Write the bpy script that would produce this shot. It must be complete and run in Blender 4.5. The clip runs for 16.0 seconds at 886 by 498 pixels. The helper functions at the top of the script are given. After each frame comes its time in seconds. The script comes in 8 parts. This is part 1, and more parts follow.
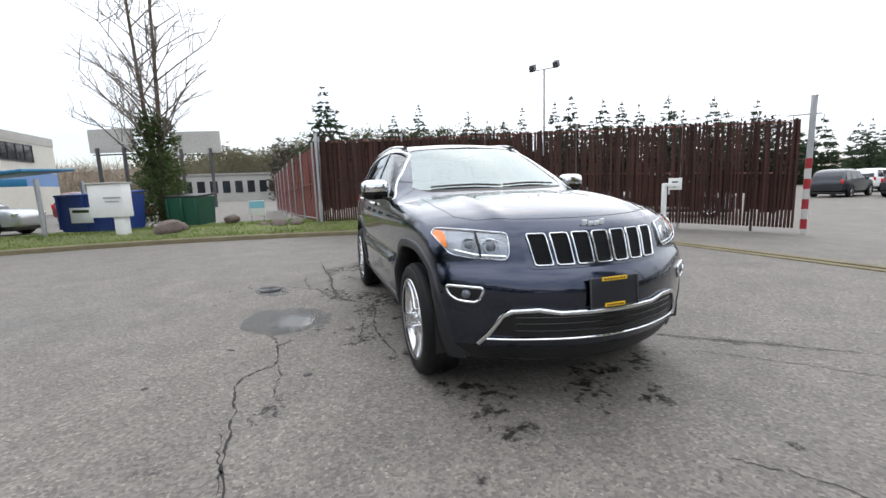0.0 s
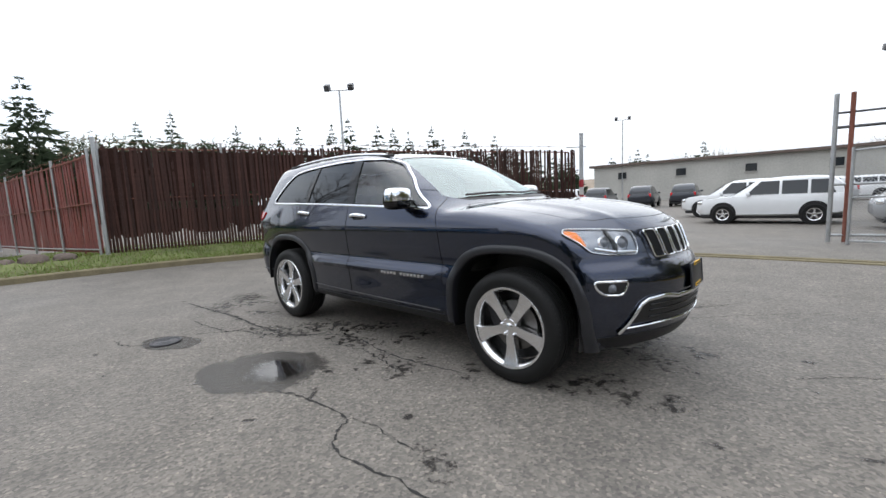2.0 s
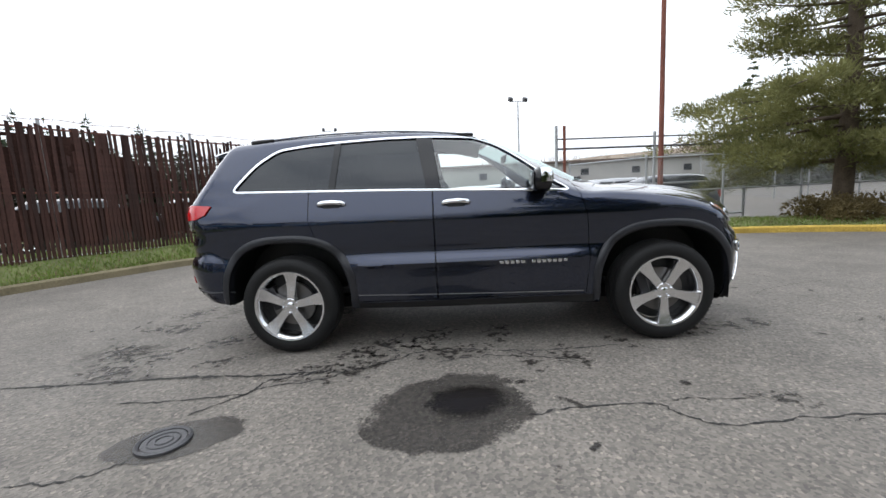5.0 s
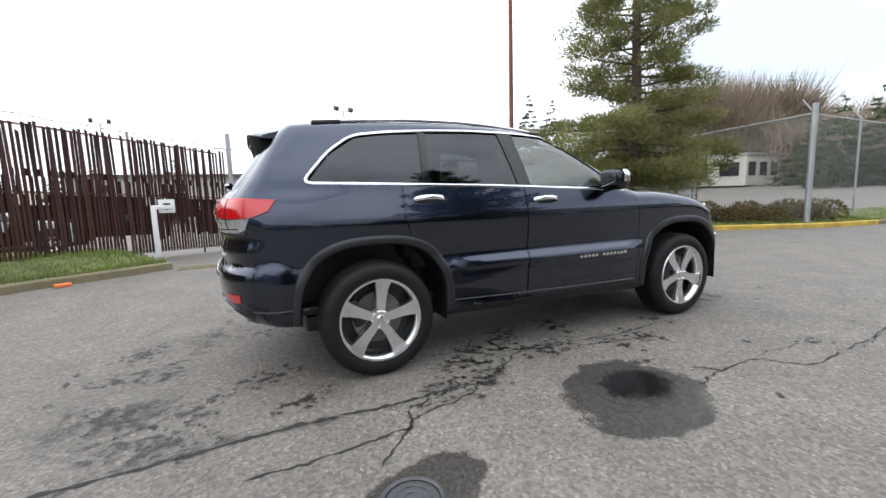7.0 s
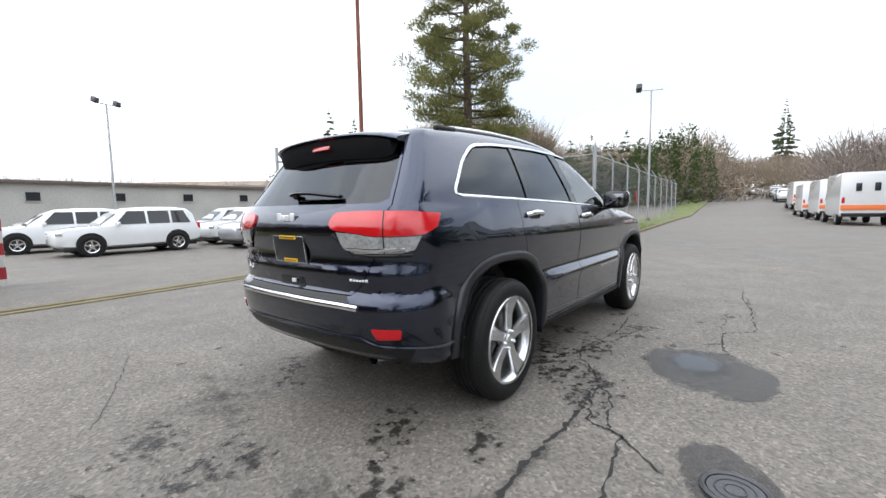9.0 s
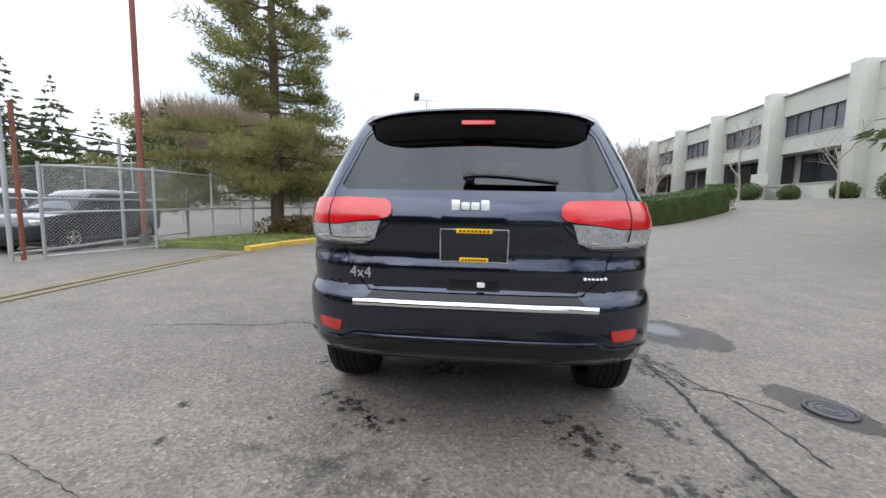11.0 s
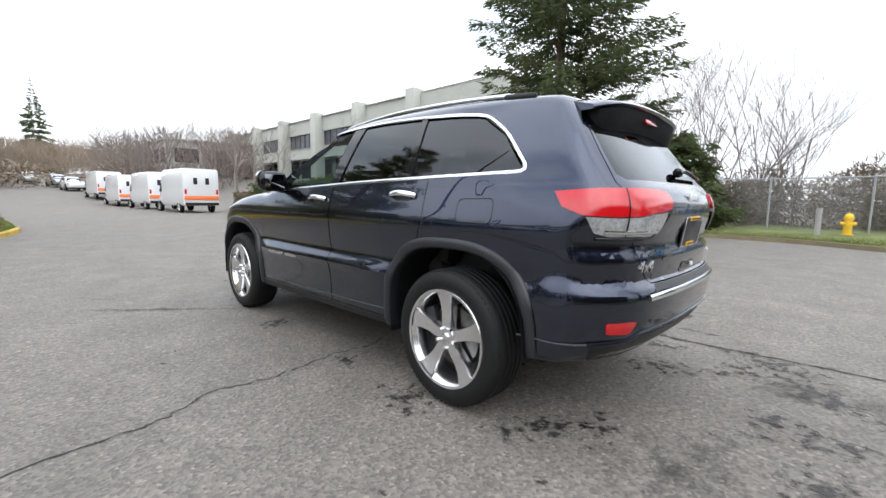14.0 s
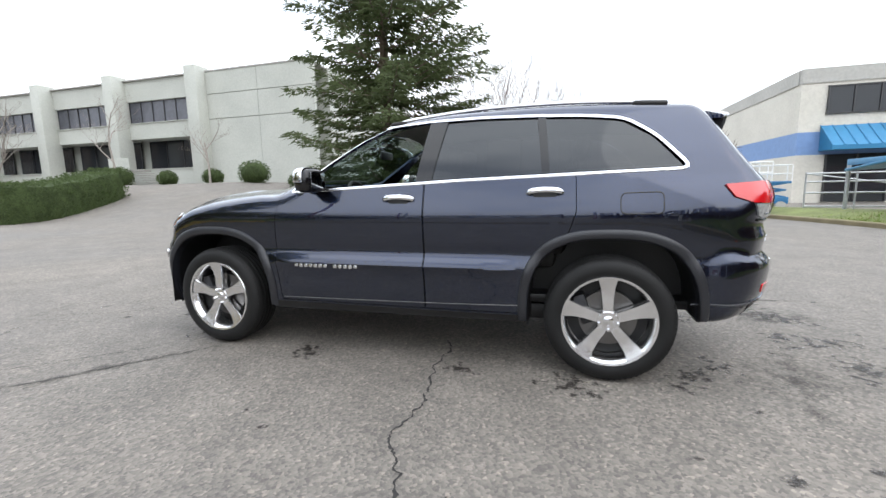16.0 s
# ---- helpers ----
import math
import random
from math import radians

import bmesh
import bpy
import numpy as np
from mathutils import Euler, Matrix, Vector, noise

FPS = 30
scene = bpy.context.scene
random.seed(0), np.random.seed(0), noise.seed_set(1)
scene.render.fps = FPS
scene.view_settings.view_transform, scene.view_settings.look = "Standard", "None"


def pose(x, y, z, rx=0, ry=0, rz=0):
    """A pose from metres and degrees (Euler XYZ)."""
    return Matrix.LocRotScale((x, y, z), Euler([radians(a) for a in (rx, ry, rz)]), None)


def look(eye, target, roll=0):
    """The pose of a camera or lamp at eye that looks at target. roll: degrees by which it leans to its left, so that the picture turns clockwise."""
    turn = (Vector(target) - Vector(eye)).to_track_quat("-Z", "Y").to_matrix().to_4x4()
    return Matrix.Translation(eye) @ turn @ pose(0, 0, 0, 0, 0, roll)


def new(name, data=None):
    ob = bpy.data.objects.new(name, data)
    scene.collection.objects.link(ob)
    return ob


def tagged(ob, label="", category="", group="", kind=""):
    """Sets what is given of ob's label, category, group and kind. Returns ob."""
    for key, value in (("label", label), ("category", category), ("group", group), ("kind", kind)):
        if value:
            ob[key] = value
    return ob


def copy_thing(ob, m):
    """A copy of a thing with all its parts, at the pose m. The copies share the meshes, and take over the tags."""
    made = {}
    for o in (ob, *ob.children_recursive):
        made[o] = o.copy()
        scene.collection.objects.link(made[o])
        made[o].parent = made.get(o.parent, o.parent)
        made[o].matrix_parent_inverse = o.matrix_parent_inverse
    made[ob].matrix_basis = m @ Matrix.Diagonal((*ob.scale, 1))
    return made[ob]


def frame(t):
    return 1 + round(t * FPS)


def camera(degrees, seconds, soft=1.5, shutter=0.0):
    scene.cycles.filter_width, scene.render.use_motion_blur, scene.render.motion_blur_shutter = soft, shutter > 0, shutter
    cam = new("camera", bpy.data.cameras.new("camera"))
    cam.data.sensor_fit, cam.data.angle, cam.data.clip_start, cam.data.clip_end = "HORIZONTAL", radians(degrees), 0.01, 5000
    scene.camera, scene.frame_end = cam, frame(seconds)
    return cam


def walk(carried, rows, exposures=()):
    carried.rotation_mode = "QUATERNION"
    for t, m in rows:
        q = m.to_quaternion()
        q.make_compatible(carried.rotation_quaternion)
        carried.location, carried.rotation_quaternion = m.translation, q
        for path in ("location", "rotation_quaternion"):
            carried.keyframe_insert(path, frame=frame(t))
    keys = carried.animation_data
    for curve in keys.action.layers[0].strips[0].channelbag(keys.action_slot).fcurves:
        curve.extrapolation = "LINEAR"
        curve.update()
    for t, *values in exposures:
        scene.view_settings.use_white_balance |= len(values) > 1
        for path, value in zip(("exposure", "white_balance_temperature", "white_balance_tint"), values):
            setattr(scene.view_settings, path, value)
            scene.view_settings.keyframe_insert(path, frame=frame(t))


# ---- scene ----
cam = camera(93.0, 16.0)
PATH = [
    (0, (4.218, -1.55, 1.29), (2.331, -0.956, 0.994), -2.1),
    (0.5, (4.002, -2.0, 1.275), (2.224, -1.123, 1.009), -3.1),
    (1, (3.722, -2.453, 1.271), (2.087, -1.324, 1.043), -1.8),
    (1.5, (3.386, -2.851, 1.261), (1.897, -1.536, 1.027), -2.4),
    (2, (2.984, -3.209, 1.273), (1.65, -1.739, 1.029), -2.7),
    (2.5, (2.539, -3.546, 1.289), (1.384, -1.929, 1.061), -2.9),
    (3, (2.036, -3.788, 1.283), (1.112, -2.034, 1.018), -2.9),
    (3.5, (1.53, -3.973, 1.28), (0.899, -2.097, 0.991), -2.3),
    (4, (0.992, -4.067, 1.259), (0.583, -2.127, 0.999), -2.5),
    (4.5, (0.433, -4.123, 1.259), (0.234, -2.147, 1.022), -0.8),
    (5, (-0.126, -4.108, 1.224), (-0.19, -2.128, 0.954), -2.8),
    (7.3, (-2.441, -3.405, 1.19), (-1.507, -1.651, 0.96), -1.1),
    (7.5, (-2.618, -3.296, 1.218), (-1.607, -1.584, 1.001), -0.9),
    (8, (-3.07, -2.984, 1.224), (-1.853, -1.415, 0.989), -1.5),
    (8.5, (-3.425, -2.614, 1.21), (-2.002, -1.231, 0.963), -1.4),
    (8.7, (-3.564, -2.452, 1.22), (-2.085, -1.125, 0.996), -1.0),
    (10.8, (-4.298, -0.257, 1.196), (-2.331, 0.036, 0.983), -0.4),
    (11, (-4.288, -0.047, 1.185), (-2.309, 0.149, 0.973), 1.0),
    (11.5, (-4.212, 0.454, 1.183), (-2.231, 0.358, 0.93), 0.4),
    (12, (-4.057, 0.904, 1.176), (-2.125, 0.465, 0.902), 0.2),
    (12.5, (-3.899, 1.361, 1.184), (-2.065, 0.607, 0.921), -0.1),
    (13, (-3.668, 1.755, 1.147), (-1.948, 0.766, 0.894), -0.8),
    (13.5, (-3.366, 2.169, 1.162), (-1.802, 0.945, 0.931), 0.7),
    (14, (-3.01, 2.54, 1.16), (-1.629, 1.114, 0.917), 0.8),
    (14.5, (-2.606, 2.885, 1.184), (-1.453, 1.266, 0.965), 0.1),
    (15, (-2.184, 3.187, 1.175), (-1.19, 1.465, 0.956), -0.4),
    (15.5, (-1.724, 3.37, 1.195), (-0.935, 1.548, 0.961), -1.5),
    (16, (-1.214, 3.546, 1.206), (-0.644, 1.65, 0.919), -1.2),
]

walk(cam, [(t, look(eye, target, roll)) for t, eye, target, roll in PATH],
     [(0.0, 0.07), (1.0, -0.02), (3.5, -0.06), (5.5, 0.05), (7.5, 0.26), (11.0, 0.27), (13.5, 0.34), (16.0, 0.56)])

# world: bright overcast sky, thin cloud with a few pale blue openings
SUN_AZ, SUN_EL = 150.0, 38.0
world = bpy.data.worlds.new("overcast_sky")
scene.world = world
world.use_nodes = True
wn, wl = world.node_tree.nodes, world.node_tree.links
wn.clear()
w_out = wn.new("ShaderNodeOutputWorld")
w_bg = wn.new("ShaderNodeBackground")
w_sky = wn.new("ShaderNodeTexSky")
w_sky.sky_type = "NISHITA"
w_sky.sun_disc = False
w_sky.sun_elevation = radians(SUN_EL)
w_sky.sun_rotation = radians(90 - SUN_AZ)
w_tc = wn.new("ShaderNodeTexCoord")
w_map = wn.new("ShaderNodeMapping")
w_map.inputs["Scale"].default_value = (1.0, 1.0, 2.6)
w_noise = wn.new("ShaderNodeTexNoise")
w_noise.inputs["Scale"].default_value = 1.5
w_noise.inputs["Detail"].default_value = 5.0
w_ramp = wn.new("ShaderNodeValToRGB")
w_ramp.color_ramp.elements[0].position = 0.36
w_ramp.color_ramp.elements[0].color = (0.48, 0.48, 0.48, 1)
w_ramp.color_ramp.elements[1].position = 0.54
w_ramp.color_ramp.elements[1].color = (1, 1, 1, 1)
w_mix = wn.new("ShaderNodeMixRGB")
w_mix.inputs[2].default_value = (9.0, 9.45, 10.1, 1)
wl.new(w_tc.outputs["Generated"], w_map.inputs["Vector"])
wl.new(w_map.outputs["Vector"], w_noise.inputs["Vector"])
wl.new(w_noise.outputs["Fac"], w_ramp.inputs["Fac"])
wl.new(w_ramp.outputs["Color"], w_mix.inputs[0])
wl.new(w_sky.outputs["Color"], w_mix.inputs[1])
w_sep = wn.new("ShaderNodeSeparateXYZ")
w_zen = wn.new("ShaderNodeMapRange")
w_zen.inputs["From Min"].default_value, w_zen.inputs["From Max"].default_value = 0.02, 0.95
w_zen.inputs["To Min"].default_value, w_zen.inputs["To Max"].default_value = 1.15, 2.3
w_mul = wn.new("ShaderNodeVectorMath")
w_mul.operation = "SCALE"
wl.new(w_tc.outputs["Generated"], w_sep.inputs[0])
wl.new(w_sep.outputs["Z"], w_zen.inputs["Value"])
wl.new(w_mix.outputs["Color"], w_mul.inputs[0])
wl.new(w_zen.outputs["Result"], w_mul.inputs["Scale"])
wl.new(w_mul.outputs["Vector"], w_bg.inputs["Color"])
w_bg.inputs["Strength"].default_value = 0.105
wl.new(w_bg.outputs["Background"], w_out.inputs["Surface"])

sun_data = bpy.data.lights.new("sun", "SUN")
sun_data.energy = 0.6
sun_data.angle = radians(70)
sun_data.color = (1.0, 0.97, 0.93)
sun = new("sun", sun_data)
sa, se = radians(SUN_AZ), radians(SUN_EL)
sun.matrix_world = look((40 * math.cos(se) * math.cos(sa), 40 * math.cos(se) * math.sin(sa), 40 * math.sin(se)), (0, 0, 0))

# ---- materials ----
def node(m, kind, **inputs):
    n = m.node_tree.nodes.new(kind)
    for k, v in inputs.items():
        n.inputs[k.replace("_", " ")].default_value = v
    return n


def mat(name, base, rough=0.6, metal=0.0, vary=0.0, scale=4.0, fine=60.0, bump=0.0, coat=0.0, random_tint=0.0, spec=0.5, detail=6.0):
    """Principled surface with variation at two scales and fine relief."""
    m = bpy.data.materials.new(name)
    m.use_nodes = True
    link = m.node_tree.links.new
    b = m.node_tree.nodes["Principled BSDF"]
    b.inputs["Roughness"].default_value = rough
    b.inputs["Metallic"].default_value = metal
    b.inputs["Coat Weight"].default_value = coat
    b.inputs["Coat Roughness"].default_value = 0.03
    b.inputs["Specular IOR Level"].default_value = spec
    b.inputs["Base Color"].default_value = (*base, 1)
    if vary or bump or random_tint:
        tc = node(m, "ShaderNodeTexCoord")
        n1 = node(m, "ShaderNodeTexNoise", Scale=scale, Detail=detail)
        n2 = node(m, "ShaderNodeTexNoise", Scale=fine, Detail=4.0)
        link(tc.outputs["Object"], n1.inputs["Vector"])
        link(tc.outputs["Object"], n2.inputs["Vector"])
        add = node(m, "ShaderNodeMath")
        add.operation = "ADD"
        link(n1.outputs["Fac"], add.inputs[0])
        link(n2.outputs["Fac"], add.inputs[1])
        rng = node(m, "ShaderNodeMapRange")
        rng.inputs["From Min"].default_value, rng.inputs["From Max"].default_value = 0.65, 1.35
        rng.inputs["To Min"].default_value, rng.inputs["To Max"].default_value = 1 - vary, 1 + vary
        link(add.outputs[0], rng.inputs["Value"])
        last = rng.outputs["Result"]
        if random_tint:
            info = node(m, "ShaderNodeObjectInfo")
            r2 = node(m, "ShaderNodeMapRange")
            r2.inputs["To Min"].default_value, r2.inputs["To Max"].default_value = 1 - random_tint, 1 + random_tint
            link(info.outputs["Random"], r2.inputs["Value"])
            mul = node(m, "ShaderNodeMath")
            mul.operation = "MULTIPLY"
            link(last, mul.inputs[0])
            link(r2.outputs["Result"], mul.inputs[1])
            last = mul.outputs[0]
        vm = node(m, "ShaderNodeVectorMath")
        vm.operation = "SCALE"
        vm.inputs[0].default_value = base
        link(last, vm.inputs["Scale"])
        link(vm.outputs["Vector"], b.inputs["Base Color"])
        if bump:
            bp = node(m, "ShaderNodeBump", Strength=bump, Distance=0.02)
            link(n2.outputs["Fac"], bp.inputs["Height"])
            link(bp.outputs["Normal"], b.inputs["Normal"])
    return m


def glass(name, tint, rough=0.0, alpha_mix=0.5):
    """Thin glazing: part clear, part mirror-like by Fresnel."""
    m = bpy.data.materials.new(name)
    m.use_nodes = True
    nt = m.node_tree
    nt.nodes.clear()
    out = nt.nodes.new("ShaderNodeOutputMaterial")
    tr = nt.nodes.new("ShaderNodeBsdfTransparent")
    tr.inputs["Color"].default_value = (*tint, 1)
    gl = nt.nodes.new("ShaderNodeBsdfGlossy")
    gl.inputs["Roughness"].default_value = rough
    f0 = ((alpha_mix - 1) / (alpha_mix + 1)) ** 2
    lw = nt.nodes.new("ShaderNodeLayerWeight")
    lw.inputs["Blend"].default_value = 0.5
    pw = nt.nodes.new("ShaderNodeMath")
    pw.operation = "POWER"
    pw.inputs[1].default_value = 5.0
    fr = nt.nodes.new("ShaderNodeMapRange")
    fr.inputs["To Min"].default_value = f0
    gl.inputs["Color"].default_value = (1, 1, 1, 1)
    nt.links.new(lw.outputs["Facing"], pw.inputs[0])
    nt.links.new(pw.outputs[0], fr.inputs["Value"])
    mx = nt.nodes.new("ShaderNodeMixShader")
    nt.links.new(fr.outputs["Result"], mx.inputs[0])
    nt.links.new(tr.outputs["BSDF"], mx.inputs[1])
    nt.links.new(gl.outputs["BSDF"], mx.inputs[2])
    nt.links.new(mx.outputs["Shader"], out.inputs["Surface"])
    return m


PAINT = mat("dark_blue_grey_paint", (0.0150, 0.0225, 0.0480), 0.24, 1.0, coat=1.0, vary=0.04, scale=0.8, fine=400)
PAINT.node_tree.nodes["Principled BSDF"].inputs["Coat IOR"].default_value = 1.62
PAINT.node_tree.nodes["Principled BSDF"].inputs["Coat Roughness"].default_value = 0.012
SATIN = mat("satin_dark_moulding", (0.013, 0.014, 0.018), 0.36, vary=0.12, scale=3, fine=160, spec=0.6)
BLACK = mat("black_plastic", (0.007, 0.007, 0.0075), 0.45, vary=0.15, fine=180, bump=0.06)
GLOSS_BLACK = mat("gloss_black", (0.006, 0.006, 0.007), 0.06)
MESH_BLACK = mat("matt_black_mesh", (0.007, 0.007, 0.008), 0.7, vary=0.3, scale=40, fine=260, bump=0.2, spec=0.15)
RUBBER = mat("tyre_rubber", (0.008, 0.008, 0.008), 0.62, spec=0.3, vary=0.25, scale=9, fine=150, bump=0.10)
CHROME = mat("chrome", (0.82, 0.83, 0.85), 0.07, 1.0)
ALLOY = mat("polished_alloy", (0.80, 0.80, 0.81), 0.26, 1.0, vary=0.05, fine=120)
DARK_ALLOY = mat("dark_alloy_pocket", (0.035, 0.035, 0.038), 0.42, 0.6)
STEEL = mat("brake_steel", (0.16, 0.155, 0.15), 0.38, 1.0, vary=0.12)
GLASS_CLEAR = glass("clear_glass", (0.80, 0.88, 0.85), 0.0, 2.0)
GLASS_SCREEN = glass("windscreen_glass", (0.62, 0.74, 0.73), 0.0, 2.9)
GLASS_SCREEN.node_tree.nodes["Glossy BSDF"].inputs["Color"].default_value = (0.90, 1.0, 1.0, 1)
GLASS_TINT = glass("privacy_glass", (0.030, 0.034, 0.040), 0.0, 1.66)
GLASS_TINT.node_tree.nodes["Glossy BSDF"].inputs["Color"].default_value = (0.92, 0.96, 1.0, 1)
LENS = glass("lamp_lens", (0.93, 0.94, 0.95), 0.02, 1.45)
RED_LENS = mat("red_lens", (0.52, 0.006, 0.010), 0.16, coat=1.0, vary=0.10, scale=9, fine=50)
AMBER = mat("amber_lens", (0.90, 0.22, 0.01), 0.15, coat=0.5)
LAMP_BOWL = mat("lamp_bowl", (0.26, 0.27, 0.29), 0.20, 1.0, vary=0.35, scale=14, fine=60)
REVERSING = mat("clear_reversing_lens", (0.40, 0.41, 0.42), 0.16, 0.35, coat=0.8, vary=0.45, scale=16, fine=70)
MIRROR_GLASS = mat("door_mirror_glass", (0.20, 0.21, 0.22), 0.03, 1.0)
LENS_DARK = mat("projector_lens", (0.10, 0.11, 0.13), 0.05, coat=1.0)
REFLECTOR = mat("lamp_reflector", (0.86, 0.87, 0.88), 0.16, 0.9)
CABIN = mat("cabin_trim", (0.020, 0.019, 0.018), 0.7, vary=0.15, fine=90, bump=0.06)
CABIN_LIGHT = mat("cabin_headliner", (0.42, 0.40, 0.36), 0.85, vary=0.08)
PLATE_BLACK = mat("plate_black", (0.015, 0.017, 0.022), 0.35)
PLATE_YELLOW = mat("plate_yellow", (0.86, 0.50, 0.02), 0.4)
WHITE_TRIM = mat("bright_letter", (0.80, 0.81, 0.83), 0.22, 0.15)


def asphalt_material():
    m = bpy.data.materials.new("worn_asphalt")
    m.use_nodes = True
    link = m.node_tree.links.new
    b = m.node_tree.nodes["Principled BSDF"]
    geo = node(m, "ShaderNodeNewGeometry")
    big = node(m, "ShaderNodeTexNoise", Scale=0.22, Detail=5.0)
    mid = node(m, "ShaderNodeTexNoise", Scale=1.9, Detail=6.0, Roughness=0.62)
    stone = node(m, "ShaderNodeTexVoronoi", Scale=62.0)
    fine = node(m, "ShaderNodeTexNoise", Scale=140.0, Detail=2.0)
    for n in (big, mid, stone, fine):
        link(geo.outputs["Position"], n.inputs["Vector"])
    ramp = node(m, "ShaderNodeValToRGB")
    e = ramp.color_ramp.elements
    e[0].position, e[0].color = 0.36, (0.108, 0.098, 0.087, 1)
    e[1].position, e[1].color = 0.66, (0.184, 0.167, 0.148, 1)
    mixn = node(m, "ShaderNodeMath")
    mixn.operation = "ADD"
    half = node(m, "ShaderNodeMath")
    half.operation = "MULTIPLY"
    half.inputs[1].default_value = 0.5
    link(big.outputs["Fac"], mixn.inputs[0])
    link(mid.outputs["Fac"], mixn.inputs[1])
    link(mixn.outputs[0], half.inputs[0])
    link(half.outputs[0], ramp.inputs["Fac"])
    # pale and dark aggregate
    sramp = node(m, "ShaderNodeValToRGB")
    s = sramp.color_ramp.elements
    s[0].position, s[0].color = 0.12, (0.62, 0.62, 0.62, 1)
    s[1].position, s[1].color = 0.80, (1.38, 1.36, 1.32, 1)
    top = sramp.color_ramp.elements.new(0.93)
    top.color = (1.95, 1.88, 1.76, 1)
    bw = node(m, "ShaderNodeRGBToBW")
    link(stone.outputs["Color"], bw.inputs["Color"])
    link(bw.outputs["Val"], sramp.inputs["Fac"])
    mul = node(m, "ShaderNodeMixRGB")
    mul.blend_type = "MULTIPLY"
    mul.inputs[0].default_value = 0.86
    link(ramp.outputs["Color"], mul.inputs[1])
    link(sramp.outputs["Color"], mul.inputs[2])
    link(mul.outputs["Color"], b.inputs["Base Color"])
    rr = node(m, "ShaderNodeMapRange")
    rr.inputs["From Min"].default_value, rr.inputs["From Max"].default_value = 0.35, 0.65
    rr.inputs["To Min"].default_value, rr.inputs["To Max"].default_value = 0.62, 0.85
    link(big.outputs["Fac"], rr.inputs["Value"])
    link(rr.outputs["Result"], b.inputs["Roughness"])
    bp = node(m, "ShaderNodeBump", Strength=0.55, Distance=0.006)
    link(stone.outputs["Distance"], bp.inputs["Height"])
    bp2 = node(m, "ShaderNodeBump", Strength=0.25, Distance=0.05)
    link(mid.outputs["Fac"], bp2.inputs["Height"])
    link(bp2.outputs["Normal"], bp.inputs["Normal"])
    link(bp.outputs["Normal"], b.inputs["Normal"])
    return m


ASPHALT = asphalt_material()
# dark strip colour stands in for the shade down inside the cracks
CRACK_SHADE = mat("crack_shadow", (0.022, 0.021, 0.020), 0.85, vary=0.4, scale=8)
IRON = mat("cast_iron", (0.085, 0.085, 0.09), 0.5, 0.5, vary=0.3, fine=60, bump=0.2)
KERB = mat("kerb_concrete", (0.19, 0.160, 0.095), 0.85, vary=0.3, scale=2.5, fine=40, bump=0.3)
KERB_YELLOW = mat("yellow_kerb_paint", (0.50, 0.34, 0.06), 0.75, vary=0.4, scale=3, fine=35, bump=0.3)
CONCRETE = mat("concrete", (0.33, 0.32, 0.30), 0.85, vary=0.2, scale=1.5, fine=30, bump=0.2)
SOIL = mat("grass_soil", (0.125, 0.145, 0.048), 0.95, vary=0.45, scale=1.4, fine=18, bump=0.5)
GRASS = mat("grass_blades", (0.150, 0.220, 0.045), 0.8, vary=0.35, scale=1.2, fine=6)
DRY_GRASS = mat("dry_grass", (0.20, 0.17, 0.08), 0.9, vary=0.35, scale=1.2)
SLAT_BROWN = mat("brown_fence_slat", (0.050, 0.0215, 0.0165), 0.65, vary=0.4, scale=1.2, fine=20, bump=0.2, random_tint=0.4, spec=0.3)
SCREEN_BROWN = mat("torn_brown_screening", (0.036, 0.0165, 0.0125), 0.85, vary=0.5, scale=1.6, fine=24, bump=0.4, spec=0.2)
SLAT_RED = mat("red_fence_slat", (0.19, 0.045, 0.035), 0.6, vary=0.3, scale=1.2, fine=20, bump=0.2, random_tint=0.2)
GALV = mat("galvanised_steel", (0.44, 0.45, 0.46), 0.45, 0.7, vary=0.15, fine=30)
RUST = mat("rusty_red_steel", (0.22, 0.080, 0.055), 0.75, 0.2, vary=0.35, scale=2, fine=30, bump=0.2)
STRIPE_RED = mat("red_stripe", (0.30, 0.018, 0.025), 0.5, vary=0.2)
STRIPE_WHITE = mat("white_stripe", (0.50, 0.49, 0.47), 0.55, vary=0.15)
WALL_GREY = mat("pale_green_grey_stucco", (0.43, 0.44, 0.40), 0.85, vary=0.12, scale=0.4, fine=8, bump=0.1)
WALL_CREAM = mat("cream_block_wall", (0.60, 0.575, 0.51), 0.85, vary=0.1, scale=0.5, fine=8, bump=0.1)
WALL_WHITE = mat("weathered_white_wall", (0.42, 0.41, 0.38), 0.85, vary=0.16, scale=0.35, fine=6, bump=0.1)
BLUE_BAND = mat("blue_band_paint", (0.17, 0.28, 0.50), 0.7, vary=0.1)
BLUE_AWNING = mat("blue_metal_awning", (0.03, 0.19, 0.36), 0.4, 0.2, vary=0.12)
WINDOW = mat("window_glass_dark", (0.025, 0.028, 0.032), 0.05)
# grey-blue base colour imitates the sky reflected in the upper office glass
WINDOW_REFLECT_TONE = mat("window_glass_reflection_tone", (0.085, 0.088, 0.105), 0.22, vary=0.25, scale=0.6, fine=3)
WINDOW_FRAME = mat("window_frame", (0.05, 0.05, 0.052), 0.5, 0.3)
BARK = mat("bark", (0.105, 0.078, 0.055), 0.9, vary=0.4, scale=6, fine=40, bump=0.6)
BARK_PALE = mat("pale_bark", (0.30, 0.27, 0.24), 0.9, vary=0.3, scale=6, fine=40, bump=0.4)
TWIG = mat("bare_twig", (0.19, 0.155, 0.135), 0.9, vary=0.25)
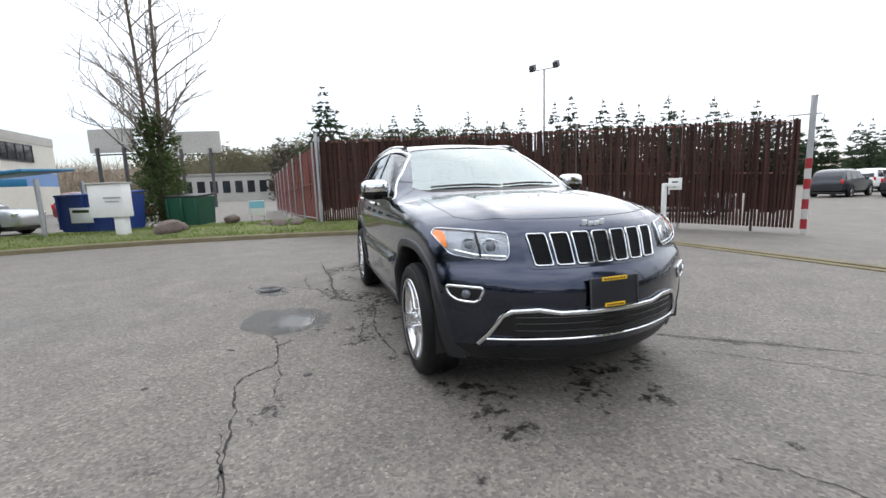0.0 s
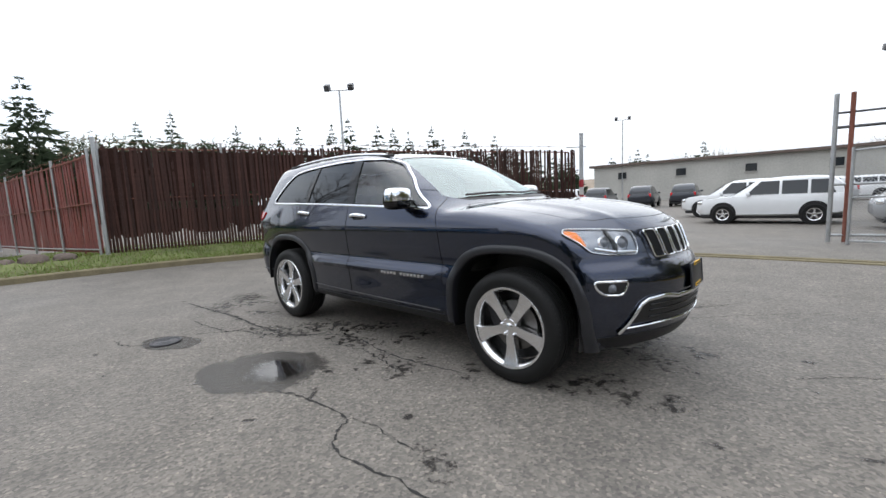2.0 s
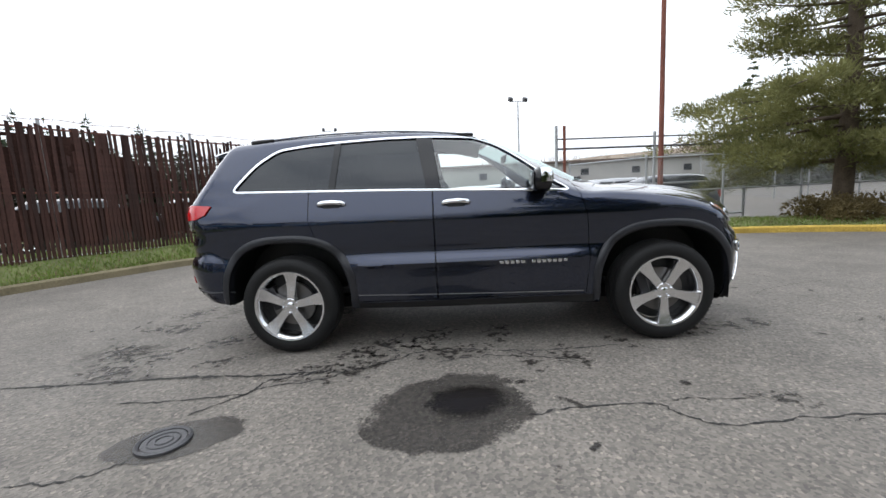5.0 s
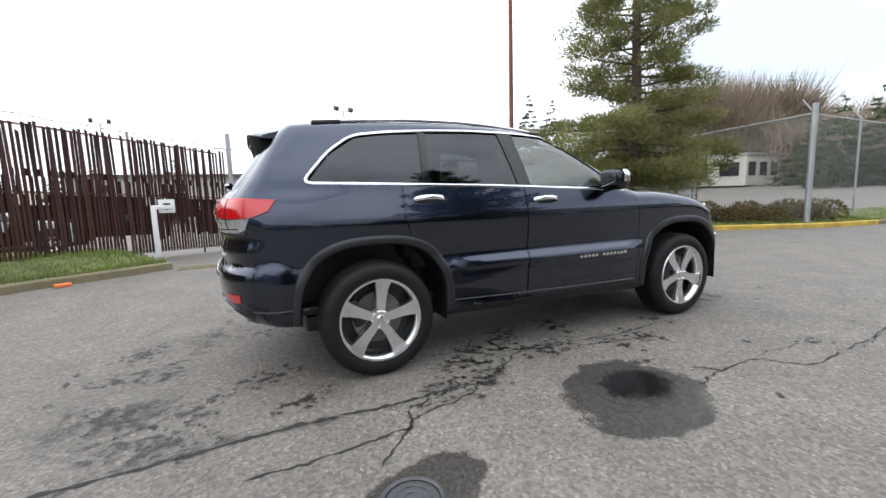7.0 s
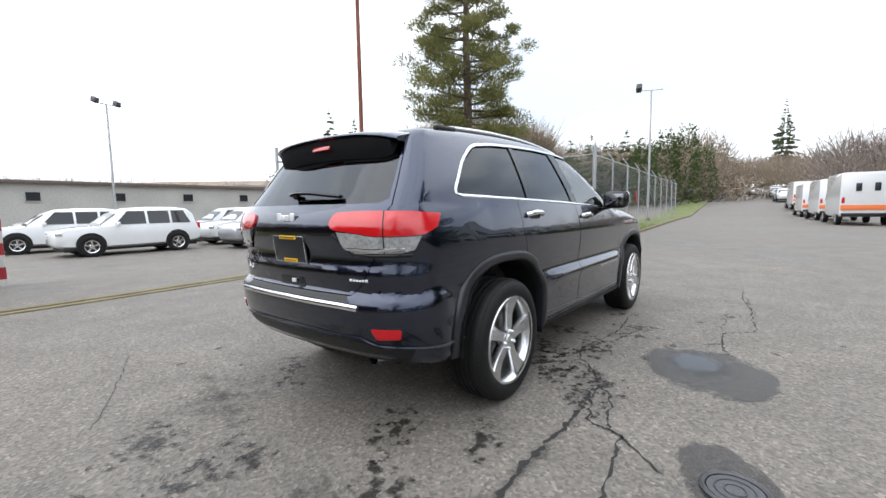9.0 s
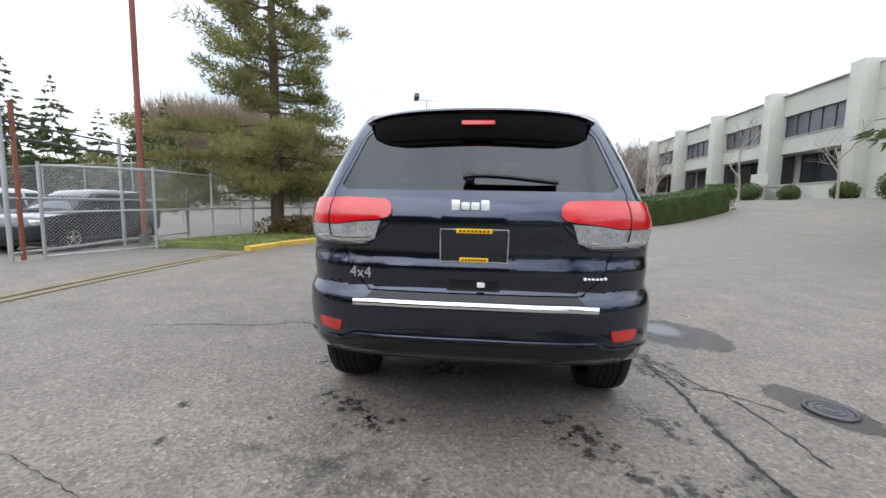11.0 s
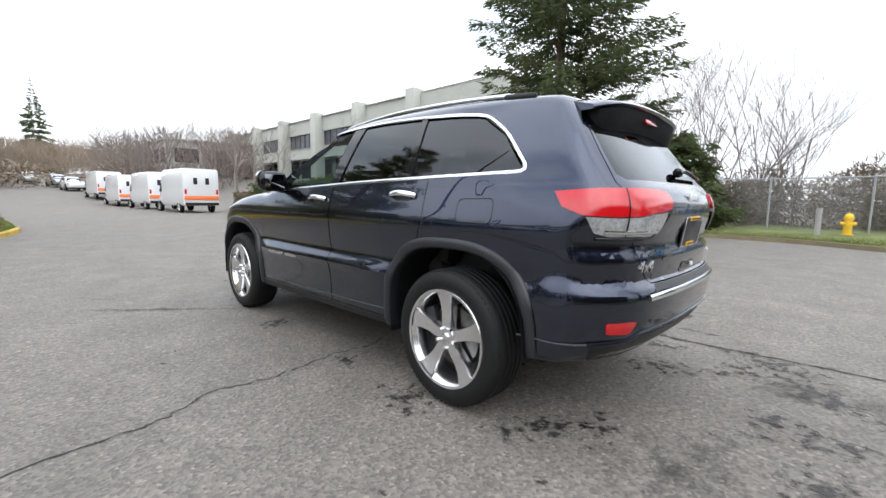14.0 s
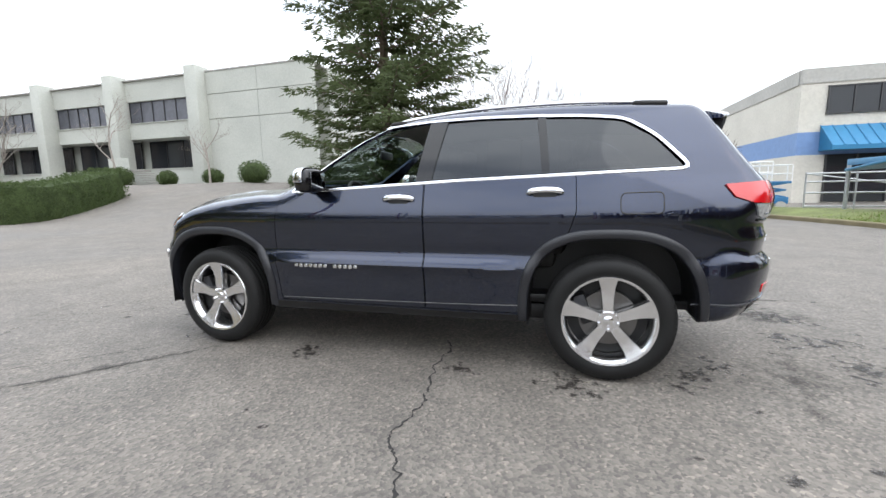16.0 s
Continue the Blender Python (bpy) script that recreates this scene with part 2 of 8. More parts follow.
NEEDLE = mat("pine_needles", (0.205, 0.205, 0.080), 0.7, vary=0.45, scale=1.2, fine=7)
SPRUCE = mat("spruce_needles", (0.080, 0.103, 0.043), 0.7, vary=0.45, scale=1.0, fine=7)
FAR_GREEN = mat("far_conifer", (0.050, 0.070, 0.040), 0.85, vary=0.4, scale=0.5)
FAR_BROWN = mat("far_bare_wood", (0.25, 0.198, 0.145), 0.9, vary=0.35, scale=0.3)
FAR_MIXED = mat("far_mixed_wood", (0.040, 0.031, 0.022), 0.9, vary=0.4, scale=0.4)
FAR_OLIVE = mat("far_olive_wood", (0.155, 0.145, 0.092), 0.9, vary=0.35, scale=0.2)
FAR_RED = mat("far_red_shrub", (0.19, 0.095, 0.065), 0.9, vary=0.35, scale=0.4)
HEDGE = mat("clipped_hedge_leaves", (0.070, 0.100, 0.036), 0.7, vary=0.45, scale=2.0, fine=12)
SHRUB = mat("shrub_leaves", (0.13, 0.10, 0.045), 0.8, vary=0.5, scale=2.0, fine=9)
THICKET = mat("winter_thicket", (0.150, 0.112, 0.075), 0.9, vary=0.45, scale=1.2, fine=7)
STONE = mat("field_stone", (0.13, 0.10, 0.085), 0.9, vary=0.35, scale=4, fine=25, bump=0.4)
DUMP_BLUE = mat("blue_dumpster_paint", (0.018, 0.045, 0.20), 0.5, vary=0.2, scale=2)
DUMP_GREEN = mat("green_dumpster_paint", (0.012, 0.075, 0.045), 0.5, vary=0.2, scale=2)
WHITE_PAINT = mat("white_vehicle_paint", (0.74, 0.75, 0.76), 0.25, coat=0.8, vary=0.03)
SILVER_PAINT = mat("silver_vehicle_paint", (0.42, 0.43, 0.45), 0.3, 0.5, coat=0.8)
NAVY_PAINT = mat("dark_vehicle_paint", (0.020, 0.024, 0.034), 0.3, 0.3, coat=0.9)
RED_PAINT = mat("dark_red_vehicle_paint", (0.16, 0.016, 0.020), 0.3, coat=0.8)
SIGN_WHITE = mat("sign_white", (0.78, 0.78, 0.76), 0.5, vary=0.06)
SIGN_CYAN = mat("sign_pale_blue", (0.25, 0.55, 0.66), 0.5)
LIFT_BLUE = mat("lift_blue_paint", (0.03, 0.16, 0.33), 0.5, vary=0.2)
HYDRANT = mat("hydrant_yellow", (0.75, 0.47, 0.03), 0.5, vary=0.15)
LITTER = mat("orange_litter", (0.80, 0.20, 0.06), 0.6)


def leafy_light(m, share):
    """Let part of the light pass through thin leaves and needles."""
    nt = m.node_tree
    b = nt.nodes["Principled BSDF"]
    tr = nt.nodes.new("ShaderNodeBsdfTranslucent")
    mx = nt.nodes.new("ShaderNodeMixShader")
    mx.inputs[0].default_value = share
    b.inputs["Specular IOR Level"].default_value = 0.25
    src = b.inputs["Base Color"].links[0].from_socket
    nt.links.new(src, tr.inputs["Color"])
    nt.links.new(b.outputs["BSDF"], mx.inputs[1])
    nt.links.new(tr.outputs["BSDF"], mx.inputs[2])
    nt.links.new(mx.outputs["Shader"], nt.nodes["Material Output"].inputs["Surface"])


for leaf_mat in (NEEDLE, SPRUCE, HEDGE, GRASS, SHRUB, FAR_GREEN, FAR_OLIVE):
    leafy_light(leaf_mat, 0.42)


def chain_link_material():
    """Woven wire: alpha cut-out at the true mesh size."""
    m = bpy.data.materials.new("chain_link_wire")
    m.use_nodes = True
    link = m.node_tree.links.new
    b = m.node_tree.nodes["Principled BSDF"]
    b.inputs["Base Color"].default_value = (0.40, 0.41, 0.42, 1)
    b.inputs["Metallic"].default_value = 0.6
    b.inputs["Roughness"].default_value = 0.5
    uv = node(m, "ShaderNodeUVMap")
    sep = node(m, "ShaderNodeSeparateXYZ")
    link(uv.outputs["UV"], sep.inputs[0])
    vals = []
    for sign in (1, -1):
        a = node(m, "ShaderNodeMath")
        a.operation = "ADD" if sign > 0 else "SUBTRACT"
        link(sep.outputs["X"], a.inputs[0])
        link(sep.outputs["Y"], a.inputs[1])
        k = node(m, "ShaderNodeMath")
        k.operation = "MULTIPLY"
        k.inputs[1].default_value = 1 / 0.075
        link(a.outputs[0], k.inputs[0])
        fr = node(m, "ShaderNodeMath")
        fr.operation = "FRACT"
        link(k.outputs[0], fr.inputs[0])
        lt = node(m, "ShaderNodeMath")
        lt.operation = "LESS_THAN"
        lt.inputs[1].default_value = 0.11
        link(fr.outputs[0], lt.inputs[0])
        vals.append(lt)
    mx = node(m, "ShaderNodeMath")
    mx.operation = "MAXIMUM"
    link(vals[0].outputs[0], mx.inputs[0])
    link(vals[1].outputs[0], mx.inputs[1])
    link(mx.outputs[0], b.inputs["Alpha"])
    return m


CHAIN = chain_link_material()


def film_material(name, colour, rough, edge=0.35, nscale=5.0, ragged=0.9, cover=0.9, broken=0.0, speckle=0.35):
    """A stain that thins out raggedly from its middle."""
    m = bpy.data.materials.new(name)
    m.use_nodes = True
    link = m.node_tree.links.new
    b = m.node_tree.nodes["Principled BSDF"]
    b.inputs["Base Color"].default_value = (*colour, 1)
    b.inputs["Roughness"].default_value = rough
    tc = node(m, "ShaderNodeTexCoord")
    geo = node(m, "ShaderNodeNewGeometry")
    mp = node(m, "ShaderNodeVectorMath")
    mp.operation = "SUBTRACT"
    mp.inputs[1].default_value = (.5, .5, 0)
    link(tc.outputs["Generated"], mp.inputs[0])
    ln = node(m, "ShaderNodeVectorMath")
    ln.operation = "LENGTH"
    flat = node(m, "ShaderNodeVectorMath")
    flat.operation = "MULTIPLY"
    flat.inputs[1].default_value = (2, 2, 0)
    link(mp.outputs[0], flat.inputs[0])
    link(flat.outputs[0], ln.inputs[0])
    n1 = node(m, "ShaderNodeTexNoise", Scale=nscale, Detail=6.0, Roughness=0.65)
    n2 = node(m, "ShaderNodeTexVoronoi", Scale=75.0)
    link(geo.outputs["Position"], n1.inputs["Vector"])
    link(geo.outputs["Position"], n2.inputs["Vector"])
    a = node(m, "ShaderNodeMath")
    a.operation = "MULTIPLY_ADD"
    a.inputs[1].default_value = ragged * 2 + broken
    link(n1.outputs["Fac"], a.inputs[0])
    inv = node(m, "ShaderNodeMath")
    inv.operation = "SUBTRACT"
    inv.inputs[0].default_value = 1 - ragged - broken * .55
    link(ln.outputs["Value"], inv.inputs[1])
    link(inv.outputs[0], a.inputs[2])
    c = node(m, "ShaderNodeMath")
    c.operation = "MULTIPLY_ADD"
    c.inputs[1].default_value = -speckle
    link(n2.outputs["Distance"], c.inputs[0])
    link(a.outputs[0], c.inputs[2])
    r = node(m, "ShaderNodeMapRange")
    r.inputs["From Min"].default_value, r.inputs["From Max"].default_value = 0.0, edge
    r.inputs["To Min"].default_value, r.inputs["To Max"].default_value = 0.0, cover
    link(c.outputs[0], r.inputs["Value"])
    link(r.outputs["Result"], b.inputs["Alpha"])
    return m


OIL = film_material("old_oil_stain", (0.020, 0.017, 0.015), 0.5, 0.7, 13.0, 1.0, 0.72, 5.0)
DAMP = film_material("damp_asphalt", (0.028, 0.025, 0.023), 0.36, 0.06, 3.0, 0.50, 0.54, speckle=0.10)
POOL = film_material("shallow_water", (0.014, 0.012, 0.011), 0.04, 0.30, 4.0, 0.5, 0.92)
SEAM = film_material("dark_seam", (0.030, 0.028, 0.026), 0.8, 1.0, 7.0, 0.9, 0.45, 2.5)

# ---- mesh tools ----
def finish(name, bm, material, smooth=40):
    me = bpy.data.meshes.new(name)
    bm.normal_update()
    bm.to_mesh(me)
    bm.free()
    for m in material if isinstance(material, (list, tuple)) else [material]:
        me.materials.append(m)
    if smooth:
        me.polygons.foreach_set("use_smooth", [True] * len(me.polygons))
        me.set_sharp_from_angle(angle=radians(smooth))
    return me


def part(name, bm, material, parent=None, label="", smooth=40):
    """One mesh object from a bmesh, under a thing or a part."""
    ob = new(name, finish(name, bm, material, smooth))
    ob.parent = parent
    return tagged(ob, label)


def thing(name, label, category, group="", at=None):
    ob = new(name)
    ob.empty_display_size = 0.1
    if at is not None:
        ob.matrix_world = at
    return tagged(ob, label, category, group)


def solo(name, bm, material, label, category, group="", kind="", smooth=40):
    """A thing that is one mesh."""
    return tagged(part(name, bm, material, None, "", smooth), label, category, group, kind)


def box(bm, c, s, m=None, bevel=0.0):
    """A box of size s about c, turned by m."""
    mt = Matrix.Translation(c) @ (m or Matrix()) @ Matrix.Diagonal((*s, 1))
    r = bmesh.ops.create_cube(bm, size=1.0, matrix=mt)
    if bevel:
        es = {e for v in r["verts"] for e in v.link_edges}
        bmesh.ops.bevel(bm, geom=list(es), offset=bevel, segments=2, profile=0.5, affect="EDGES")
    return r


def rod(bm, a, b, r0, r1=None, seg=8, caps=True):
    a, b = Vector(a), Vector(b)
    d = b - a
    q = d.to_track_quat("Z", "Y").to_matrix().to_4x4()
    bmesh.ops.create_cone(bm, cap_ends=caps, cap_tris=False, segments=seg, radius1=r0, radius2=r0 if r1 is None else r1, depth=d.length,
                          matrix=Matrix.Translation((a + b) / 2) @ q)


def tube(bm, pts, r, seg=8, closed=False, flat=None, up=(0, 0, 1)):
    """A round (or flat: width, depth) bar along points."""
    pts = [Vector(p) for p in pts]
    n = len(pts)
    rings = []
    for i, p in enumerate(pts):
        if closed:
            d = pts[(i + 1) % n] - pts[i - 1]
        else:
            d = pts[min(i + 1, n - 1)] - pts[max(i - 1, 0)]
        d.normalize()
        u = Vector(up[i] if isinstance(up, list) else up)
        side = d.cross(u)
        side = side.normalized() if side.length > 1e-4 else d.orthogonal().normalized()
        nn = side.cross(d)
        ring = []
        for k in range(seg):
            a = 2 * math.pi * (k + 0.5) / seg
            w, h = (r, r) if flat is None else flat
            ring.append(bm.verts.new(p + side * math.cos(a) * w + nn * math.sin(a) * h))
        rings.append(ring)
    for i in range(n if closed else n - 1):
        a, b = rings[i], rings[(i + 1) % n]
        for k in range(seg):
            bm.faces.new((a[k], a[(k + 1) % seg], b[(k + 1) % seg], b[k]))
    if not closed:
        bm.faces.new(rings[0][::-1])
        bm.faces.new(rings[-1])


def prism(bm, poly, axis, lo, hi):
    """A closed prism from a 2D polygon: axis x: (y, z); y: (x, z); z: (x, y)."""
    def put(p, h):
        return {"x": (h, p[0], p[1]), "y": (p[0], h, p[1]), "z": (p[0], p[1], h)}[axis]
    a = [bm.verts.new(put(p, lo)) for p in poly]
    b = [bm.verts.new(put(p, hi)) for p in poly]
    n = len(poly)
    bm.faces.new(a)
    bm.faces.new(b[::-1])
    for i in range(n):
        bm.faces.new((a[i], b[i], b[(i + 1) % n], a[(i + 1) % n]))
    bmesh.ops.recalc_face_normals(bm, faces=bm.faces[:])


def mirrored(bm):
    for v in bm.verts:
        v.co.y = -v.co.y
    bmesh.ops.reverse_faces(bm, faces=bm.faces[:])
    return bm


def rounded(poly, radius, steps=5):
    """Round the corners of a 2D polygon."""
    out = []
    n = len(poly)
    for i in range(n):
        p0, p, p1 = Vector(poly[i - 1]), Vector(poly[i]), Vector(poly[(i + 1) % n])
        a, b = p0 - p, p1 - p
        r = min(radius, 0.45 * a.length, 0.45 * b.length)
        s, e = p + a.normalized() * r, p + b.normalized() * r
        for k in range(steps + 1):
            t = k / steps
            out.append(tuple((1 - t) ** 2 * s + 2 * t * (1 - t) * p + t ** 2 * e))
    return out


def smooth_line(pts, n):
    """n points along a Catmull-Rom curve through pts."""
    P = [Vector(p) for p in pts]
    P = [2 * P[0] - P[1]] + P + [2 * P[-1] - P[-2]]
    out = []
    m = len(P) - 3
    for i in range(n):
        u = i / (n - 1) * m
        k = min(int(u), m - 1)
        t = u - k
        a, b, c, d = P[k:k + 4]
        out.append(0.5 * ((2 * b) + (c - a) * t + (2 * a - 5 * b + 4 * c - d) * t * t + (3 * b - a - 3 * c + d) * t ** 3))
    return out


def lerp(a, b, t):
    return a + (b - a) * t

# ---- ground ----
def sstep(a, b, v):
    t = min(1.0, max(0.0, (v - a) / (b - a)))
    return t * t * (3 - 2 * t)


def ground_z(x, y):
    z = -0.25 * sstep(6.5, 12.0, y) * (1 - sstep(11.0, 14.0, x))
    z += 1.95 * sstep(9.0, 22.0, -y) * sstep(8.0, 22.0, x)
    z += 0.062 * max(0.0, x - 44.0) * (1 - sstep(100, 160, x)) + 6.0 * sstep(100, 160, x)
    return z


def build_ground():
    near = [i * 1.0 for i in range(-40, 61)]
    far = [70, 85, 100, 120, 150, 200, 300, 500, 900, 1600, 3000]
    xs = [-v for v in far[::-1]] + [-50.0] + near + far
    ys = [-v for v in far[::-1]] + [-60.0, -50.0] + [i * 1.0 for i in range(-40, 41)] + [50.0, 60.0] + far
    bm = bmesh.new()
    grid = [[bm.verts.new((x, y, ground_z(x, y))) for y in ys] for x in xs]
    for i in range(len(xs) - 1):
        for j in range(len(ys) - 1):
            bm.faces.new((grid[i][j], grid[i + 1][j], grid[i + 1][j + 1], grid[i][j + 1]))
    solo("ground", bm, ASPHALT, "worn grey asphalt car park with patches and cracks", "asphalt", kind="structure")


build_ground()


def strip(name, pts, width, height, material, label, side=1, sink=0.06, kind="structure", bevel=0.025):
    """A kerb along a plan line, following the ground."""
    P = [Vector((p[0], p[1])) for p in pts]
    bm = bmesh.new()
    rows = []
    for i, p in enumerate(P):
        d = (P[min(i + 1, len(P) - 1)] - P[max(i - 1, 0)]).normalized()
        n = Vector((-d.y, d.x)) * side
        z = ground_z(p.x, p.y)
        prof = [(0, -sink), (0, height - bevel), (bevel, height), (width, height), (width, -sink)]
        rows.append([bm.verts.new((p.x + n.x * a, p.y + n.y * a, z + h)) for a, h in prof])
    for a, b in zip(rows, rows[1:]):
        for k in range(len(a) - 1):
            bm.faces.new((a[k], b[k], b[k + 1], a[k + 1]))
    bm.faces.new(rows[0])
    bm.faces.new(rows[-1][::-1])
    bmesh.ops.recalc_face_normals(bm, faces=bm.faces[:])
    return solo(name, bm, material, label, "kerb", kind=kind, smooth=30)


WEST_KERB = smooth_line([(-6.2, -16, 0), (-8.1, -11, 0), (-8.75, -8, 0), (-8.8, -5.3, 0), (-8.45, -2.6, 0), (-7.9, -0.3, 0), (-7.15, 1.4, 0), (-6.3, 2.9, 0),
                         (-5.5, 4.1, 0), (-4.4, 4.85, 0), (-3.6, 5.4, 0)], 60)
EAST_KERB = smooth_line([(5.0, 5.4, 0), (6.2, 5.25, 0), (7.6, 4.9, 0), (9.2, 4.2, 0), (10.8, 3.35, 0), (12.2, 2.72, 0), (13.6, 2.42, 0), (15.2, 2.35, 0), (20, 2.65, 0),
                         (30, 3.4, 0), (42, 4.1, 0), (70, 5.2, 0)], 60)
SOUTH_KERB = smooth_line([(60, -40, 0), (9.5, -9.8, 0), (5.2, -11.4, 0), (1.8, -12.8, 0), (-1.6, -13.1, 0), (-4.0, -12.0, 0)], 36)[12:]


def lawn(name, line, offsets, heights, out, material, label):
    """A planted verge behind a kerb."""
    bm = bmesh.new()
    rnd = random.Random(7)
    rows = []
    for o, h in zip(offsets, heights):
        rows.append([bm.verts.new((p.x + out(i)[0] * o, p.y + out(i)[1] * o, ground_z(p.x, p.y) + h + rnd.uniform(-.02, .02) * (o > .3))) for i, p in enumerate(line)])
    for a, b in zip(rows, rows[1:]):
        for k in range(len(a) - 1):
            bm.faces.new((a[k], a[k + 1], b[k + 1], b[k]))
    # close the two ends down to the ground
    for e in (0, -1):
        low = [bm.verts.new(r[e].co - Vector((0, 0, .45))) for r in rows]
        for k in range(len(rows) - 1):
            bm.faces.new((rows[k][e], rows[k + 1][e], low[k + 1], low[k]))
    bmesh.ops.recalc_face_normals(bm, faces=bm.faces[:])
    return solo(name, bm, material, label, "grass", kind="structure")


def west_out(i):
    t = i / 59
    a = radians(178 - 46 * sstep(.45, 1.0, t))
    return math.cos(a), math.sin(a)


def east_out(i):
    a = radians(78 + 6 * i / 59)
    return math.cos(a), math.sin(a)


def south_out(i):
    a = radians(-62 - 40 * i / 23)
    return math.cos(a), math.sin(a)


strip("kerb", WEST_KERB, 0.16, 0.13, KERB, "weathered mossy concrete kerb along the lawn", 1)
strip("kerb", EAST_KERB[:36], 0.16, 0.13, KERB_YELLOW, "worn yellow-painted concrete kerb", 1)
strip("kerb", EAST_KERB[35:], 0.16, 0.12, KERB, "weathered concrete kerb along the road", 1)
strip("kerb", SOUTH_KERB, 0.16, 0.12, KERB, "weathered concrete kerb below the trees", -1)
lawn("lawn_west", WEST_KERB, [0.14, 0.5, 1.0, 1.6, 3, 6, 9], [.125, .18, .27, .30, .22, .12, -.02], west_out, SOIL, "patchy green grass verge behind the kerb")
lawn("lawn_east", EAST_KERB, [0.14, 0.5, 1.2, 2.2, 3.2, 3.6], [.125, .15, .17, .15, .06, -.06], east_out, SOIL, "grass and mulch verge inside the yellow kerb")
lawn("lawn_south", SOUTH_KERB, [0.14, 0.6, 1.6, 4, 8, 12], [.115, .16, .22, .25, .22, .15], south_out, SOIL, "grassy verge below the spruce")


def gutter():
    bm = bmesh.new()
    line = smooth_line([(-3.5, 5.2, 0), (-2.2, 5.2, 0), (-0.5, 5.32, 0), (1.5, 5.45, 0), (3.5, 5.48, 0), (5.0, 5.35, 0)], 30)
    for off, h in ((0.0, 0.025), (0.22, 0.03)):
        tube(bm, [(p.x, p.y + off, 0.004) for p in line], 0.03, 6, flat=(0.05, h))
    solo("gutter", bm, KERB, "narrow raised concrete gutter lips across the driveway", "gutter", kind="structure")


gutter()


def pebble(p, r, seed, squash=0.6):
    bm = bmesh.new()
    bmesh.ops.create_icosphere(bm, subdivisions=3, radius=1.0)
    for v in bm.verts:
        n = noise.noise(v.co * 1.3 + Vector((seed * 3.1, 0, 0))) * .28 + noise.noise(v.co * 3.7 + Vector((0, seed, 0))) * .10
        v.co = Vector((v.co.x * r * 1.15, v.co.y * r, v.co.z * r * squash)) * (1 + n) + Vector(p)
    return bm


# ---- pavement damage ----
def crack(pts, seed, width=0.014, n=70, wander=0.05):
    """A ragged open crack, as a thin dark fissure with loose edges."""
    bm = bmesh.new()
    line = smooth_line([(p[0], p[1], 0) for p in pts], n)
    L, R = [], []
    for i, p in enumerate(line):
        q = line[min(i + 1, n - 1)] - line[max(i - 1, 0)]
        q.normalize()
        s = Vector((-q.y, q.x, 0))
        o = s * (noise.noise(Vector((i * .23, seed, 0))) * wander + noise.noise(Vector((i * .9, seed, 4))) * wander * .45)
        w = width * max(.18, .55 + 1.3 * noise.noise(Vector((i * .37, seed, 9)))) * min(1, i / 4 + .2, (n - 1 - i) / 4 + .2)
        L.append(bm.verts.new(p + o + s * w + Vector((0, 0, .003))))
        R.append(bm.verts.new(p + o - s * w + Vector((0, 0, .003))))
    for i in range(n - 1):
        bm.faces.new((L[i], R[i], R[i + 1], L[i + 1]))
    solo("pavement_crack", bm, CRACK_SHADE, "ragged dark crack in the asphalt", "crack", "pavement cracks", "structure", smooth=0)

# ---- the parked sport utility vehicle: body shape ----
def curve_of(pairs):
    xs, zs = np.array([p[0] for p in pairs], float), np.array([p[1] for p in pairs], float)
    m = np.gradient(zs, xs)
    def f(v):
        v = np.clip(v, xs[0], xs[-1])
        k = np.clip(np.searchsorted(xs, v) - 1, 0, len(xs) - 2)
        h = xs[k + 1] - xs[k]
        t = (v - xs[k]) / h
        return ((1 + 2 * t) * (1 - t) ** 2 * zs[k] + t * (1 - t) ** 2 * h * m[k] + t * t * (3 - 2 * t) * zs[k + 1] + t * t * (t - 1) * h * m[k + 1])
    return f


ROOF = curve_of([(-2.6, 1.60), (-2.05, 1.668), (-1.7, 1.704), (-1.2, 1.735), (-0.6, 1.742), (-0.15, 1.722), (0.18, 1.672), (0.40, 1.592), (0.75, 1.425), (1.10, 1.258),
                 (1.19, 1.232), (1.4, 1.222), (1.65, 1.198), (1.9, 1.158), (2.08, 1.108), (2.18, 1.058), (2.4, 0.93)])
WIDTH = curve_of([(-2.5, 0.80), (-2.2, 0.850), (-1.9, 0.890), (-1.5, 0.918), (-1.0, 0.938), (-0.4, 0.946), (0.6, 0.946), (1.1, 0.942), (1.5, 0.932), (1.85, 0.905), (2.1, 0.87), (2.4, 0.80)])
SIDE = curve_of([(0.2, -0.10), (0.30, -0.062), (0.40, -0.040), (0.50, -0.032), (0.60, -0.024), (0.66, -0.012), (0.692, 0.003), (0.722, -0.010), (0.76, -0.036), (0.84, -0.028),
                 (0.90, -0.0225), (0.96, -0.0180), (1.005, -0.0150), (1.030, -0.0145), (1.055, -0.0185), (1.08, -0.0245), (1.12, -0.0355), (1.20, -0.059), (1.28, -0.085), (1.36, -0.116), (1.48, -0.172), (1.62, -0.245), (1.72, -0.31), (1.9, -0.46)])
NOSE = curve_of([(0.15, 2.10), (0.26, 2.235), (0.34, 2.30), (0.45, 2.345), (0.60, 2.362), (0.74, 2.352), (0.80, 2.322), (0.84, 2.285), (0.90, 2.262), (1.00, 2.222), (1.06, 2.18), (1.2, 2.02)])
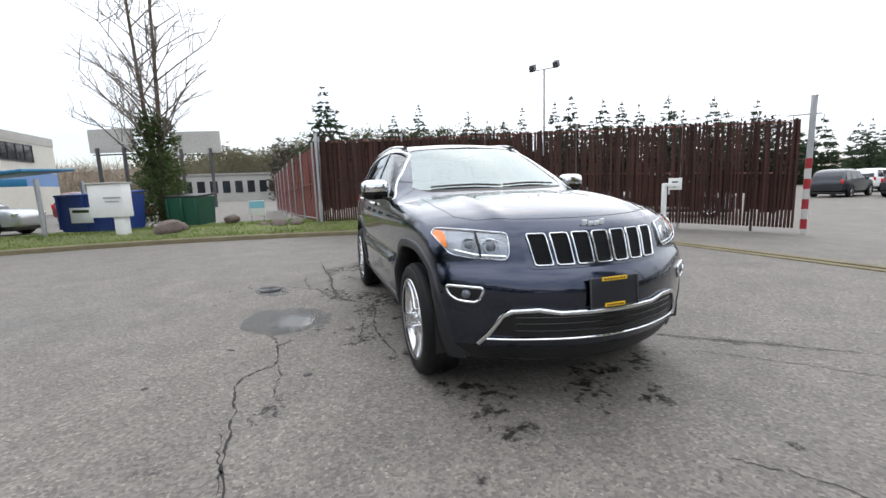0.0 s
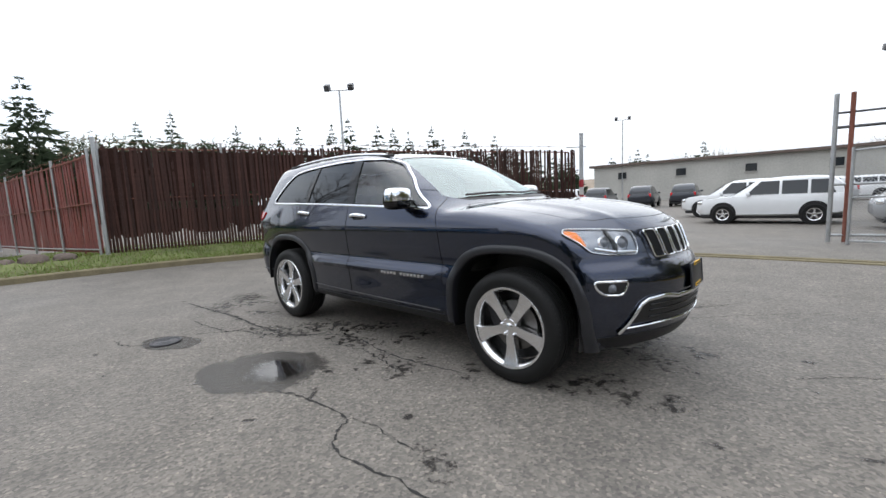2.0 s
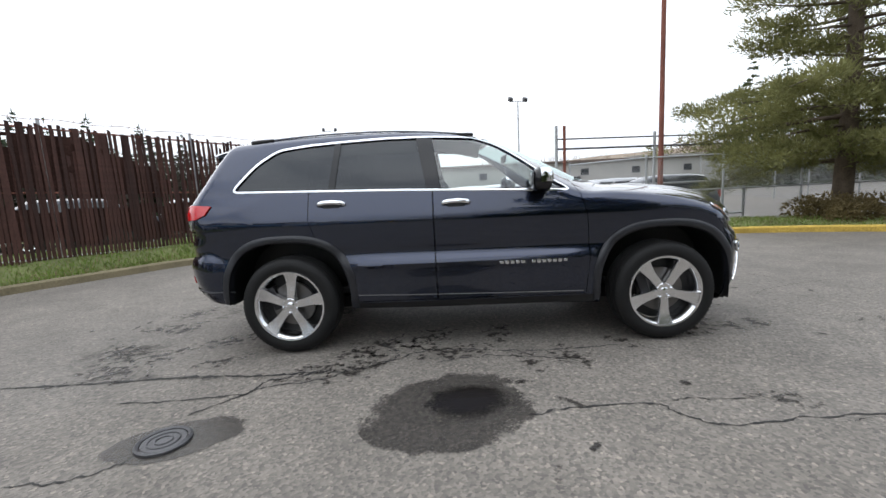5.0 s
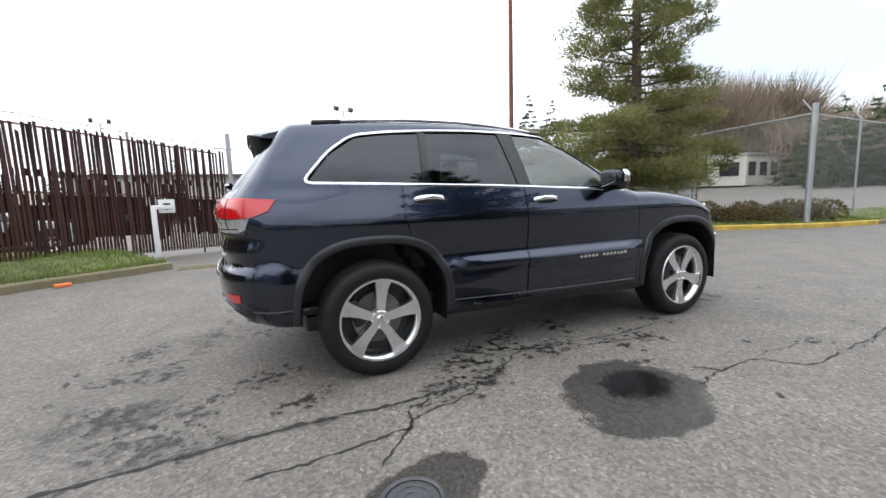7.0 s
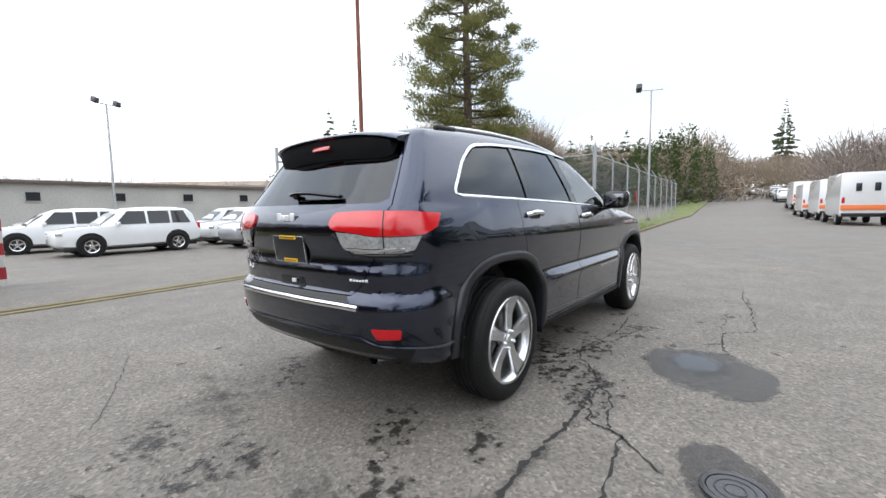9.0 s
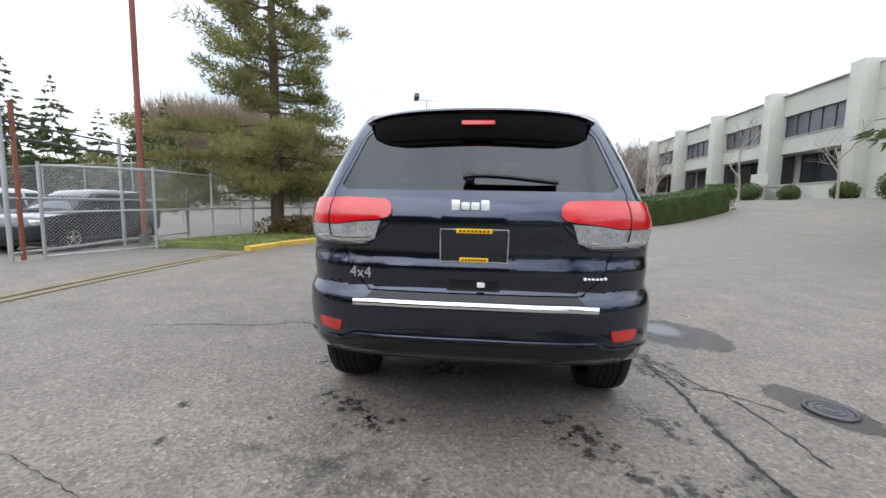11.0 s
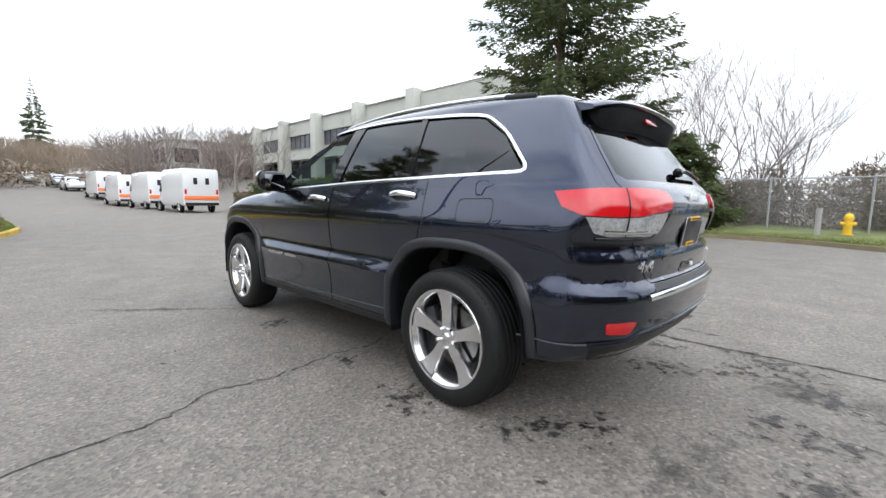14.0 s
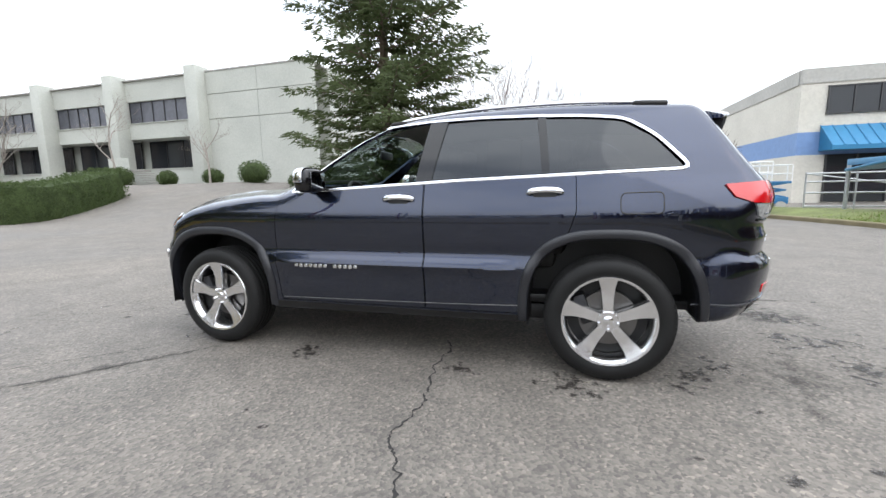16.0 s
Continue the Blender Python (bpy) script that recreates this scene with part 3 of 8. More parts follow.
TAIL = curve_of([(0.2, -2.18), (0.40, -2.30), (0.48, -2.365), (0.56, -2.410), (0.66, -2.432), (0.735, -2.432), (0.765, -2.418), (0.79, -2.390), (0.83, -2.392), (0.87, -2.399), (0.895, -2.402), (0.92, -2.391), (0.95, -2.384), (1.00, -2.390), (1.06, -2.410),
                 (1.15, -2.410), (1.20, -2.385), (1.26, -2.335), (1.36, -2.250), (1.5, -2.140), (1.62, -2.045), (1.72, -1.965), (1.9, -1.82)])
FLOOR = curve_of([(-2.6, 0.44), (-1.95, 0.39), (-1.0, 0.335), (0.9, 0.305), (1.9, 0.255), (2.4, 0.265)])
WB, HUB = 1.4575, 0.385


def smax(a, b, k):
    h = np.clip(0.5 + 0.5 * (a - b) / k, 0, 1)
    return b + (a - b) * h + k * h * (1 - h)


def body_f(p):
    """Signed measure of the body: below zero inside."""
    x, y, z = p[..., 0], np.abs(p[..., 1]), p[..., 2]
    fade = np.clip((x + 2.2) / 0.6, 0, 1) * np.clip((2.0 - x) / 0.5, 0, 1)
    ledge = SIDE(z) + np.where((z > .62) & (z < .78), -0.026 * np.exp(-((z - .70) / .035) ** 2) * (1 - np.clip((x + 1.0) / .2, 0, 1) * np.clip((.95 - x) / .2, 0, 1)), 0)
    side = y - (WIDTH(x) + ledge * (0.35 + 0.65 * np.maximum(fade, np.clip((z - 1.0) / .25, 0, 1))))
    shelf = np.clip((-1.95 - x) / .13, 0, 1) * np.clip((.825 - z) / .06, 0, 1) * np.clip((z - .38) / .10, 0, 1)
    shelf = shelf * shelf * (3 - 2 * shelf)
    side = side - 0.024 * shelf
    top = (z - ROOF(x + 0.45 * y * y) + 0.045 * y * y + 0.05 * y ** 6) * 0.9
    top = top - 0.012 * np.exp(-((y - .50) / .05) ** 2) * np.clip((x - 1.15) / .2, 0, 1) * np.clip((2.1 - x) / .2, 0, 1)
    kf = 0.50 - .05 * np.clip((z - .6) / .3, 0, 1)
    front = (x - NOSE(z) + kf * y * y) * 0.85
    rear = (TAIL(z) + 0.10 * y * y + 0.42 * y ** 6 - x) * 0.85
    low = FLOOR(x) - z
    f = smax(side, top, 0.045)
    f = smax(f, front, 0.05)
    f = smax(f, rear, 0.045)
    return smax(f, low, 0.05)


def body_shell(step):
    """Surface nets over the body's measure for the half y >= 0, drawn tight onto it."""
    xs = np.arange(-2.52, 2.46, step)
    ys = np.arange(-2 * step, 1.06, step)
    zs = np.arange(0.16, 1.84, step)
    g = np.stack(np.meshgrid(xs, ys, zs, indexing="ij"), -1)
    q = g.copy()
    f = body_f(q)
    f = np.where(f == 0, 1e-6, f)
    ins = f < 0
    c = np.zeros((len(xs) - 1, len(ys) - 1, len(zs) - 1), int)
    for i in (0, 1):
        for j in (0, 1):
            for k in (0, 1):
                c += ins[i:len(xs) - 1 + i, j:len(ys) - 1 + j, k:len(zs) - 1 + k]
    act = (c > 0) & (c < 8)
    idx = -np.ones(c.shape, int)
    idx[act] = np.arange(act.sum())
    cells = np.argwhere(act)
    v = np.stack([xs[cells[:, 0]], ys[cells[:, 1]], zs[cells[:, 2]]], -1) + step / 2
    for _ in range(6):
        e = 1e-3
        f0 = body_f(v)
        gr = np.stack([(body_f(v + np.eye(3)[a] * e) - body_f(v - np.eye(3)[a] * e)) / (2 * e) for a in range(3)], -1)
        v = v - gr * (f0 / np.maximum((gr * gr).sum(-1), 1e-6))[:, None]
    faces = []
    nx, ny, nz = ins.shape
    for axis in range(3):
        a, b = [(1, 2), (2, 0), (0, 1)][axis]
        lo = [slice(1, -1)] * 3
        lo[axis] = slice(0, -1)
        hi = [slice(1, -1)] * 3
        hi[axis] = slice(1, None)
        A, B = ins[tuple(lo)], ins[tuple(hi)]
        flip = np.argwhere(A != B)
        for i in flip:
            o = i + 1
            o[axis] -= 1
            out = A[tuple(i)]
            cs = []
            for da, db in ((-1, -1), (0, -1), (0, 0), (-1, 0)):
                w = o.copy()
                w[a] += da
                w[b] += db
                cs.append(idx[tuple(w)])
            if min(cs) >= 0:
                faces.append(cs if out else cs[::-1])
    return v, faces


SHELL_V, SHELL_F = body_shell(0.027)


from mathutils.bvhtree import BVHTree

BODY_TREE = BVHTree.FromPolygons([tuple(p) for p in SHELL_V] + [(p[0], -p[1], p[2]) for p in SHELL_V],
                                 [tuple(f) for f in SHELL_F] + [tuple(i + len(SHELL_V) for i in f) for f in SHELL_F])


def on_body(start, way, reach=1.6):
    """First point where a ray from outside meets the body."""
    w = Vector(way).normalized()
    hit = BODY_TREE.ray_cast(Vector(start), w)
    if hit[0] is None:
        return Vector(BODY_TREE.find_nearest(Vector(start) + w * reach * .8)[0])
    p = hit[0]
    w_ = np.array(w)
    q = np.array(p)
    d = 0.006
    f = body_f(np.stack([q - d * w_, q, q + d * w_]))
    if f[0] > 0 > f[2]:
        t = -d + 2 * d * f[0] / (f[0] - f[2])
        g = float(body_f(q + t * w_))
        t += g / ((f[0] - f[2]) / (2 * d))
        if abs(t) < 2 * d:
            return Vector(q + t * w_)
    return p


STEPS = np.concatenate([np.eye(3), -np.eye(3)]) * 2e-3


def body_normal(p):
    f = body_f(np.array(p, float) + STEPS)
    return Vector(f[:3] - f[3:]).normalized()


def side_pt(x, z, off=0.0):
    p = on_body((x, 1.4, z), (0, -1, 0))
    return p + body_normal(p) * off


def front_pt(y, z, off=0.0):
    p = on_body((2.9, y, z), (-1, 0, 0), 2.6)
    return p + body_normal(p) * off


def rear_pt(y, z, off=0.0):
    p = on_body((-2.9, y, z), (1, 0, 0), 2.0)
    return p + body_normal(p) * off


def top_pt(x, y, off=0.0):
    p = on_body((x, y, 2.1), (0, 0, -1))
    return p + body_normal(p) * off


def shell_mesh():
    bm = bmesh.new()
    vs = [bm.verts.new(p) for p in SHELL_V]
    for f in SHELL_F:
        bm.faces.new([vs[i] for i in f])
    bmesh.ops.bisect_plane(bm, geom=bm.verts[:] + bm.edges[:] + bm.faces[:], plane_co=(0, 0, 0), plane_no=(0, -1, 0), clear_outer=True, dist=1e-4)
    bmesh.ops.recalc_face_normals(bm, faces=bm.faces[:])
    return bm

# ---- the parked sport utility vehicle: parts ----
def evaluated(ob):
    dg = bpy.context.evaluated_depsgraph_get()
    return bpy.data.meshes.new_from_object(ob.evaluated_get(dg))


AXES2 = {"x": (1, 2), "y": (0, 2), "z": (0, 1)}


def inside(poly, u, v):
    hit = False
    for (x0, y0), (x1, y1) in zip(poly, poly[1:] + poly[:1]):
        if (y0 > v) != (y1 > v) and u < (x1 - x0) * (v - y0) / (y1 - y0) + x0:
            hit = not hit
    return hit


def score(bm, poly, axis, lo, hi):
    """Cut the sheet along a polygon seen along an axis, between lo and hi on that axis."""
    i, j = AXES2[axis]
    k = "xyz".index(axis)
    for p, q in zip(poly, poly[1:] + poly[:1]):
        u0, u1, v0, v1 = min(p[0], q[0]) - .002, max(p[0], q[0]) + .002, min(p[1], q[1]) - .002, max(p[1], q[1]) + .002
        fs = []
        for f in bm.faces:
            co = [w.co for w in f.verts]
            if lo <= co[0][k] <= hi and max(c[i] for c in co) >= u0 and min(c[i] for c in co) <= u1 and max(c[j] for c in co) >= v0 and min(c[j] for c in co) <= v1:
                fs.append(f)
        if not fs:
            continue
        no = [0, 0, 0]
        no[i], no[j] = q[1] - p[1], -(q[0] - p[0])
        co = [0, 0, 0]
        co[i], co[j] = p
        geom = list({e for f in fs for e in f.edges}) + list({w for f in fs for w in f.verts}) + fs
        bmesh.ops.bisect_plane(bm, geom=geom, plane_co=co, plane_no=Vector(no).normalized(), dist=2e-5)


def lift(bm, poly, axis, lo, hi, keep=True):
    """Take the faces within the polygon out of the sheet; returns them as a sheet of their own if asked."""
    i, j = AXES2[axis]
    k = "xyz".index(axis)
    ins = []
    bm.faces.index_update()
    for f in bm.faces:
        c = f.calc_center_median()
        if lo <= c[k] <= hi and inside(poly, c[i], c[j]):
            ins.append(f)
    out = None
    if keep:
        out = bm.copy()
        tags = {f.index for f in ins}
        out.faces.ensure_lookup_table()
        bmesh.ops.delete(out, geom=[f for f in out.faces if f.index not in tags], context="FACES")
    bmesh.ops.delete(bm, geom=ins, context="FACES")
    return out


def thick(bm, depth=.02):
    """Give a sheet its thickness, inwards."""
    ob = new("work", finish("work", bm, [], 0))
    md = ob.modifiers.new("thick", "SOLIDIFY")
    md.thickness, md.offset = depth, -1
    me = evaluated(ob)
    bpy.data.objects.remove(ob)
    return me


def from_mesh(me):
    bm = bmesh.new()
    bm.from_mesh(me)
    return bm


def half_and_half(me):
    """Join a half (y >= 0) with its mirror image."""
    bm = from_mesh(me)
    seam = [f for f in bm.faces if all(abs(v.co.y) < 2e-4 for v in f.verts)]
    bmesh.ops.delete(bm, geom=seam, context="FACES")
    d = bmesh.ops.duplicate(bm, geom=bm.verts[:] + bm.edges[:] + bm.faces[:])
    for g in d["geom"]:
        if isinstance(g, bmesh.types.BMVert):
            g.co.y = -g.co.y
    bmesh.ops.reverse_faces(bm, faces=[g for g in d["geom"] if isinstance(g, bmesh.types.BMFace)])
    bmesh.ops.remove_doubles(bm, verts=bm.verts[:], dist=3e-4)
    return bm


def grown(poly, d):
    """A polygon moved outwards by d."""
    P = [Vector(p) for p in poly]
    area = sum(a.x * b.y - b.x * a.y for a, b in zip(P, P[1:] + P[:1]))
    s = 1 if area > 0 else -1
    out = []
    for i, p in enumerate(P):
        e0, e1 = (p - P[i - 1]), (P[(i + 1) % len(P)] - p)
        n = Vector((e0.y, -e0.x)).normalized() + Vector((e1.y, -e1.x)).normalized()
        n = n.normalized() * s
        k = max(.5, n.dot(Vector((e1.y, -e1.x)).normalized()) * s)
        out.append(tuple(p + n * d / k))
    return out


def panel(poly, proj, off, step=0.035, depth=0.0):
    """A sheet with a crisp 2D outline, laid on the body by proj(u, v, off)."""
    bm = bmesh.new()
    bm.faces.new([bm.verts.new((p[0], p[1], 0)) for p in poly])
    us, vs = [p[0] for p in poly], [p[1] for p in poly]
    for k, (lo, hi) in enumerate(((min(us), max(us)), (min(vs), max(vs)))):
        st = step[k] if isinstance(step, tuple) else step
        n = int((hi - lo) / st)
        for i in range(1, n + 1):
            co = [0, 0, 0]
            co[k] = lo + (hi - lo) * i / (n + 1)
            no = [0, 0, 0]
            no[k] = 1
            bmesh.ops.bisect_plane(bm, geom=bm.verts[:] + bm.edges[:] + bm.faces[:], plane_co=co, plane_no=no, dist=1e-5)
    rim = [e for e in bm.edges if e.is_boundary]
    uv = {v: (v.co.x, v.co.y) for v in bm.verts}
    for v, (a, b) in uv.items():
        v.co = proj(a, b, off)
    if depth:
        r = bmesh.ops.extrude_edge_only(bm, edges=rim)
        for v in [g for g in r["geom"] if isinstance(g, bmesh.types.BMVert)]:
            v.co = v.co - body_normal(v.co) * depth
    bmesh.ops.recalc_face_normals(bm, faces=bm.faces[:])
    # face outwards
    f = max(bm.faces, key=lambda q: q.calc_area())
    if f.normal.dot(body_normal(f.calc_center_median())) < 0:
        bmesh.ops.reverse_faces(bm, faces=bm.faces[:])
    return bm


def along(poly, proj, off, spacing=0.03, closed=True):
    """Points spaced along a 2D line and laid on the body, with normals."""
    P = [Vector(p) for p in poly]
    if closed:
        P = P + [P[0]]
    pts = []
    for a, b in zip(P, P[1:]):
        n = max(1, int((b - a).length / spacing))
        for k in range(n):
            q = a.lerp(b, k / n)
            pts.append(proj(q.x, q.y, off))
    if not closed:
        pts.append(proj(P[-1].x, P[-1].y, off))
    return pts, [tuple(body_normal(p)) for p in pts]


def trim(poly, proj, off, flat, closed=True, seg=8, spacing=0.03):
    bm = bmesh.new()
    pts, ups = along(poly, proj, off, spacing, closed)
    tube(bm, pts, 0, seg, closed, flat, ups)
    bmesh.ops.recalc_face_normals(bm, faces=bm.faces[:])
    return bm


def both(name, make, material, parent, label="", smooth=40):
    a = part(name, make(), material, parent, label, smooth)
    b = part(name, mirrored(make()), material, parent, label, smooth)
    return a, b


TC = (-1.75, 0.35)


def corner_pt(deg, z, off=0.0):
    """A point on the rear corner by the angle from straight back."""
    a = radians(deg)
    w = (-math.cos(a), math.sin(a))
    p = on_body((TC[0] + 1.3 * w[0], TC[1] + 1.3 * w[1], z), (-w[0], -w[1], 0), 1.3)
    return p + body_normal(p) * off


car = thing("sport_utility_vehicle", "dark blue-grey sport utility vehicle with chrome trim parked on asphalt", "car")

DLO_RAW = [(0.77, 1.195), (0.60, 1.300), (0.42, 1.452), (0.22, 1.590), (0.06, 1.642), (-0.30, 1.664), (-0.65, 1.668), (-1.0, 1.657), (-1.30, 1.640), (-1.53, 1.612),
               (-1.70, 1.500), (-1.89, 1.292), (-0.55, 1.252)]
DLO = rounded(DLO_RAW, 0.07, 4)
FRONT_DOOR = [(0.86, 0.40), (0.885, 0.70), (0.865, 1.0), (0.82, 1.17), (0.76, 1.32), (-0.28, 1.42), (-0.285, 1.2), (-0.28, 0.40)]
REAR_DOOR = [(-0.292, 0.40), (-0.297, 1.2), (-0.292, 1.42), (-1.12, 1.42), (-1.25, 1.25), (-1.255, 1.05), (-1.215, 0.93), (-1.13, 0.85), (-1.03, 0.73), (-0.965, 0.58), (-0.945, 0.40)]
HOOD = [(1.17, -.1), (1.135, .25), (1.06, .50), (0.98, .68), (1.04, .725), (1.5, .735), (1.80, .705), (1.914, .62), (1.988, .5), (2.037, .4), (2.076, .3), (2.103, .2), (2.120, .1), (2.125, -.1)]
GATE = [(-.1, .782), (.49, .782), (.575, .86), (.63, 1.0), (.69, 1.24), (.60, 1.52), (.55, 1.60), (-.1, 1.62)]
SCREEN = [(-.1, 1.268), (.45, 1.262), (.655, 1.262), (.705, 1.285), (.565, 1.625), (.50, 1.648), (-.1, 1.665)]
BACKLIGHT = [(-.1, 1.250), (.62, 1.250), (.660, 1.275), (.583, 1.53), (.53, 1.588), (-.1, 1.60)]
FULL_SCREEN = [(-p[0], p[1]) for p in SCREEN[::-1][1:-1]] + [p for p in SCREEN[1:-1]]
FULL_BACK = [(-p[0], p[1]) for p in BACKLIGHT[::-1][1:-1]] + [p for p in BACKLIGHT[1:-1]]

ARCH = .490


def arch_pt(wx, r, a):
    """A point (x, z) on the slightly squared wheel opening."""
    c, s = math.cos(a), math.sin(a)
    k = r / (abs(c) ** 2.7 + abs(s) ** 2.7) ** (1 / 2.7)
    return wx + k * c, HUB + .012 + k * s


sheet = shell_mesh()
for wx in (WB, -WB):
    circle = [arch_pt(wx, ARCH + .004, 2 * math.pi * k / 64) for k in range(64)]
    score(sheet, circle, "y", .35, 1.3)
    lift(sheet, circle, "y", .35, 1.3, False)
for poly, axis, lo, hi in ((rounded(grown(DLO_RAW, -.010), .06, 4), "y", .4, 1.3), (SCREEN, "x", .12, 1.35), (BACKLIGHT, "x", -2.7, -1.85)):
    score(sheet, poly, axis, lo, hi)
    lift(sheet, poly, axis, lo, hi, False)
leaves = {}
for name, poly, axis, lo, hi in (("front_door", FRONT_DOOR, "y", .55, 1.3), ("rear_door", REAR_DOOR, "y", .55, 1.3), ("hood", HOOD, "z", 1.0, 1.5), ("tailgate", GATE, "x", -2.8, -1.96)):
    wide = grown(poly, .005)
    score(sheet, poly, axis, lo, hi)
    score(sheet, wide, axis, lo, hi)
    leaves[name] = thick(lift(sheet, poly, axis, lo, hi))
    lift(sheet, wide, axis, lo, hi, False)
shell = thick(sheet)
part("body", half_and_half(shell), PAINT, car, smooth=28)
HOOD_OB = part("hood", half_and_half(leaves["hood"]), PAINT, car, smooth=28)
GATE_OB = part("tailgate", half_and_half(leaves["tailgate"]), PAINT, car, smooth=28)
DOORS = {}
for name in ("front_door", "rear_door"):
    DOORS[name] = both("door", lambda: from_mesh(leaves[name]), PAINT, car, smooth=28)

# glazing
part("windscreen", panel(FULL_SCREEN, front_pt, -.004, .05), GLASS_SCREEN, car, "greenish curved windscreen")
part("rear_window", panel(FULL_BACK, rear_pt, -.004, .05), GLASS_TINT, GATE_OB, "dark tinted rear window")
FRONT_GLASS = [(0.72, 1.22), (0.58, 1.318), (0.42, 1.445), (0.22, 1.575), (0.06, 1.625), (-0.285, 1.645), (-0.225, 1.255)]
REAR_GLASS = [(-0.335, 1.255), (-0.41, 1.645), (-0.65, 1.650), (-1.01, 1.638), (-1.05, 1.275)]
QUARTER = [(-1.10, 1.275), (-1.06, 1.638), (-1.30, 1.622), (-1.51, 1.598), (-1.69, 1.485), (-1.85, 1.302)]
fd, rd = DOORS["front_door"], DOORS["rear_door"]
for k, flip in ((0, False), (1, True)):
    def side(b):
        return mirrored(b) if flip else b
    if flip:  # the other front window is wound down
        part("window", side(panel(FRONT_GLASS, side_pt, -.012, .05)), GLASS_CLEAR, fd[k], "clear front side window")
    part("window", side(panel(REAR_GLASS, side_pt, -.012, .05)), GLASS_TINT, rd[k], "dark privacy glass")
    part("quarter_window", side(panel(QUARTER, side_pt, -.012, .05)), GLASS_TINT, car, "dark privacy glass")
    for poly in ([(-0.225, 1.25), (-0.285, 1.655), (-0.41, 1.655), (-0.335, 1.25)], [(-1.05, 1.27), (-1.01, 1.648), (-1.06, 1.648), (-1.10, 1.27)]):
        part("pillar", side(panel(poly, side_pt, -.004, .06, .02)), GLOSS_BLACK, car)
    part("window_trim", side(trim(DLO, side_pt, -.002, (.0105, .005), spacing=.025)), CHROME, car, "bright chrome window surround")
    # handles
    for hx, hz, door in ((-.115, 1.138, fd[k]), (-1.072, 1.168, rd[k])):
        bm = bmesh.new()
        c = side_pt(hx, hz, 0)
        n = body_normal(c)
        pts = [side_pt(hx + d, hz + .004 * math.cos(d * 20), o) for d, o in ((-.105, .006), (-.085, .030), (-.04, .040), (0, .042), (.04, .040), (.085, .030), (.105, .006))]
        tube(bm, smooth_line(pts, 15), 0, 10, False, (.016, .009), [tuple(n)] * 15)
        part("handle", side(bm), CHROME, door, "chrome pull handle")
        # flat black patch drawn as the shade inside the handle's recess
        part("handle_recess", side(panel(rounded([(hx - .075, hz - .03), (hx + .075, hz - .03), (hx + .075, hz + .03), (hx - .075, hz + .03)], .025, 4), side_pt, .0015, .04)), BLACK, door)
    # lower bright sill line and black rocker
    part("sill_trim", side(trim([(0.84, .418), (0.2, .428), (-0.5, .440), (-0.93, .452)], side_pt, .004, (.0028, .003), False)), STEEL, car, "thin satin metal strip along the sill")
    part("rocker", side(panel([(0.93, .33), (0.93, .385), (-.93, .385), (-.93, .345)], side_pt, .004, .12, .02)), BLACK, car)
    # model script as small bright bars
    for i in range(13):
        if i == 5:
            continue
        bm = bmesh.new()
        x = .215 + .04 * i
        p = side_pt(x, .672, .003)
        n = body_normal(p)
        q = n.to_track_quat("Z", "Y").to_matrix().to_4x4()
        box(bm, p, (.029, .006, .026 if i % 3 else .021), None, bevel=.002)
        if i % 2:
            box(bm, p + Vector((0, .002, 0)), (.007, .006, .030), None)
        part("model_bar", side(bm), CHROME, fd[k], "small bright raised bar of the model script")
    # wheel arch flares
    for wx in (WB, -WB):
        bm = bmesh.new()
        rows = []
        a0, a1 = (-12, 186) if wx > 0 else (-6, 179)
        for i in range(46):
            a = radians(lerp(a0, a1, i / 45))
            row = []
            for r, o in ((ARCH + .058, -.004), (ARCH + .055, .008), (ARCH + .046, .015), (ARCH + .012, .019), (ARCH + .002, .014), (ARCH - .004, .002), (ARCH - .004, -.05)):
                x, z = arch_pt(wx, r, a)
                base = side_pt(x, max(z, .31), 0)
                row.append(bm.verts.new((x, base.y + o, z)))
            rows.append(row)
        for r0, r1 in zip(rows, rows[1:]):
            for j in range(len(r0) - 1):
                bm.faces.new((r0[j], r0[j + 1], r1[j + 1], r1[j]))
        bmesh.ops.recalc_face_normals(bm, faces=bm.faces[:])
        part("arch_flare", side(bm), SATIN, car, "satin dark wheel-arch moulding", smooth=40)
        bm = bmesh.new()
        rows = []
        for i in range(31):
            a = radians(-10 + (200 if wx > 0 else 189) * i / 30)
            x, z = arch_pt(wx, ARCH - .002, a)
            rows.append([bm.verts.new((x, y, z)) for y in (.90, .48)])
        for r0, r1 in zip(rows, rows[1:]):
            bm.faces.new((r0[0], r0[1], r1[1], r1[0]))
        bm.faces.new([r[1] for r in rows])
        part("wheel_liner", side(bm), BLACK, car)
    # mirror
    bm = bmesh.new()
    bmesh.ops.create_uvsphere(bm, u_segments=24, v_segments=14, radius=1)
    for v in bm.verts:
        x, y, z = v.co
        s = lambda t, p: math.copysign(abs(t) ** p, t)
        v.co = Vector((.50 + (s(x, .7) * .085 if x > 0 else s(x, .45) * .055), .985 + s(y, .55) * .115, 1.275 + s(z, .55) * .082))
    mirror = part("mirror", side(bm), GLOSS_BLACK, car, "door mirror with chrome cap")
    bm = bmesh.new()
    bmesh.ops.create_uvsphere(bm, u_segments=24, v_segments=14, radius=1)
    for v in bm.verts:
        x, y, z = v.co
        s = lambda t, p: math.copysign(abs(t) ** p, t)
        v.co = Vector((.508 + (s(x, .7) * .085 if x > 0 else s(x, .45) * .045), .987 + s(y, .55) * .118, 1.290 + s(z, .55) * .074))
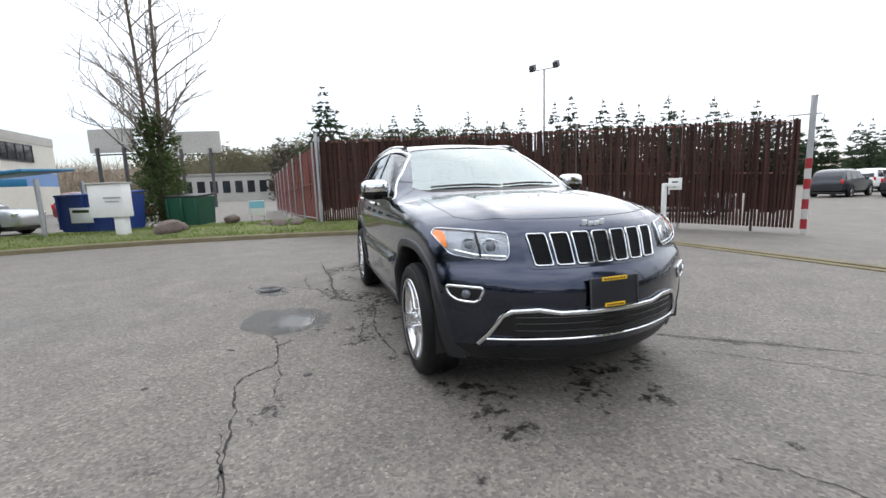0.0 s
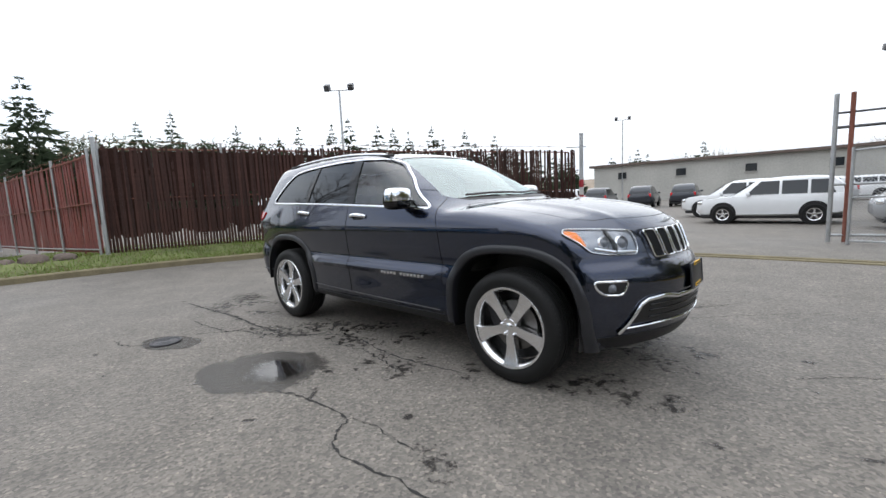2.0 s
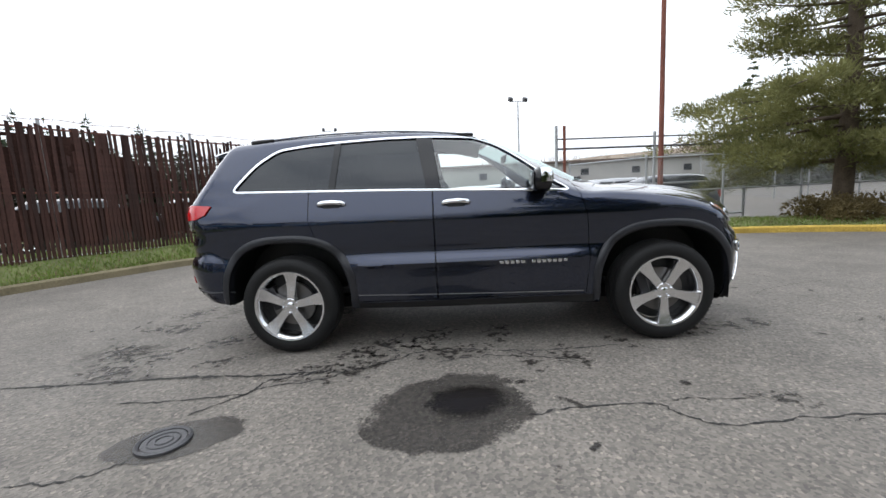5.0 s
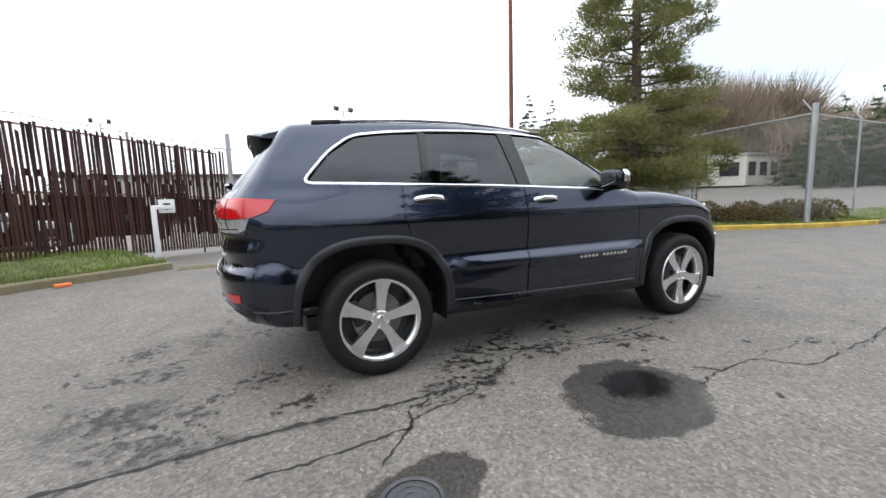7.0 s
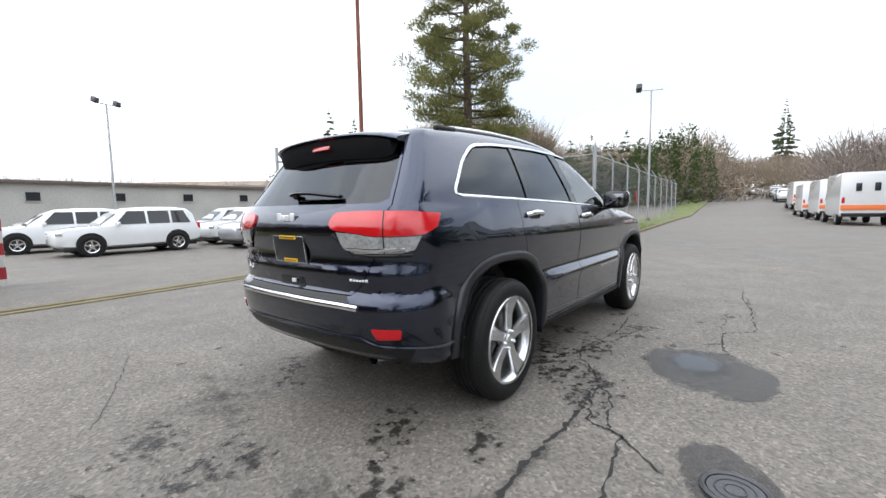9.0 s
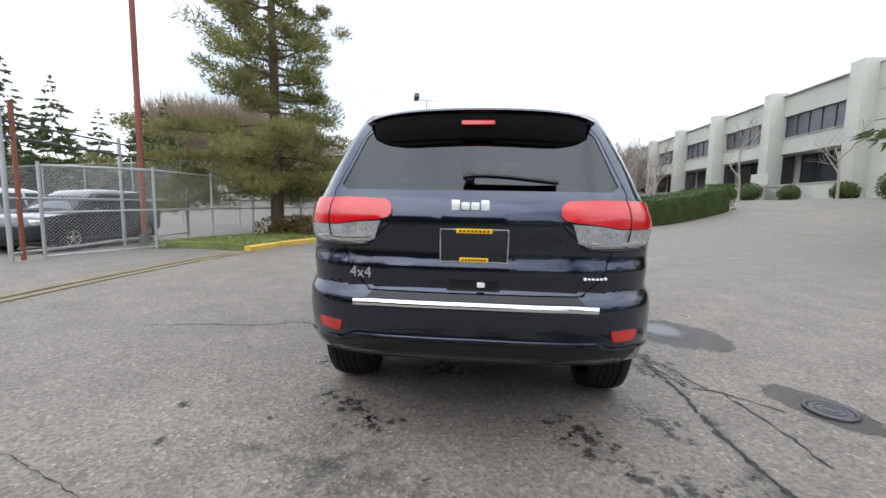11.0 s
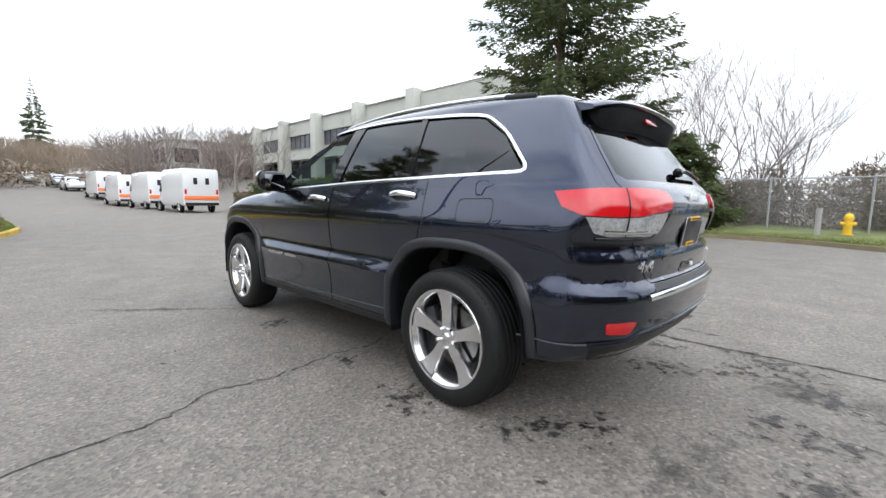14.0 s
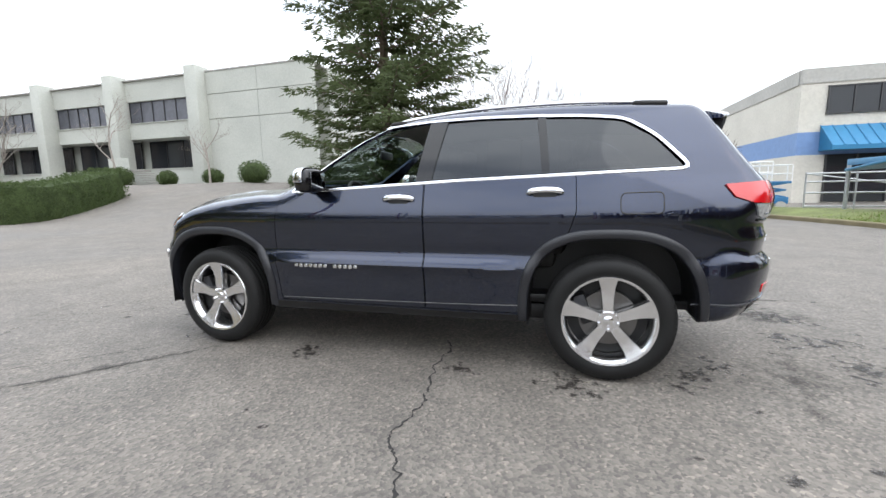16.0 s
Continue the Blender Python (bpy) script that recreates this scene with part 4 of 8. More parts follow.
    bmesh.ops.bisect_plane(bm, geom=bm.verts[:] + bm.edges[:] + bm.faces[:], plane_co=(0, 0, 1.262), plane_no=(0, 0, -1), clear_outer=True)
    bmesh.ops.bisect_plane(bm, geom=bm.verts[:] + bm.edges[:] + bm.faces[:], plane_co=(.492, 0, 0), plane_no=(-1, 0, 0), clear_outer=True)
    part("cap", side(bm), CHROME, mirror, "chrome mirror cap")
    bm = bmesh.new()
    tube(bm, [(.56, .84, 1.195), (.54, .89, 1.205), (.52, .94, 1.225)], .03, 10, flat=(.045, .022))
    part("arm", side(bm), GLOSS_BLACK, mirror)
    bm = bmesh.new()
    box(bm, (.443, .985, 1.278), (.006, .165, .108), bevel=.002)
    part("glass", side(bm), MIRROR_GLASS, mirror, "mirror glass")
    bm = bmesh.new()
    # roof rail
    pts = [top_pt(x, .585, o) for x, o in ((.08, .000), (-.02, .008), (-.15, .012), (-.6, .014), (-1.1, .014), (-1.5, .012), (-1.66, .008), (-1.76, .000))]
    tube(bm, smooth_line(pts, 34), 0, 10, False, (.012, .013))
    rail = part("roof_rail", side(bm), CHROME, car, "bright roof rail")
    for x in (-.05, -1.68):
        bm = bmesh.new()
        p = top_pt(x, .585, .004)
        box(bm, p, (.20, .036, .030), pose(0, 0, 0, 8, 3 if x > -1 else -4, 0), bevel=.012)
        part("rail_foot", side(bm), BLACK, rail)
    # headlight
    HL = rounded([(.505, 1.012), (.70, 1.030), (.835, 1.038), (.868, 1.012), (.800, .905), (.70, .884), (.535, .872), (.512, .905)], .02, 3)
    lamp = part("headlight", side(panel(HL, front_pt, .003, .03, .02)), LAMP_BOWL, car, "headlight with amber side marker")
    bm = bmesh.new()
    for cy, cz, r in ((.60, .945, .046), (.705, .955, .040)):
        p = front_pt(cy, cz, -.004)
        n = body_normal(p)
        q = n.to_track_quat("Z", "Y").to_matrix().to_4x4()
        bmesh.ops.create_uvsphere(bm, u_segments=20, v_segments=12, radius=r * .82, matrix=Matrix.Translation(p - n * r * .35))
        ringb = bmesh.new()
        bmesh.ops.create_cone(ringb, cap_ends=False, segments=24, radius1=r * 1.08, radius2=r * .90, depth=.012, matrix=Matrix.Translation(p + n * .009) @ q)
        part("reflector_ring", side(ringb), CHROME, lamp)
    part("projector", side(bm), LENS_DARK, lamp, "dark projector lens")
    part("running_strip", side(trim([(.53, .890), (.68, .900), (.775, .925)], front_pt, .010, (.008, .004), False)), CHROME, lamp)
    part("lamp_divider", side(trim([(.655, .890), (.66, 1.02)], front_pt, .010, (.010, .005), False)), GLOSS_BLACK, lamp)
    part("side_marker", side(panel(rounded([(.803, 1.022), (.842, 1.030), (.862, 1.008), (.824, .944), (.811, .940)], .012, 3), front_pt, .008, .02, .006)), AMBER, lamp, "amber side marker")
    part("lens", side(panel(HL, front_pt, .014, .035, .012)), LENS, lamp, "clear outer lens")
    part("bezel", side(trim(HL, front_pt, .010, (.004, .005))), CHROME, lamp)
    # fog lamp
    FG = rounded([(.665, .728), (.845, .738), (.835, .690), (.79, .655), (.70, .648)], .025, 4)
    fog = part("fog_lamp", side(panel(FG, front_pt, .002, .03)), BLACK, car, "fog lamp in a chrome surround")
    part("surround", side(trim(FG, front_pt, .006, (.008, .008))), CHROME, fog, "chrome surround")
    bm = bmesh.new()
    p = front_pt(.755, .692, -.002)
    n = body_normal(p)
    bmesh.ops.create_uvsphere(bm, u_segments=16, v_segments=10, radius=.030, matrix=Matrix.Translation(p - n * .008))
    part("lens", side(bm), LENS_DARK, fog)
    # tail lamp
    RED_P = [(6, 1.200), (20, 1.207), (42, 1.205), (58, 1.192), (55, 1.125), (48, 1.092), (34, 1.088), (26, 1.090), (18, 1.103), (8, 1.112), (4, 1.122), (2.5, 1.140), (2.5, 1.166), (3.6, 1.188)]
    CLEAR_P = [(7, 1.107), (18, 1.098), (26, 1.085), (34, 1.083), (47, 1.087), (44, 1.020), (38, 1.003), (16, 1.000), (10, 1.024)]
    tl = part("tail_lamp", side(panel(RED_P, corner_pt, .012, (2.5, .03), .02)), RED_LENS, car, "red and clear wrap-round tail lamp")
    part("reversing_lens", side(panel(CLEAR_P, corner_pt, .010, (2.5, .025), .02)), REVERSING, tl, "clear lower lens")
    part("divider", side(trim([(31, 1.205), (31, 1.004)], corner_pt, .013, (.003, .002), False, spacing=.02)), GLOSS_BLACK, tl)
    part("lens_line", side(trim([(12, 1.024), (24, 1.020), (40, 1.024)], corner_pt, .013, (.010, .005), False, spacing=1.5)), CHROME, tl)
    part("base_trim", side(trim([(4, 1.095), (14, .992), (26, .986), (43, .992)], corner_pt, .004, (.008, .006), False, spacing=1.5)), GLOSS_BLACK, tl)
    part("reflector", side(panel(rounded([(.625, .622), (.765, .622), (.755, .572), (.645, .565)], .012, 3), rear_pt, .005, .03, .01)), RED_LENS, car, "red bumper reflector")
    part("bumper_line", side(trim([(38, .524), (50, .518), (62, .512), (74, .508)], corner_pt, .004, (.006, .006), False, spacing=2.0)), SATIN, car)
    if not flip:
        part("fuel_flap", trim(rounded([(-1.505, 1.155), (-1.735, 1.16), (-1.735, 1.035), (-1.505, 1.035)], .035, 5), side_pt, -.001, (.004, .003), spacing=.02), GLOSS_BLACK, car, "outline of the fuel flap")

# grille
gr = part("grille", panel(rounded([(-.455, 1.016), (.455, 1.016), (.430, .822), (-.430, .822)], .03, 4), front_pt, .003, .05, .008), PAINT, car, "seven-slot grille with chrome frames")
for i in range(7):
    c = (i - 3) * .1185
    sk = .010 * (i - 3) / 3
    SL = rounded([(c - .049 + sk, 1.003), (c + .049 + sk, 1.003), (c + .046 - sk, .836), (c - .046 - sk, .836)], .014, 4)
    part("slot", panel(SL, front_pt, .006, .04), MESH_BLACK, gr, "black mesh slot", smooth=0)
    part("frame", trim(SL, front_pt, .010, (.0055, .008), spacing=.02), CHROME, gr, "chrome slot frame")
# lower intake
INTAKE = rounded([(-.56, .588), (-.40, .602), (-.28, .584), (.28, .584), (.40, .602), (.56, .588), (.63, .46), (.40, .452), (-.40, .452), (-.63, .46)], .03, 3)
ik = part("lower_intake", panel(INTAKE, front_pt, .003, .05), BLACK, car, "black lower air intake")
part("surround", trim([(-.69, .405), (-.645, .47), (-.585, .575), (-.54, .602), (-.41, .612), (-.30, .592), (.30, .592), (.41, .612), (.54, .602), (.585, .575), (.645, .47), (.69, .405)], front_pt, .010,
                      (.013, .010), False), CHROME, ik, "bright chrome surround")
part("lower_strip", trim([(-.655, .438), (-.40, .445), (.40, .445), (.655, .438)], front_pt, .010, (.007, .008), False), CHROME, ik)
for z in (.49, .53, .565):
    part("bar", trim([(-.52, z), (.52, z)], front_pt, .005, (.006, .005), False, spacing=.06), GLOSS_BLACK, ik)
part("front_skirt", panel([(-.80, .385), (.80, .385), (.70, .30), (-.70, .30)], front_pt, .004, .08, .01), BLACK, car)


def plate(proj, cz, h, w, label, fwd):
    p = proj(0, cz, .007)
    n = Vector((fwd, 0, .0))
    frame_mat = IRON if fwd > 0 else ALLOY
    tilt = pose(0, 0, 0, 0, -4 if fwd > 0 else -8, 0)
    bm = box_bm2(p, (.010, w, h), tilt, .003)
    t = part("licence_plate", bm, PLATE_BLACK, car, label)
    for z, ww in ((h * .44, w * .52), (-h * .42, w * .42)):
        part("strip", box_bm2(p + tilt @ Vector((n.x * .007, 0, z)), (.006, ww, .020), tilt, .001), PLATE_YELLOW, t, "yellow strip")
    for z, ww in ((h * .44, w * .40), (-h * .42, w * .32)):
        bm = bmesh.new()
        for k in range(8):
            box(bm, p + tilt @ Vector((n.x * .0108, (k / 7 - .5) * ww, z)), (.0012, ww * .085, .009), tilt)
        part("print", bm, PLATE_BLACK, t)
    for s in (-1, 1):
        part("frame", box_bm2(p + tilt @ Vector((n.x * .006, s * w * .49, 0)), (.006, .006, h), tilt, .001), frame_mat, t)
        part("frame", box_bm2(p + tilt @ Vector((n.x * .006, 0, s * h * .485)), (.006, w, .005), tilt, .001), frame_mat, t)


def box_bm2(c, s, m, b):
    bm = bmesh.new()
    box(bm, c, s, m, b)
    return bm


plate(front_pt, .690, .165, .31, "black dealer plate with yellow strips", 1)
plate(rear_pt, 1.003, .155, .31, "black dealer plate with yellow strips", -1)


def badge(proj, cy, cz, w, h, fwd, name, parent, n, material=WHITE_TRIM):
    """A bright badge drawn as plain rounded blocks."""
    bm = bmesh.new()
    for i in range(n):
        y = cy + (i + .5 - n / 2) * w / n
        hh = h * (1.0 if i in (0, n - 1) else .72)
        p = proj(y, cz - (h - hh) * .3 * (1 if i else -1), .008)
        box(bm, p, (.012, w / n * .86, hh), pose(0, 0, 0, 0, 20 if fwd > 0 else 0, 0), bevel=.006)
    part(name, bm, material, parent, "small bright badge")


badge(front_pt, 0, 1.046, .155, .042, 1, "hood_badge", HOOD_OB, 4)
badge(rear_pt, .02, 1.178, .175, .048, -1, "gate_badge", GATE_OB, 4)
badge(rear_pt, -.545, .862, .11, .016, -1, "trim_badge", GATE_OB, 6)


def word(text, proj, cy, cz, size, parent, name):
    """Readable raised characters on the tailgate."""
    cu = bpy.data.curves.new(name, "FONT")
    cu.body, cu.size, cu.extrude, cu.align_x, cu.align_y = text, size, .002, "CENTER", "CENTER"
    ob = new(name, cu)
    me = evaluated(ob)
    bpy.data.objects.remove(ob)
    bm = from_mesh(me)
    for v in bm.verts:
        p = proj(cy - v.co.x, cz + v.co.y, .003 + v.co.z)
        v.co = p
    part(name, bm, CHROME, parent, "bright raised characters", smooth=0)


word("4x4", rear_pt, .535, .858, .075, GATE_OB, "drive_badge")
# rear details
part("bumper_trim", trim([(-.56, .722), (-.45, .727), (0, .730), (.45, .727), (.56, .722)], rear_pt, .004, (.016, .008), False), CHROME, car, "chrome strip along the bumper top")
part("bumper_step", panel([(-.47, .775), (.47, .775), (.50, .748), (-.50, .748)], rear_pt, .003, .05), BLACK, car)
part("valance", panel([(-.80, .52), (-.62, .515), (-.55, .545), (.55, .545), (.62, .515), (.80, .52), (.74, .43), (-.74, .43)], rear_pt, .004, .06, .012), BLACK, car, "dark lower rear valance")
part("valance_line", trim([(-.80, .522), (-.64, .530), (-.56, .565), (0, .572), (.56, .565), (.64, .530), (.80, .522)], rear_pt, .005, (.008, .007), False), PAINT, car)
bm = bmesh.new()
for r0, r1, x0, x1 in ((.036, .036, -2.18, -2.265),):
    rod(bm, (x0, -.53, .428), (x1, -.53, .424), r0, r1, 24, False)
rod(bm, (-2.266, -.53, .424), (-2.18, -.53, .428), .031, .031, 24, False)
part("exhaust_tip", bm, CHROME, car, "chrome exhaust tip")
part("gate_handle", panel(rounded([(-.115, .842), (.115, .842), (.105, .80), (-.105, .80)], .012, 3), rear_pt, .003, .04), GLOSS_BLACK, GATE_OB)
part("key_tag", box_bm2(rear_pt(-.035, .826, .012), (.01, .035, .022), None, .002), WHITE_TRIM, GATE_OB)

# spoiler
def spoiler_bm(profile, half, drop, sweep=.13, power=4):
    bm = bmesh.new()
    rows = []
    for i in range(25):
        s = -1 + 2 * i / 24
        y = s * half
        k = abs(s) ** power
        rows.append([bm.verts.new((x + sweep * k * (1 if x < -2 else .3) , y * (1 - .02 * k), z - drop * s * s - .05 * k * max(0, (x + 2.2) * -1 + .3))) for x, z in profile])
    for a, b in zip(rows, rows[1:]):
        for j in range(len(a)):
            bm.faces.new((a[j], a[(j + 1) % len(a)], b[(j + 1) % len(a)], b[j]))
    bm.faces.new(rows[0])
    bm.faces.new(rows[-1][::-1])
    bmesh.ops.recalc_face_normals(bm, faces=bm.faces[:])
    return bm


sp = part("spoiler", spoiler_bm([(-1.86, 1.680), (-1.98, 1.684), (-2.08, 1.676), (-2.165, 1.658), (-2.175, 1.646), (-2.165, 1.636), (-2.05, 1.630), (-1.90, 1.635)], 0.585, .034, .085, 6), PAINT, car, "roof spoiler over the rear window", 50)
part("underside", spoiler_bm([(-1.95, 1.640), (-2.155, 1.634), (-2.150, 1.605), (-2.125, 1.525), (-2.10, 1.505), (-2.02, 1.55)], .545, .030, .055, 8), MESH_BLACK, sp, "dark black underside", 50)
part("brake_lamp", box_bm2(Vector((-2.152, 0, 1.588)), (.014, .165, .026), pose(0, 0, 0, 0, 20, 0), .004), RED_LENS, sp, "high red brake lamp")
bm = bmesh.new()
wp = [rear_pt(y, z, o) for y, z, o in ((.06, 1.288, .030), (.0, 1.294, .034), (-.12, 1.292, .032), (-.25, 1.285, .024), (-.37, 1.280, .014))]
tube(bm, smooth_line(wp, 16), 0, 10, False, (.015, .010))
p = rear_pt(.03, 1.295, .02)
bmesh.ops.create_uvsphere(bm, u_segments=14, v_segments=8, radius=.026, matrix=Matrix.Translation(p))
part("rear_wiper", bm, GLOSS_BLACK, GATE_OB, "black rear wiper")
for y0, y1 in ((.52, -.02), (-.05, -.58)):
    bm = bmesh.new()
    q = [front_pt(lerp(y0, y1, i / 10), 1.272 + .012 * math.sin(i * .3), .012) for i in range(11)]
    tube(bm, q, 0, 6, False, (.010, .008))
    part("wiper", bm, BLACK, car)
part("cowl", panel([(-.66, 1.262), (.66, 1.262), (.60, 1.245), (-.60, 1.245)], front_pt, .002, .06), BLACK, car)
bm = bmesh.new()
rod(bm, top_pt(-1.55, 0, 0), top_pt(-1.55, 0, 0) + Vector((-.05, 0, .055)), .022, .008, 12)
part("aerial", bm, BLACK, car)

# cabin
part("floor_pan", box_bm2((-.1, 0, .44), (3.9, 1.30, .06), None, .01), BLACK, car)
part("underbody", box_bm2((-.05, 0, .325), (3.7, 1.16, .12), None, .03), BLACK, car)
bm = bmesh.new()
box(bm, (.86, 0, .93), (.42, 1.55, .50), pose(0, 0, 0, 0, -6, 0), .06)
box(bm, (.66, .37, 1.10), (.16, .42, .12), None, .05)
part("dashboard", bm, CABIN, car)


def seat(x, y, w):
    bm = bmesh.new()
    box(bm, (x, y, .74), (.52, w, .16), pose(0, 0, 0, 0, -6, 0), .06)
    box(bm, (x - .30, y, 1.03), (.16, w, .62), pose(0, 0, 0, 0, -14, 0), .07)
    s = part("seat", bm, CABIN, car)
    n = 1 if w < .8 else 3
    for k in range(n):
        bm = bmesh.new()
        yy = y + (k - (n - 1) / 2) * .42
        box(bm, (x - .41, yy, 1.44), (.10, .26, .18), pose(0, 0, 0, 0, -14, 0), .045)
        for d in (-.06, .06):
            rod(bm, (x - .38, yy + d, 1.30), (x - .40, yy + d, 1.40), .007)
        part("headrest", bm, CABIN, s)


seat(.10, .37, .50)
seat(.10, -.37, .50)
seat(-.88, 0, 1.25)
bm = bmesh.new()
ring = [(.43 + .165 * math.sin(a) * math.sin(radians(25)), .37 + .185 * math.cos(a), 1.10 + .185 * math.sin(a) * math.cos(radians(25))) for a in [2 * math.pi * k / 28 for k in range(28)]]
tube(bm, ring, .016, 8, True)
box(bm, (.45, .37, 1.10), (.04, .16, .12), None, .02)
for a in (0, math.pi, -math.pi / 2):
    rod(bm, (.45, .37, 1.10), (.43 + .165 * math.sin(a) * .42, .37 + .18 * math.cos(a), 1.10 + .18 * math.sin(a) * .9), .014)
rod(bm, (.47, .37, 1.08), (.68, .37, 1.02), .03)
part("steering_wheel", bm, CABIN, car)
bm = bmesh.new()
box(bm, (.36, 0, 1.50), (.03, .24, .07), None, .015)
rod(bm, (.37, 0, 1.53), (.42, 0, 1.57), .01)
part("cabin_mirror", bm, BLACK, car)
bm = bmesh.new()
rows = [[bm.verts.new((x, y, top_pt(x, y, 0).z - .035)) for y in (-.62, -.3, 0, .3, .62)] for x in (.15, -.2, -.6, -1.0, -1.4, -1.8)]
for r0, r1 in zip(rows, rows[1:]):
    for j in range(4):
        bm.faces.new((r0[j], r1[j], r1[j + 1], r0[j + 1]))
part("headliner", bm, CABIN_LIGHT, car)


# wheels
def lathe(profile, seg=56):
    bm = bmesh.new()
    rings = [[bm.verts.new((r * math.cos(2 * math.pi * i / seg), y, r * math.sin(2 * math.pi * i / seg))) for i in range(seg)] for r, y in profile]
    for a, b in zip(rings, rings[1:]):
        for i in range(seg):
            bm.faces.new((a[i], a[(i + 1) % seg], b[(i + 1) % seg], b[i]))
    bmesh.ops.recalc_face_normals(bm, faces=bm.faces[:])
    return bm


def wheel_meshes():
    out = {}
    ty = [(.272, .118), (.285, .128), (.315, .134), (.345, .130), (.368, .116), (.380, .098), (.385, .080)]
    for g in (.055, .018, -.018, -.055):
        ty += [(.386, g + .008), (.378, g + .005), (.378, g - .005), (.386, g - .008)]
    ty += [(.385, -.080), (.380, -.098), (.368, -.116), (.345, -.130), (.30, -.130), (.272, -.118)]
    bm = lathe(ty, 72)
    # tread sipes and raised sidewall ribs
    for i in range(72):
        a = 2 * math.pi * i / 72
        for s in (-1, 1):
            box(bm, (.369 * math.cos(a), s * .104, .369 * math.sin(a)), (.010, .022, .012), Matrix.Rotation(-a, 4, "Y"))
    out["tyre"] = finish("tyre", bm, RUBBER, 40)
    bm = lathe([(.262, .128), (.276, .131), (.280, .124), (.274, .112), (.262, .104), (.250, .085), (.246, .02), (.248, -.08), (.262, -.118)], 64)
    for k in range(5):
        rot = Matrix.Rotation(-(math.pi / 2 + k * 2 * math.pi / 5), 4, "Y")
        prof = [(.045, .030, .100), (.085, .034, .104), (.14, .037, .099), (.20, .046, .104), (.245, .058, .116), (.268, .066, .122)]
        top, bot = [], []
        for r, w, y in prof:
            top.append([bm.verts.new(rot @ Vector((r, y - .004 * (abs(t) > .9) - .010 * (abs(t) > .99), t * w))) for t in (-1, -.86, 0, .86, 1)])
            bot.append([bm.verts.new(rot @ Vector((r, y - .055, t * w * .9))) for t in (-1, 1)])
        for a, b, c, d in zip(top, top[1:], bot, bot[1:]):
            for j in range(4):
                bm.faces.new((a[j], a[j + 1], b[j + 1], b[j]))
            bm.faces.new((a[0], b[0], d[0], c[0]))
            bm.faces.new((a[4], c[1], d[1], b[4]))
    hub = lathe([(.001, .104), (.055, .104), (.066, .096), (.070, .06)], 30)
    me = finish("hub", hub, [], 0)
    bm.from_mesh(me)
    bmesh.ops.recalc_face_normals(bm, faces=bm.faces[:])
    out["wheel"] = finish("wheel", bm, ALLOY, 35)
    out["centre_cap"] = finish("centre_cap", lathe([(.001, .114), (.022, .113), (.030, .108), (.031, .10)], 24), CHROME)
    bm = lathe([(.001, .116), (.009, .115), (.0115, .108), (.0115, .07)], 6)
    out["lug_nut"] = finish("lug_nut", bm, CHROME)
    bm = lathe([(.05, .03), (.172, .03), (.172, .0), (.05, .0)], 48)
    out["brake_disc"] = finish("brake_disc", bm, STEEL)
    bm = bmesh.new()
    box(bm, (.145, .02, .05), (.075, .09, .19), Matrix.Rotation(.35, 4, "Y"), .015)
    out["caliper"] = finish("caliper", bm, DARK_ALLOY)
    bm = lathe([(.05, -.02), (.243, -.02)], 40)
    out["backing_plate"] = finish("backing_plate", bm, BLACK)
    return out


WM = wheel_meshes()


def fit_wheel(x, left, turn, steer=0.0):
    w = new("wheel", WM["wheel"])
    w.parent = car
    m = pose(x, .80 if left else -.80, HUB + .002, 0, 0, (0 if left else 180) + steer) @ Matrix.Rotation(radians(turn), 4, "Y")
    w.matrix_world = m
    tagged(w, "five-spoke polished alloy wheel")
    for name in ("tyre", "centre_cap", "brake_disc", "caliper", "backing_plate"):
        o = new(name, WM[name])
        o.parent = w
        if name in ("caliper",):
            o.matrix_local = Matrix.Rotation(radians(-turn), 4, "Y")
    for k in range(5):
        o = new("lug_nut", WM["lug_nut"])
        o.parent = w
        a = math.pi / 2 + (k + .5) * 2 * math.pi / 5
        o.matrix_local = Matrix.Translation((.058 * math.cos(a), .006, .058 * math.sin(a)))


fit_wheel(WB, True, 3)
fit_wheel(-WB, True, 2)
fit_wheel(WB, False, 38)
fit_wheel(-WB, False, -6)

# ---- cracks, stains and puddles ----
def disc_film(name, c, rx, ry, material, label, category, z=0.003, turn=0.0):
    bm = bmesh.new()
    ring = [bm.verts.new((rx * math.cos(2 * math.pi * i / 40), ry * math.sin(2 * math.pi * i / 40), 0)) for i in range(40)]
    bm.faces.new(ring)
    ob = solo(name, bm, material, label, category, kind="structure", smooth=0)
    ob.matrix_world = pose(c[0], c[1], z, 0, 0, math.degrees(turn))
    return ob


disc_film("puddle_patch", (-0.20, -1.84), .54, .43, DAMP, "damp dark hollow in the asphalt holding a puddle", "puddle", .004, .5)
disc_film("puddle", (-0.10, -1.79), .34, .25, POOL, "shallow puddle reflecting the sky", "puddle", .006, .2)
disc_film("asphalt_patch", (-1.63, -2.08), .36, .20, DAMP, "dark tar patch round the manhole", "patch", .004, .45)
mh = thing("manhole_cover", "small round cast-iron access cover", "manhole")
MX, MY = -1.69, -2.115
bm = bmesh.new()
rod(bm, (MX, MY, 0), (MX, MY, .014), .105, seg=32)
part("cover", bm, IRON, mh)
for r, q in ((.122, .013), (.04, .005), (.075, .005)):
    bm = bmesh.new()
    tube(bm, [(MX + r * math.cos(a), MY + r * math.sin(a), .010 if r > .1 else .015) for a in [2 * math.pi * k / 36 for k in range(36)]], q, 6, True)
    part("ring" if r > .1 else "rib", bm, IRON, mh)
